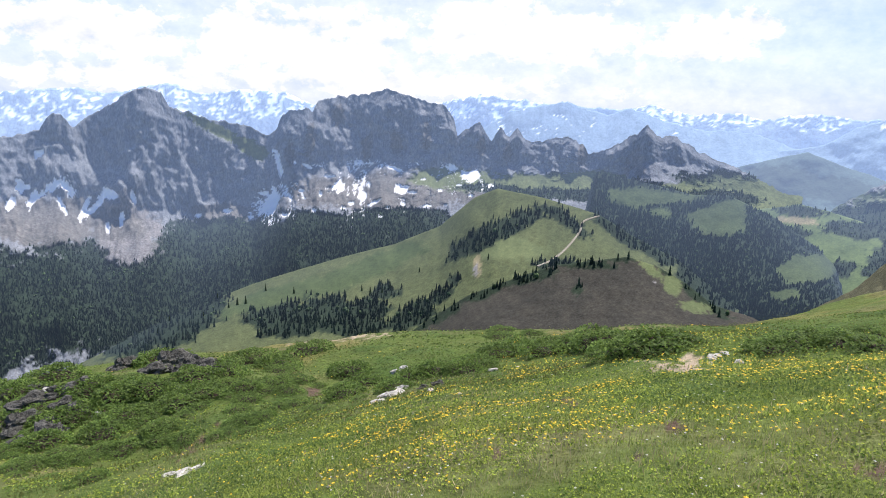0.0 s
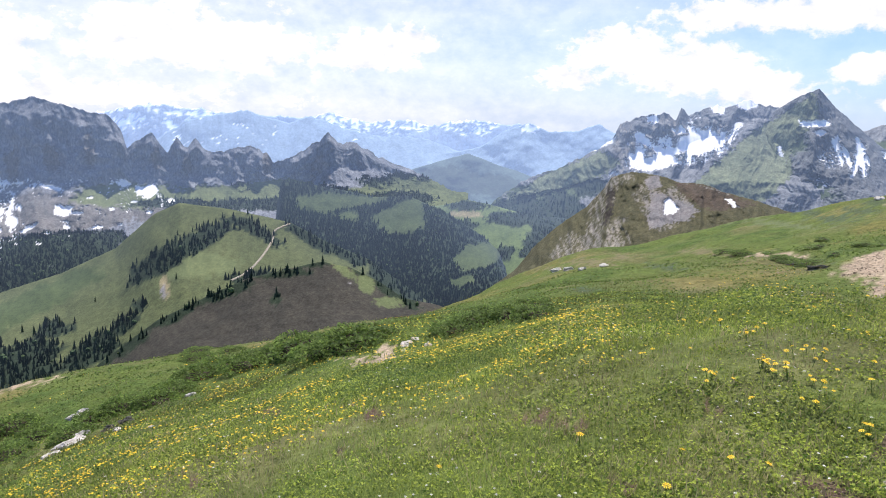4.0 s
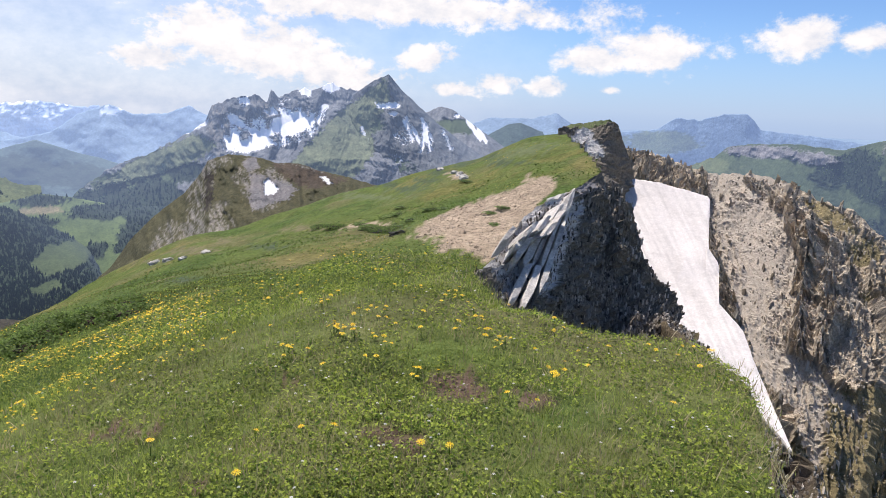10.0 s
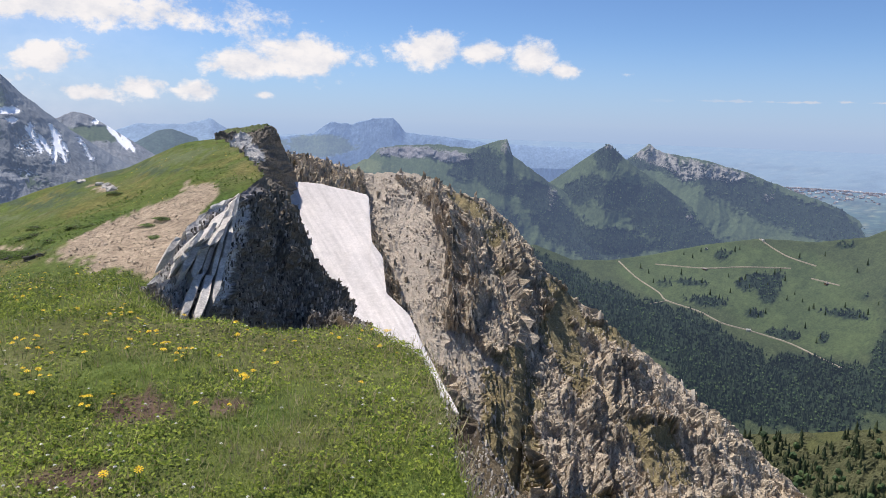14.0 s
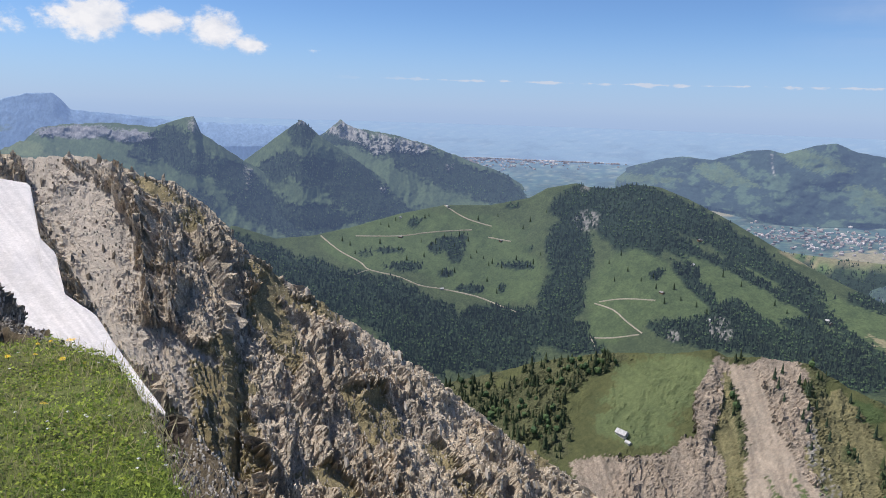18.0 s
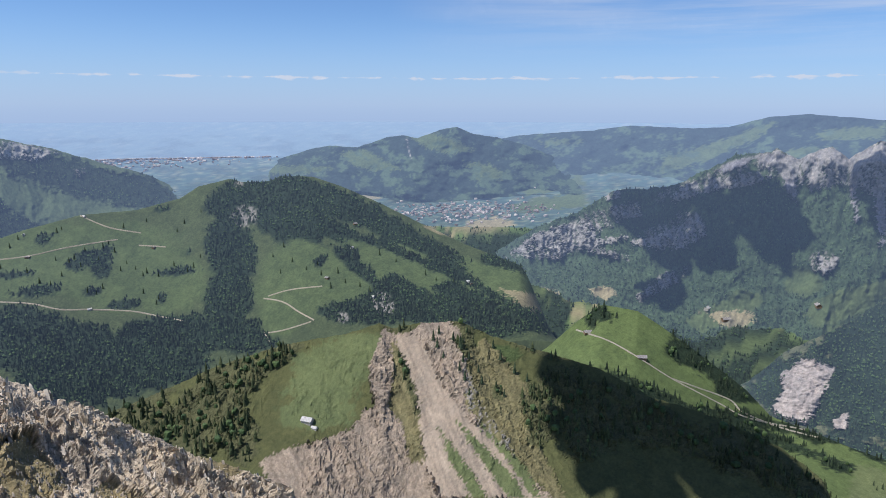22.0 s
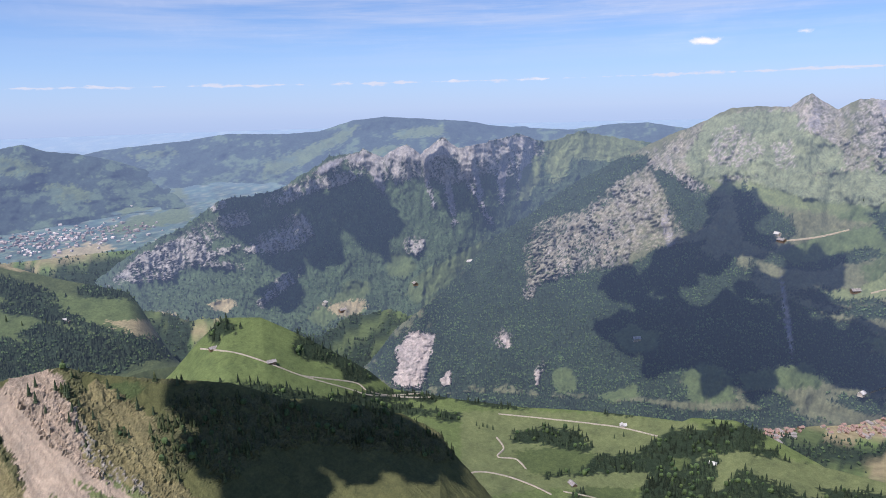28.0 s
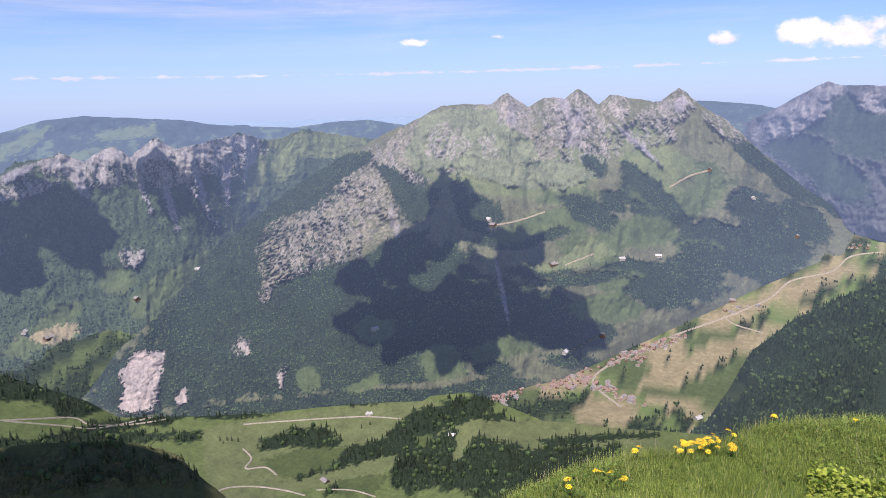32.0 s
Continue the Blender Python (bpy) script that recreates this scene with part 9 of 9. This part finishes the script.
flowers(46, 0.22, 0.12, [(214.26, -27.26), (215.01, -26.91), (215.84, -27.13), (215.41, -27.44), (216.49, -26.87), (216.22, -27.41), (216.77, -26.42), (214.72, -27.45), (215.71, -26.57), (218.41, -27.16), (210.32, -28.22), (208.95, -30.44), (204.99, -31.26), (217.89, -24.84), (221.08, -23.52), (226.83, -23.58), (207.46, -30.08)])
flowers(10, 0.0, 0.0, [(44.57, -27.80), (43.37, -30.62), (68.51, -24.56), (61.72, -28.88), (50.91, -27.62), (59.88, -23.29), (48.42, -21.19), (52.48, -19.76), (23.55, -30.27), (31.66, -20.45)])
flowers(90, 1.6, 0.4, [(53.61, -11.18), (52.42, -11.74), (49.38, -12.35), (48.25, -13.07), (57.20, -12.01), (50.59, -10.79), (51.58, -12.95)])
flowers(40, 2.0, 0.8, [(51.23, -18.74), (55.26, -18.36), (65.39, -19.11), (71.10, -20.19), (60.91, -16.19), (76.96, -18.81), (79.96, -19.66)])
flowers(108, 0.5, 0.3, [(48.50, -13.07), (51.63, -12.76), (53.27, -11.66), (51.39, -19.49), (53.74, -18.20), (50.53, -16.64), (55.89, -12.08), (54.52, -13.72), (57.17, -16.03), (60.29, -16.14), (63.50, -19.13), (65.65, -16.04), (62.05, -18.25), (64.96, -20.01), (41.69, -19.71), (46.89, -21.07), (58.09, -23.28), (69.82, -22.24), (70.09, -18.62), (44.44, -16.70), (45.72, -14.79), (49.56, -17.21), (50.90, -19.60), (55.02, -20.44), (43.37, -15.50), (52.93, -12.31), (47.44, -16.22)])
rng2 = random.Random(9)
for k, (p, r) in enumerate(FLOWER_AT):
    t = copy_thing(first_flower, pose(0, 0, 0))
    big = 0.55 + 0.35 * rng2.random()
    t.matrix_basis = Matrix.Translation(p) @ Euler((rng2.uniform(-0.35, 0.35), rng2.uniform(-0.35, 0.35), k * 2.1)).to_matrix().to_4x4() @ Matrix.Scale(big, 4)
# the crowd of flowers further down the slope
crowd = []
for a0, a1, r0, r1, n, thr in ((-14, 40, 4.5, 14, 4200, 0.2), (-34, 0, 3.5, 16, 500, 0.2), (5, 26, 13, 32, 1800, 0.05), (35, 62, 5, 11, 330, 0.2), (60, 72, 24, 44, 260, 0.0), (-30, 10, 20, 33, 350, 0.1)):
    az, r, p = spread(rng, n, a0, a1, r0, r1, 0.8)
    ok = fbm(p[:, 0] / 2.2, p[:, 1] / 2.2, 51, 3, 0.6) > thr - 0.1
    crowd.append((p[ok], r[ok]))
cp, cr = np.concatenate([c[0] for c in crowd]), np.concatenate([c[1] for c in crowd])
hv, hf = flower_head(1.0, 5)
size = (0.007 + 0.0005 * cr)[:, None, None] * rng.uniform(0.7, 1.3, (len(cp), 1, 1))
cv = hv[None] * size + cp[:, None] + np.array((0, 0, 0.06))
cf = (hf[None] + (np.arange(len(cp)) * len(hv))[:, None, None]).reshape(-1, 3)
tagged(new("flower_carpet", mesh_from("flower_carpet", cv.reshape(-1, 3), cf, YELLOW, flat=True)), "hundreds of small yellow flowers over the slope", "flowers", kind="stuff")
az, r, p = spread(rng, 800, -30, 90, 2.2, 14)
wv, wf = flower_head(1.0, 4)
WHITE = surface("white_petals", (0.75, 0.74, 0.70), 50, 0.1, bump=0)
cv = wv[None] * (0.006 + 0.0006 * r)[:, None, None] + p[:, None] + np.array((0, 0, 0.035))
tagged(new("daisy_carpet", mesh_from("daisy_carpet", cv.reshape(-1, 3), (wf[None] + (np.arange(len(p)) * len(wv))[:, None, None]).reshape(-1, 3), WHITE, flat=True)), "tiny white flowers strewn in the turf", "flowers", kind="stuff")

# ---- low shrubs
TWIG = surface("dark_twigs", (0.07, 0.05, 0.035), 6, 0.4)


def shrub_meshes(seed):
    q = np.random.default_rng(seed)
    n = 2200
    d = q.normal(0, 1, (n, 3))
    d /= np.linalg.norm(d, axis=1)[:, None]
    d[:, 2] = np.abs(d[:, 2])
    lump = 1 + 0.38 * fbm(d[:, 0] * 2.6 + seed, d[:, 1] * 2.6 + d[:, 2], seed, 3)
    p = d * (lump * (0.72 + 0.28 * q.uniform(0, 1, n) ** 0.5))[:, None] * np.array((1, 1, 0.62))
    crown = leaf_cards("foliage", "", "", q, p, np.full(n, 0.038), 1.2, SHRUB)
    bm = bmesh.new()
    for k in range(9):
        a = k * 0.7 + seed
        m = pose(0.25 * math.cos(a), 0.25 * math.sin(a), 0.2, 50 * math.sin(-a), 50 * math.cos(a), 0)
        bmesh.ops.create_cone(bm, cap_ends=True, segments=5, radius1=0.03, radius2=0.008, depth=0.9, matrix=m)
    bmesh.ops.create_icosphere(bm, subdivisions=2, radius=0.62, matrix=Matrix.Diagonal((1, 1, 0.5, 1)))
    twigs = bpy.data.meshes.new("branchwork")
    bm.to_mesh(twigs)
    bm.free()
    twigs.materials.append(TWIG)
    return crown, twigs


SHRUBS = [shrub_meshes(2), shrub_meshes(5), shrub_meshes(9)]


def shrub(wide, tall, spot):
    """Low green bushes; wide and tall in metres per 100 m of distance."""
    for k, (az, el) in enumerate(spot):
        p, r = meet(az, el)
        top = new("alpine_shrub")
        tagged(top, "low dense green alpine shrub hugging the slope", "shrub", group="shrubs on the meadow")
        crown, twigs = SHRUBS[(k + int(wide)) % 3]
        for nm, me in (("foliage", crown), ("branchwork", twigs)):
            ob = new(nm, me)
            ob.parent = top
        s = r / 100
        top.matrix_basis = Matrix.Translation(p - Vector((0, 0, 0.03))) @ Matrix.Rotation(k * 1.3 + az, 4, "Z") @ Matrix.Diagonal((wide * s, wide * s, tall * s, 1))


shrub(6.1, 4.0, [(13.79, -19.94), (15.72, -20.31), (17.54, -19.94), (18.61, -19.26)])
shrub(4.3, 3.0, [(11.43, -20.32), (9.04, -21.00), (6.82, -21.03), (5.11, -21.51)])
shrub(4.6, 2.8, [(28.41, -17.74), (29.89, -17.16), (31.75, -16.99), (33.55, -16.92), (26.91, -18.45)])
shrub(3.8, 2.3, [(33.43, -16.14), (29.48, -17.03)])
shrub(3.8, 2.7, [(-6.89, -24.07), (-4.37, -24.54), (-8.89, -24.92), (-0.86, -23.14), (1.67, -23.06), (2.65, -22.47), (-2.87, -23.63), (-8.39, -23.13)])
shrub(4.1, 2.8, [(-16.56, -21.84), (-19.35, -22.49), (-21.60, -22.70), (-25.10, -23.12), (-27.19, -23.23), (-29.15, -22.51), (-31.37, -21.32), (-14.70, -22.41), (-23.05, -24.66), (-26.51, -24.99), (-20.79, -24.08), (-30.50, -24.30), (-32.96, -25.78), (-28.65, -25.85), (-33.67, -22.09), (-35.68, -24.00), (-36.76, -21.45), (-23.69, -21.17), (-11.80, -21.43)])
shrub(3.2, 1.9, [(-17.57, -23.96), (-15.21, -23.71), (-24.46, -26.13), (-31.58, -27.25), (-27.53, -27.26), (-34.58, -26.94), (-30.14, -28.73)])
shrub(2.0, 0.9, [(54.44, -10.49), (53.65, -10.54), (53.06, -10.51), (52.49, -10.40), (49.52, -10.31), (48.44, -10.32)])

bank = random.Random(21)
shrub(2.6, 1.4, [(bank.uniform(-36, -13), bank.uniform(-27.5, -22.2)) for k in range(46)])
shrub(1.7, 0.8, [(bank.uniform(-36, -4), bank.uniform(-28.5, -23.0)) for k in range(40)])
shrub(1.6, 0.25, [(a, bank.uniform(-10.2, -3.6 - 0.45 * (66 - a))) for a in (bank.uniform(51, 64) for k in range(14))])
shrub(2.2, 1.2, [(bank.uniform(4, 19), bank.uniform(-20.6, -19.2)) for k in range(16)])

# ---- stones and outcrops
LIMESTONE = surface("pale_limestone", (0.62, 0.59, 0.54), 2.5, 0.35, 0.85, 0.2, second=(0.40, 0.37, 0.33))
DARK_STONE = surface("dark_lichened_limestone", (0.20, 0.19, 0.17), 2.0, 0.5, 0.9, 0.7, second=(0.07, 0.068, 0.06))


def stone_mesh(seed, sub=3, rough=0.45):
    bm = bmesh.new()
    bmesh.ops.create_icosphere(bm, subdivisions=sub, radius=1)
    off = Vector((seed * 3.7, seed * 1.9, 0))
    for v in bm.verts:
        n = noise.fractal(v.co * 1.1 + off, 1.0, 2.0, 4)
        c = noise.cell(v.co * 1.7 + off)
        v.co *= 1 + rough * (n * 0.7 + 0.5 * (c - 0.5))
    me = bpy.data.meshes.new("stone")
    bm.to_mesh(me)
    bm.free()
    return me


PALE = [stone_mesh(k) for k in range(4)]
DARK = [stone_mesh(k + 10, 4, 0.6) for k in range(4)]
for me in PALE:
    me.materials.append(LIMESTONE)
for me in DARK:
    me.materials.append(DARK_STONE)


def stones(kind, label, sx, sy, sz, spot):
    """Stones bedded in the turf; sizes in metres per 100 m of distance."""
    for k, (az, el) in enumerate(spot):
        p, r = meet(az, el)
        me = (PALE if kind == "limestone_rock" else DARK)[k % 4]
        ob = new(kind, me)
        tagged(ob, label, "rock", group="rocks in the turf")
        s = r / 100 * (0.8 + 0.45 * ((k * 5) % 7) / 7)
        ob.matrix_basis = Matrix.Translation(p) @ Matrix.Rotation(math.radians(-az) + k * 0.35, 4, "Z") @ Matrix.Rotation(0.25 * math.sin(k * 2.3), 4, "X") @ Matrix.Diagonal((sx * s, sy * s, sz * s, 1))


PALE_LABEL, DARK_LABEL = "weathered white limestone rock bedded in the turf", "dark lichen-covered limestone outcrop under the bank"
stones("limestone_rock", PALE_LABEL, 1.6, 0.9, 0.8, [(-3.87, -24.45), (-5.27, -24.99), (-6.38, -25.52), (-4.37, -24.77)])
stones("limestone_rock", PALE_LABEL, 1.4, 0.8, 0.45, [(-24.48, -29.32), (-23.36, -29.26), (-22.36, -29.16), (-23.60, -29.47)])
stones("limestone_rock", PALE_LABEL, 1.0, 0.6, 0.5, [(-3.64, -22.81), (-4.39, -23.09), (4.17, -22.71), (22.33, -19.50), (22.01, -19.73), (23.96, -19.75), (-1.58, -24.52), (22.91, -19.28), (-28.92, -24.38), (-22.96, -23.39), (-32.19, -21.98)])
stones("limestone_rock", PALE_LABEL, 0.5, 0.35, 0.3, [(-12.48, -31.57), (0.72, -24.69), (24.38, -19.68), (21.84, -20.11), (-7.39, -26.74), (13.10, -20.16), (6.41, -22.34), (61.78, -26.16), (23.55, -30.27), (59.61, -25.91), (60.27, -25.26)])
stones("limestone_rock", PALE_LABEL, 0.9, 0.7, 0.5, [(37.42, -12.67), (35.24, -12.91), (36.21, -12.75), (39.10, -12.24), (60.14, -5.98), (59.71, -5.75), (59.30, -5.61), (58.05, -5.35)])
stones("dark_outcrop", DARK_LABEL, 3.2, 1.8, 1.8, [(-21.99, -21.79), (-20.69, -22.36), (-23.27, -21.43)])
stones("dark_outcrop", DARK_LABEL, 3.0, 2.0, 1.6, [(-31.48, -22.51), (-33.40, -22.94), (-34.26, -24.13), (-29.93, -22.38), (-32.51, -25.09)])
stones("dark_outcrop", DARK_LABEL, 2.2, 1.5, 1.2, [(-19.32, -21.97), (-24.59, -21.91), (-26.62, -21.22), (-35.93, -23.17)])
stones("dark_outcrop", DARK_LABEL, 2.0, 1.4, 1.3, [(-33.0, -22.0), (-31.2, -23.4), (-35.0, -22.2), (-34.6, -25.4), (-30.4, -24.0), (-22.8, -22.1), (-21.2, -21.6), (-19.8, -22.3)])
stones("dark_outcrop", DARK_LABEL, 1.2, 0.8, 0.6, [(-2.09, -24.30), (-0.83, -24.05)])
stones("dark_outcrop", "dark rough lump under the grass bank", 1.6, 0.6, 0.5, [(53.47, -10.66), (54.80, -10.82)])

# ---- broken rock of the scree ridge and the cliff
def shards(name, label, lname, n, lo, hi, size, material, seed, upright, crags=True):
    """Angular blocks strewn over a rocky slope."""
    q = np.random.default_rng(seed)
    for ln, az1, eb, et, pts, wood, rb, elg in LANDS:
        if ln != lname:
            continue
        nv, nu = wood.shape
        j, i = q.integers(int(nv * lo), int(nv * hi), n), q.integers(0, nu - 1, n)
        keep = CRAGS[lname][j, i] > q.uniform(0.0, 1.0, n) if crags else q.uniform(0, 1, n) > CRAGS[lname][j, i]
        j, i = j[keep], i[keep]
        p = pts[j, i]
    m = len(p)
    base = np.array([(-.5, -.4, -.3), (.5, -.45, -.3), (.45, .45, -.3), (-.45, .4, -.3), (-.42, -.3, .4), (.45, -.38, .55), (.2, .42, .42)])
    tri = np.array([(0, 1, 5), (0, 5, 4), (1, 2, 6), (1, 6, 5), (2, 3, 6), (3, 4, 6), (3, 0, 4), (4, 5, 6)])
    v = base[None] * (1 + q.uniform(-0.35, 0.35, (m, 7, 3)))
    s = np.linalg.norm(p, axis=1)[:, None, None] * size * np.minimum(q.lognormal(0, 0.5, (m, 1, 1)), 1.9)
    v = v * s * np.array((1, 1, upright))
    t = q.uniform(0, 6.28, m)
    lean = q.normal(0.25, 0.2, m)
    c, sn = np.cos(t)[:, None], np.sin(t)[:, None]
    x, y, z = v[..., 0] * c - v[..., 1] * sn, v[..., 0] * sn + v[..., 1] * c, v[..., 2]
    x = x + z * lean[:, None]
    w = np.stack([x, y, z], -1) + p[:, None]
    f = (tri[None] + (np.arange(m) * 7)[:, None, None]).reshape(-1, 3)
    tagged(new(name, mesh_from(name, w.reshape(-1, 3), f, material, flat=True)), label, "rocks", kind="stuff")


SHARD = leaf_material("broken_limestone", (0.17, 0.137, 0.094), (0.58, 0.515, 0.42), 0.9)
shards("scree_blocks", "broken angular limestone blocks on the scree ridge", "scree_ridge", 34000, 0.2, 0.985, 0.0011, SHARD, 3, 2.6)
shards("scree_rubble", "pale limestone rubble between the crags", "scree_ridge", 46000, 0.2, 0.985, 0.0007, SHARD, 4, 0.7, False)
shards("scree_crags", "jagged limestone crags along the ridge", "scree_ridge", 3600, 0.3, 1.0, 0.0026, SHARD, 8, 2.8)
CLIFF_STONE = leaf_material("grey_brown_cliff_rock", (0.05, 0.043, 0.035), (0.5, 0.455, 0.39), 0.9)
shards("rim_rubble", "broken rocks under the meadow rim", "rim_rocks", 6000, 0.2, 0.97, 0.0022, CLIFF_STONE, 6, 1.6)
shards("cliff_blocks", "dark fractured blocks of the cliff", "ridge_cliff", 7000, 0.05, 0.95, 0.0018, CLIFF_STONE, 5, 3.0)


def gravel(name, label, n, az0, az1, r0, r1, seed, big=1.0):
    """Small stones lying on the bare soil of the meadow."""
    q = np.random.default_rng(seed)
    az = q.uniform(az0, az1, n)
    r = r0 * (r1 / r0) ** q.uniform(0, 1, n)
    c = cover_at(wrap(az), r)
    ok = c[:, 0] > c[:, 1] * 1.1
    az, r = az[ok], r[ok]
    a = np.radians(az)
    p = np.stack([np.sin(a) * r, np.cos(a) * r, meadow_z(wrap(az), r)], -1)
    base = np.array([(-.5, -.4, -.3), (.5, -.45, -.3), (.45, .45, -.3), (-.45, .4, -.3), (-.3, -.2, .35), (.3, -.3, .4), (.15, .25, .3)])
    tri = np.array([(0, 1, 5), (0, 5, 4), (1, 2, 6), (1, 6, 5), (2, 3, 6), (3, 4, 6), (3, 0, 4), (4, 5, 6)])
    s = big * (0.004 + 0.0008 * r)[:, None, None] * q.lognormal(0, 0.55, (len(p), 1, 1))
    v = base[None] * (1 + q.uniform(-0.4, 0.4, (len(p), 7, 3))) * s + p[:, None]
    f = (tri[None] + (np.arange(len(p)) * 7)[:, None, None]).reshape(-1, 3)
    tagged(new(name, mesh_from(name, v.reshape(-1, 3), f, SOIL_STONE, flat=True)), label, "gravel", kind="stuff")


SOIL_STONE = leaf_material("soil_stones", (0.24, 0.18, 0.125), (0.56, 0.47, 0.36), 0.9)
gravel("soil_gravel", "pinkish brown gravel on the bare slope", 26000, 52, 72, 9, 30, 61)
gravel("soil_gravel", "small stones on bare patches of the turf", 22000, -34, 90, 1.6, 12, 62)
gravel("soil_gravel", "broken brown stones on the bare rim", 14000, 72, 112, 2.4, 14, 63, 6.0)


# ---- tilted limestone beds at the corner of the cliff
def slab(parent, mid, axis, side, out, length, wide, thick, seed):
    """One cracked plate of a limestone bed: an uneven ring of corners with a broken edge."""
    q = random.Random(seed)
    bm = bmesh.new()
    n = 9
    corners = []
    for k in range(n):
        a = 6.283 * k / n + q.uniform(-0.2, 0.2)
        c, d = math.cos(a), math.sin(a)
        m = max(abs(c), abs(d)) ** -0.75 * q.uniform(0.82, 1.08)
        corners.append((c * m * length / 2, d * m * wide / 2))
    tilt = q.uniform(-0.12, 0.12)
    low = [bm.verts.new(mid + axis * x * 1.06 + side * y * 1.06 + out * (tilt * y - 0.35)) for x, y in corners]
    mid_ring = [bm.verts.new(mid + axis * x + side * y + out * (tilt * y + thick * 0.75)) for x, y in corners]
    top = [bm.verts.new(mid + axis * x * 0.9 + side * y * 0.88 + out * (tilt * y + thick * q.uniform(0.9, 1.15))) for x, y in corners]
    for r0, r1 in ((low, mid_ring), (mid_ring, top)):
        for k in range(n):
            bm.faces.new((r0[k], r0[(k + 1) % n], r1[(k + 1) % n], r1[k]))
    bm.faces.new(top)
    bmesh.ops.recalc_face_normals(bm, faces=bm.faces)
    part("slab", bm, LIMESTONE, parent)


beds = new("limestone_beds")
tagged(beds, "tilted pale grey limestone beds at the cliff corner", "rock")


def beds_of(across, along_dip, foot, head, seed):
    """Beds leaning up from the foot line to the head line, cracked into plates."""
    q = random.Random(seed)

    def at(w, v):
        a = [foot[0][i] + (foot[1][i] - foot[0][i]) * w for i in (0, 1)]
        b = [head[0][i] + (head[1][i] - head[0][i]) * w for i in (0, 1)]
        return Vector(place("ridge_cliff", a[0] + (b[0] - a[0]) * v, a[1] + (b[1] - a[1]) * v))

    p00, p10, p01, p11 = at(0, 0), at(1, 0), at(0, 1), at(1, 1)

    def flat(w, v):
        return (p00 * (1 - w) + p10 * w) * (1 - v) + (p01 * (1 - w) + p11 * w) * v

    for i in range(across):
        shift = q.random()
        for k in range(along_dip + 1):
            w, v = (i + 0.5 + q.uniform(-0.15, 0.15)) / across, (k - shift + 0.5) / along_dip
            if not -0.05 < v < 1.03 or q.random() < 0.08:
                continue
            axis = (flat(w, min(1, v + 0.1)) - flat(w, max(0, v - 0.1))).normalized()
            side = (flat(1, v) - flat(0, v)).normalized()
            out = axis.cross(side).normalized()
            if out.dot(Vector(EYE) - p00) < 0:
                out = -out
            span, run = (flat(1, v) - flat(0, v)).length / across, (flat(w, 1) - flat(w, 0)).length / along_dip
            slab(beds, flat(w, v) + out * (q.uniform(0.12, 0.3) + 0.9 * (1 - w) ** 2), axis, (side + axis * q.uniform(-0.1, 0.1)).normalized(), out, run * q.uniform(0.95, 1.25), span * q.uniform(0.72, 1.0), 0.16, seed * 1000 + i * 20 + k)


beds_of(7, 3, ((62.8, -14.2), (66.3, -16.2)), ((64.9, -10.3), (69.0, -7.5)), 3)
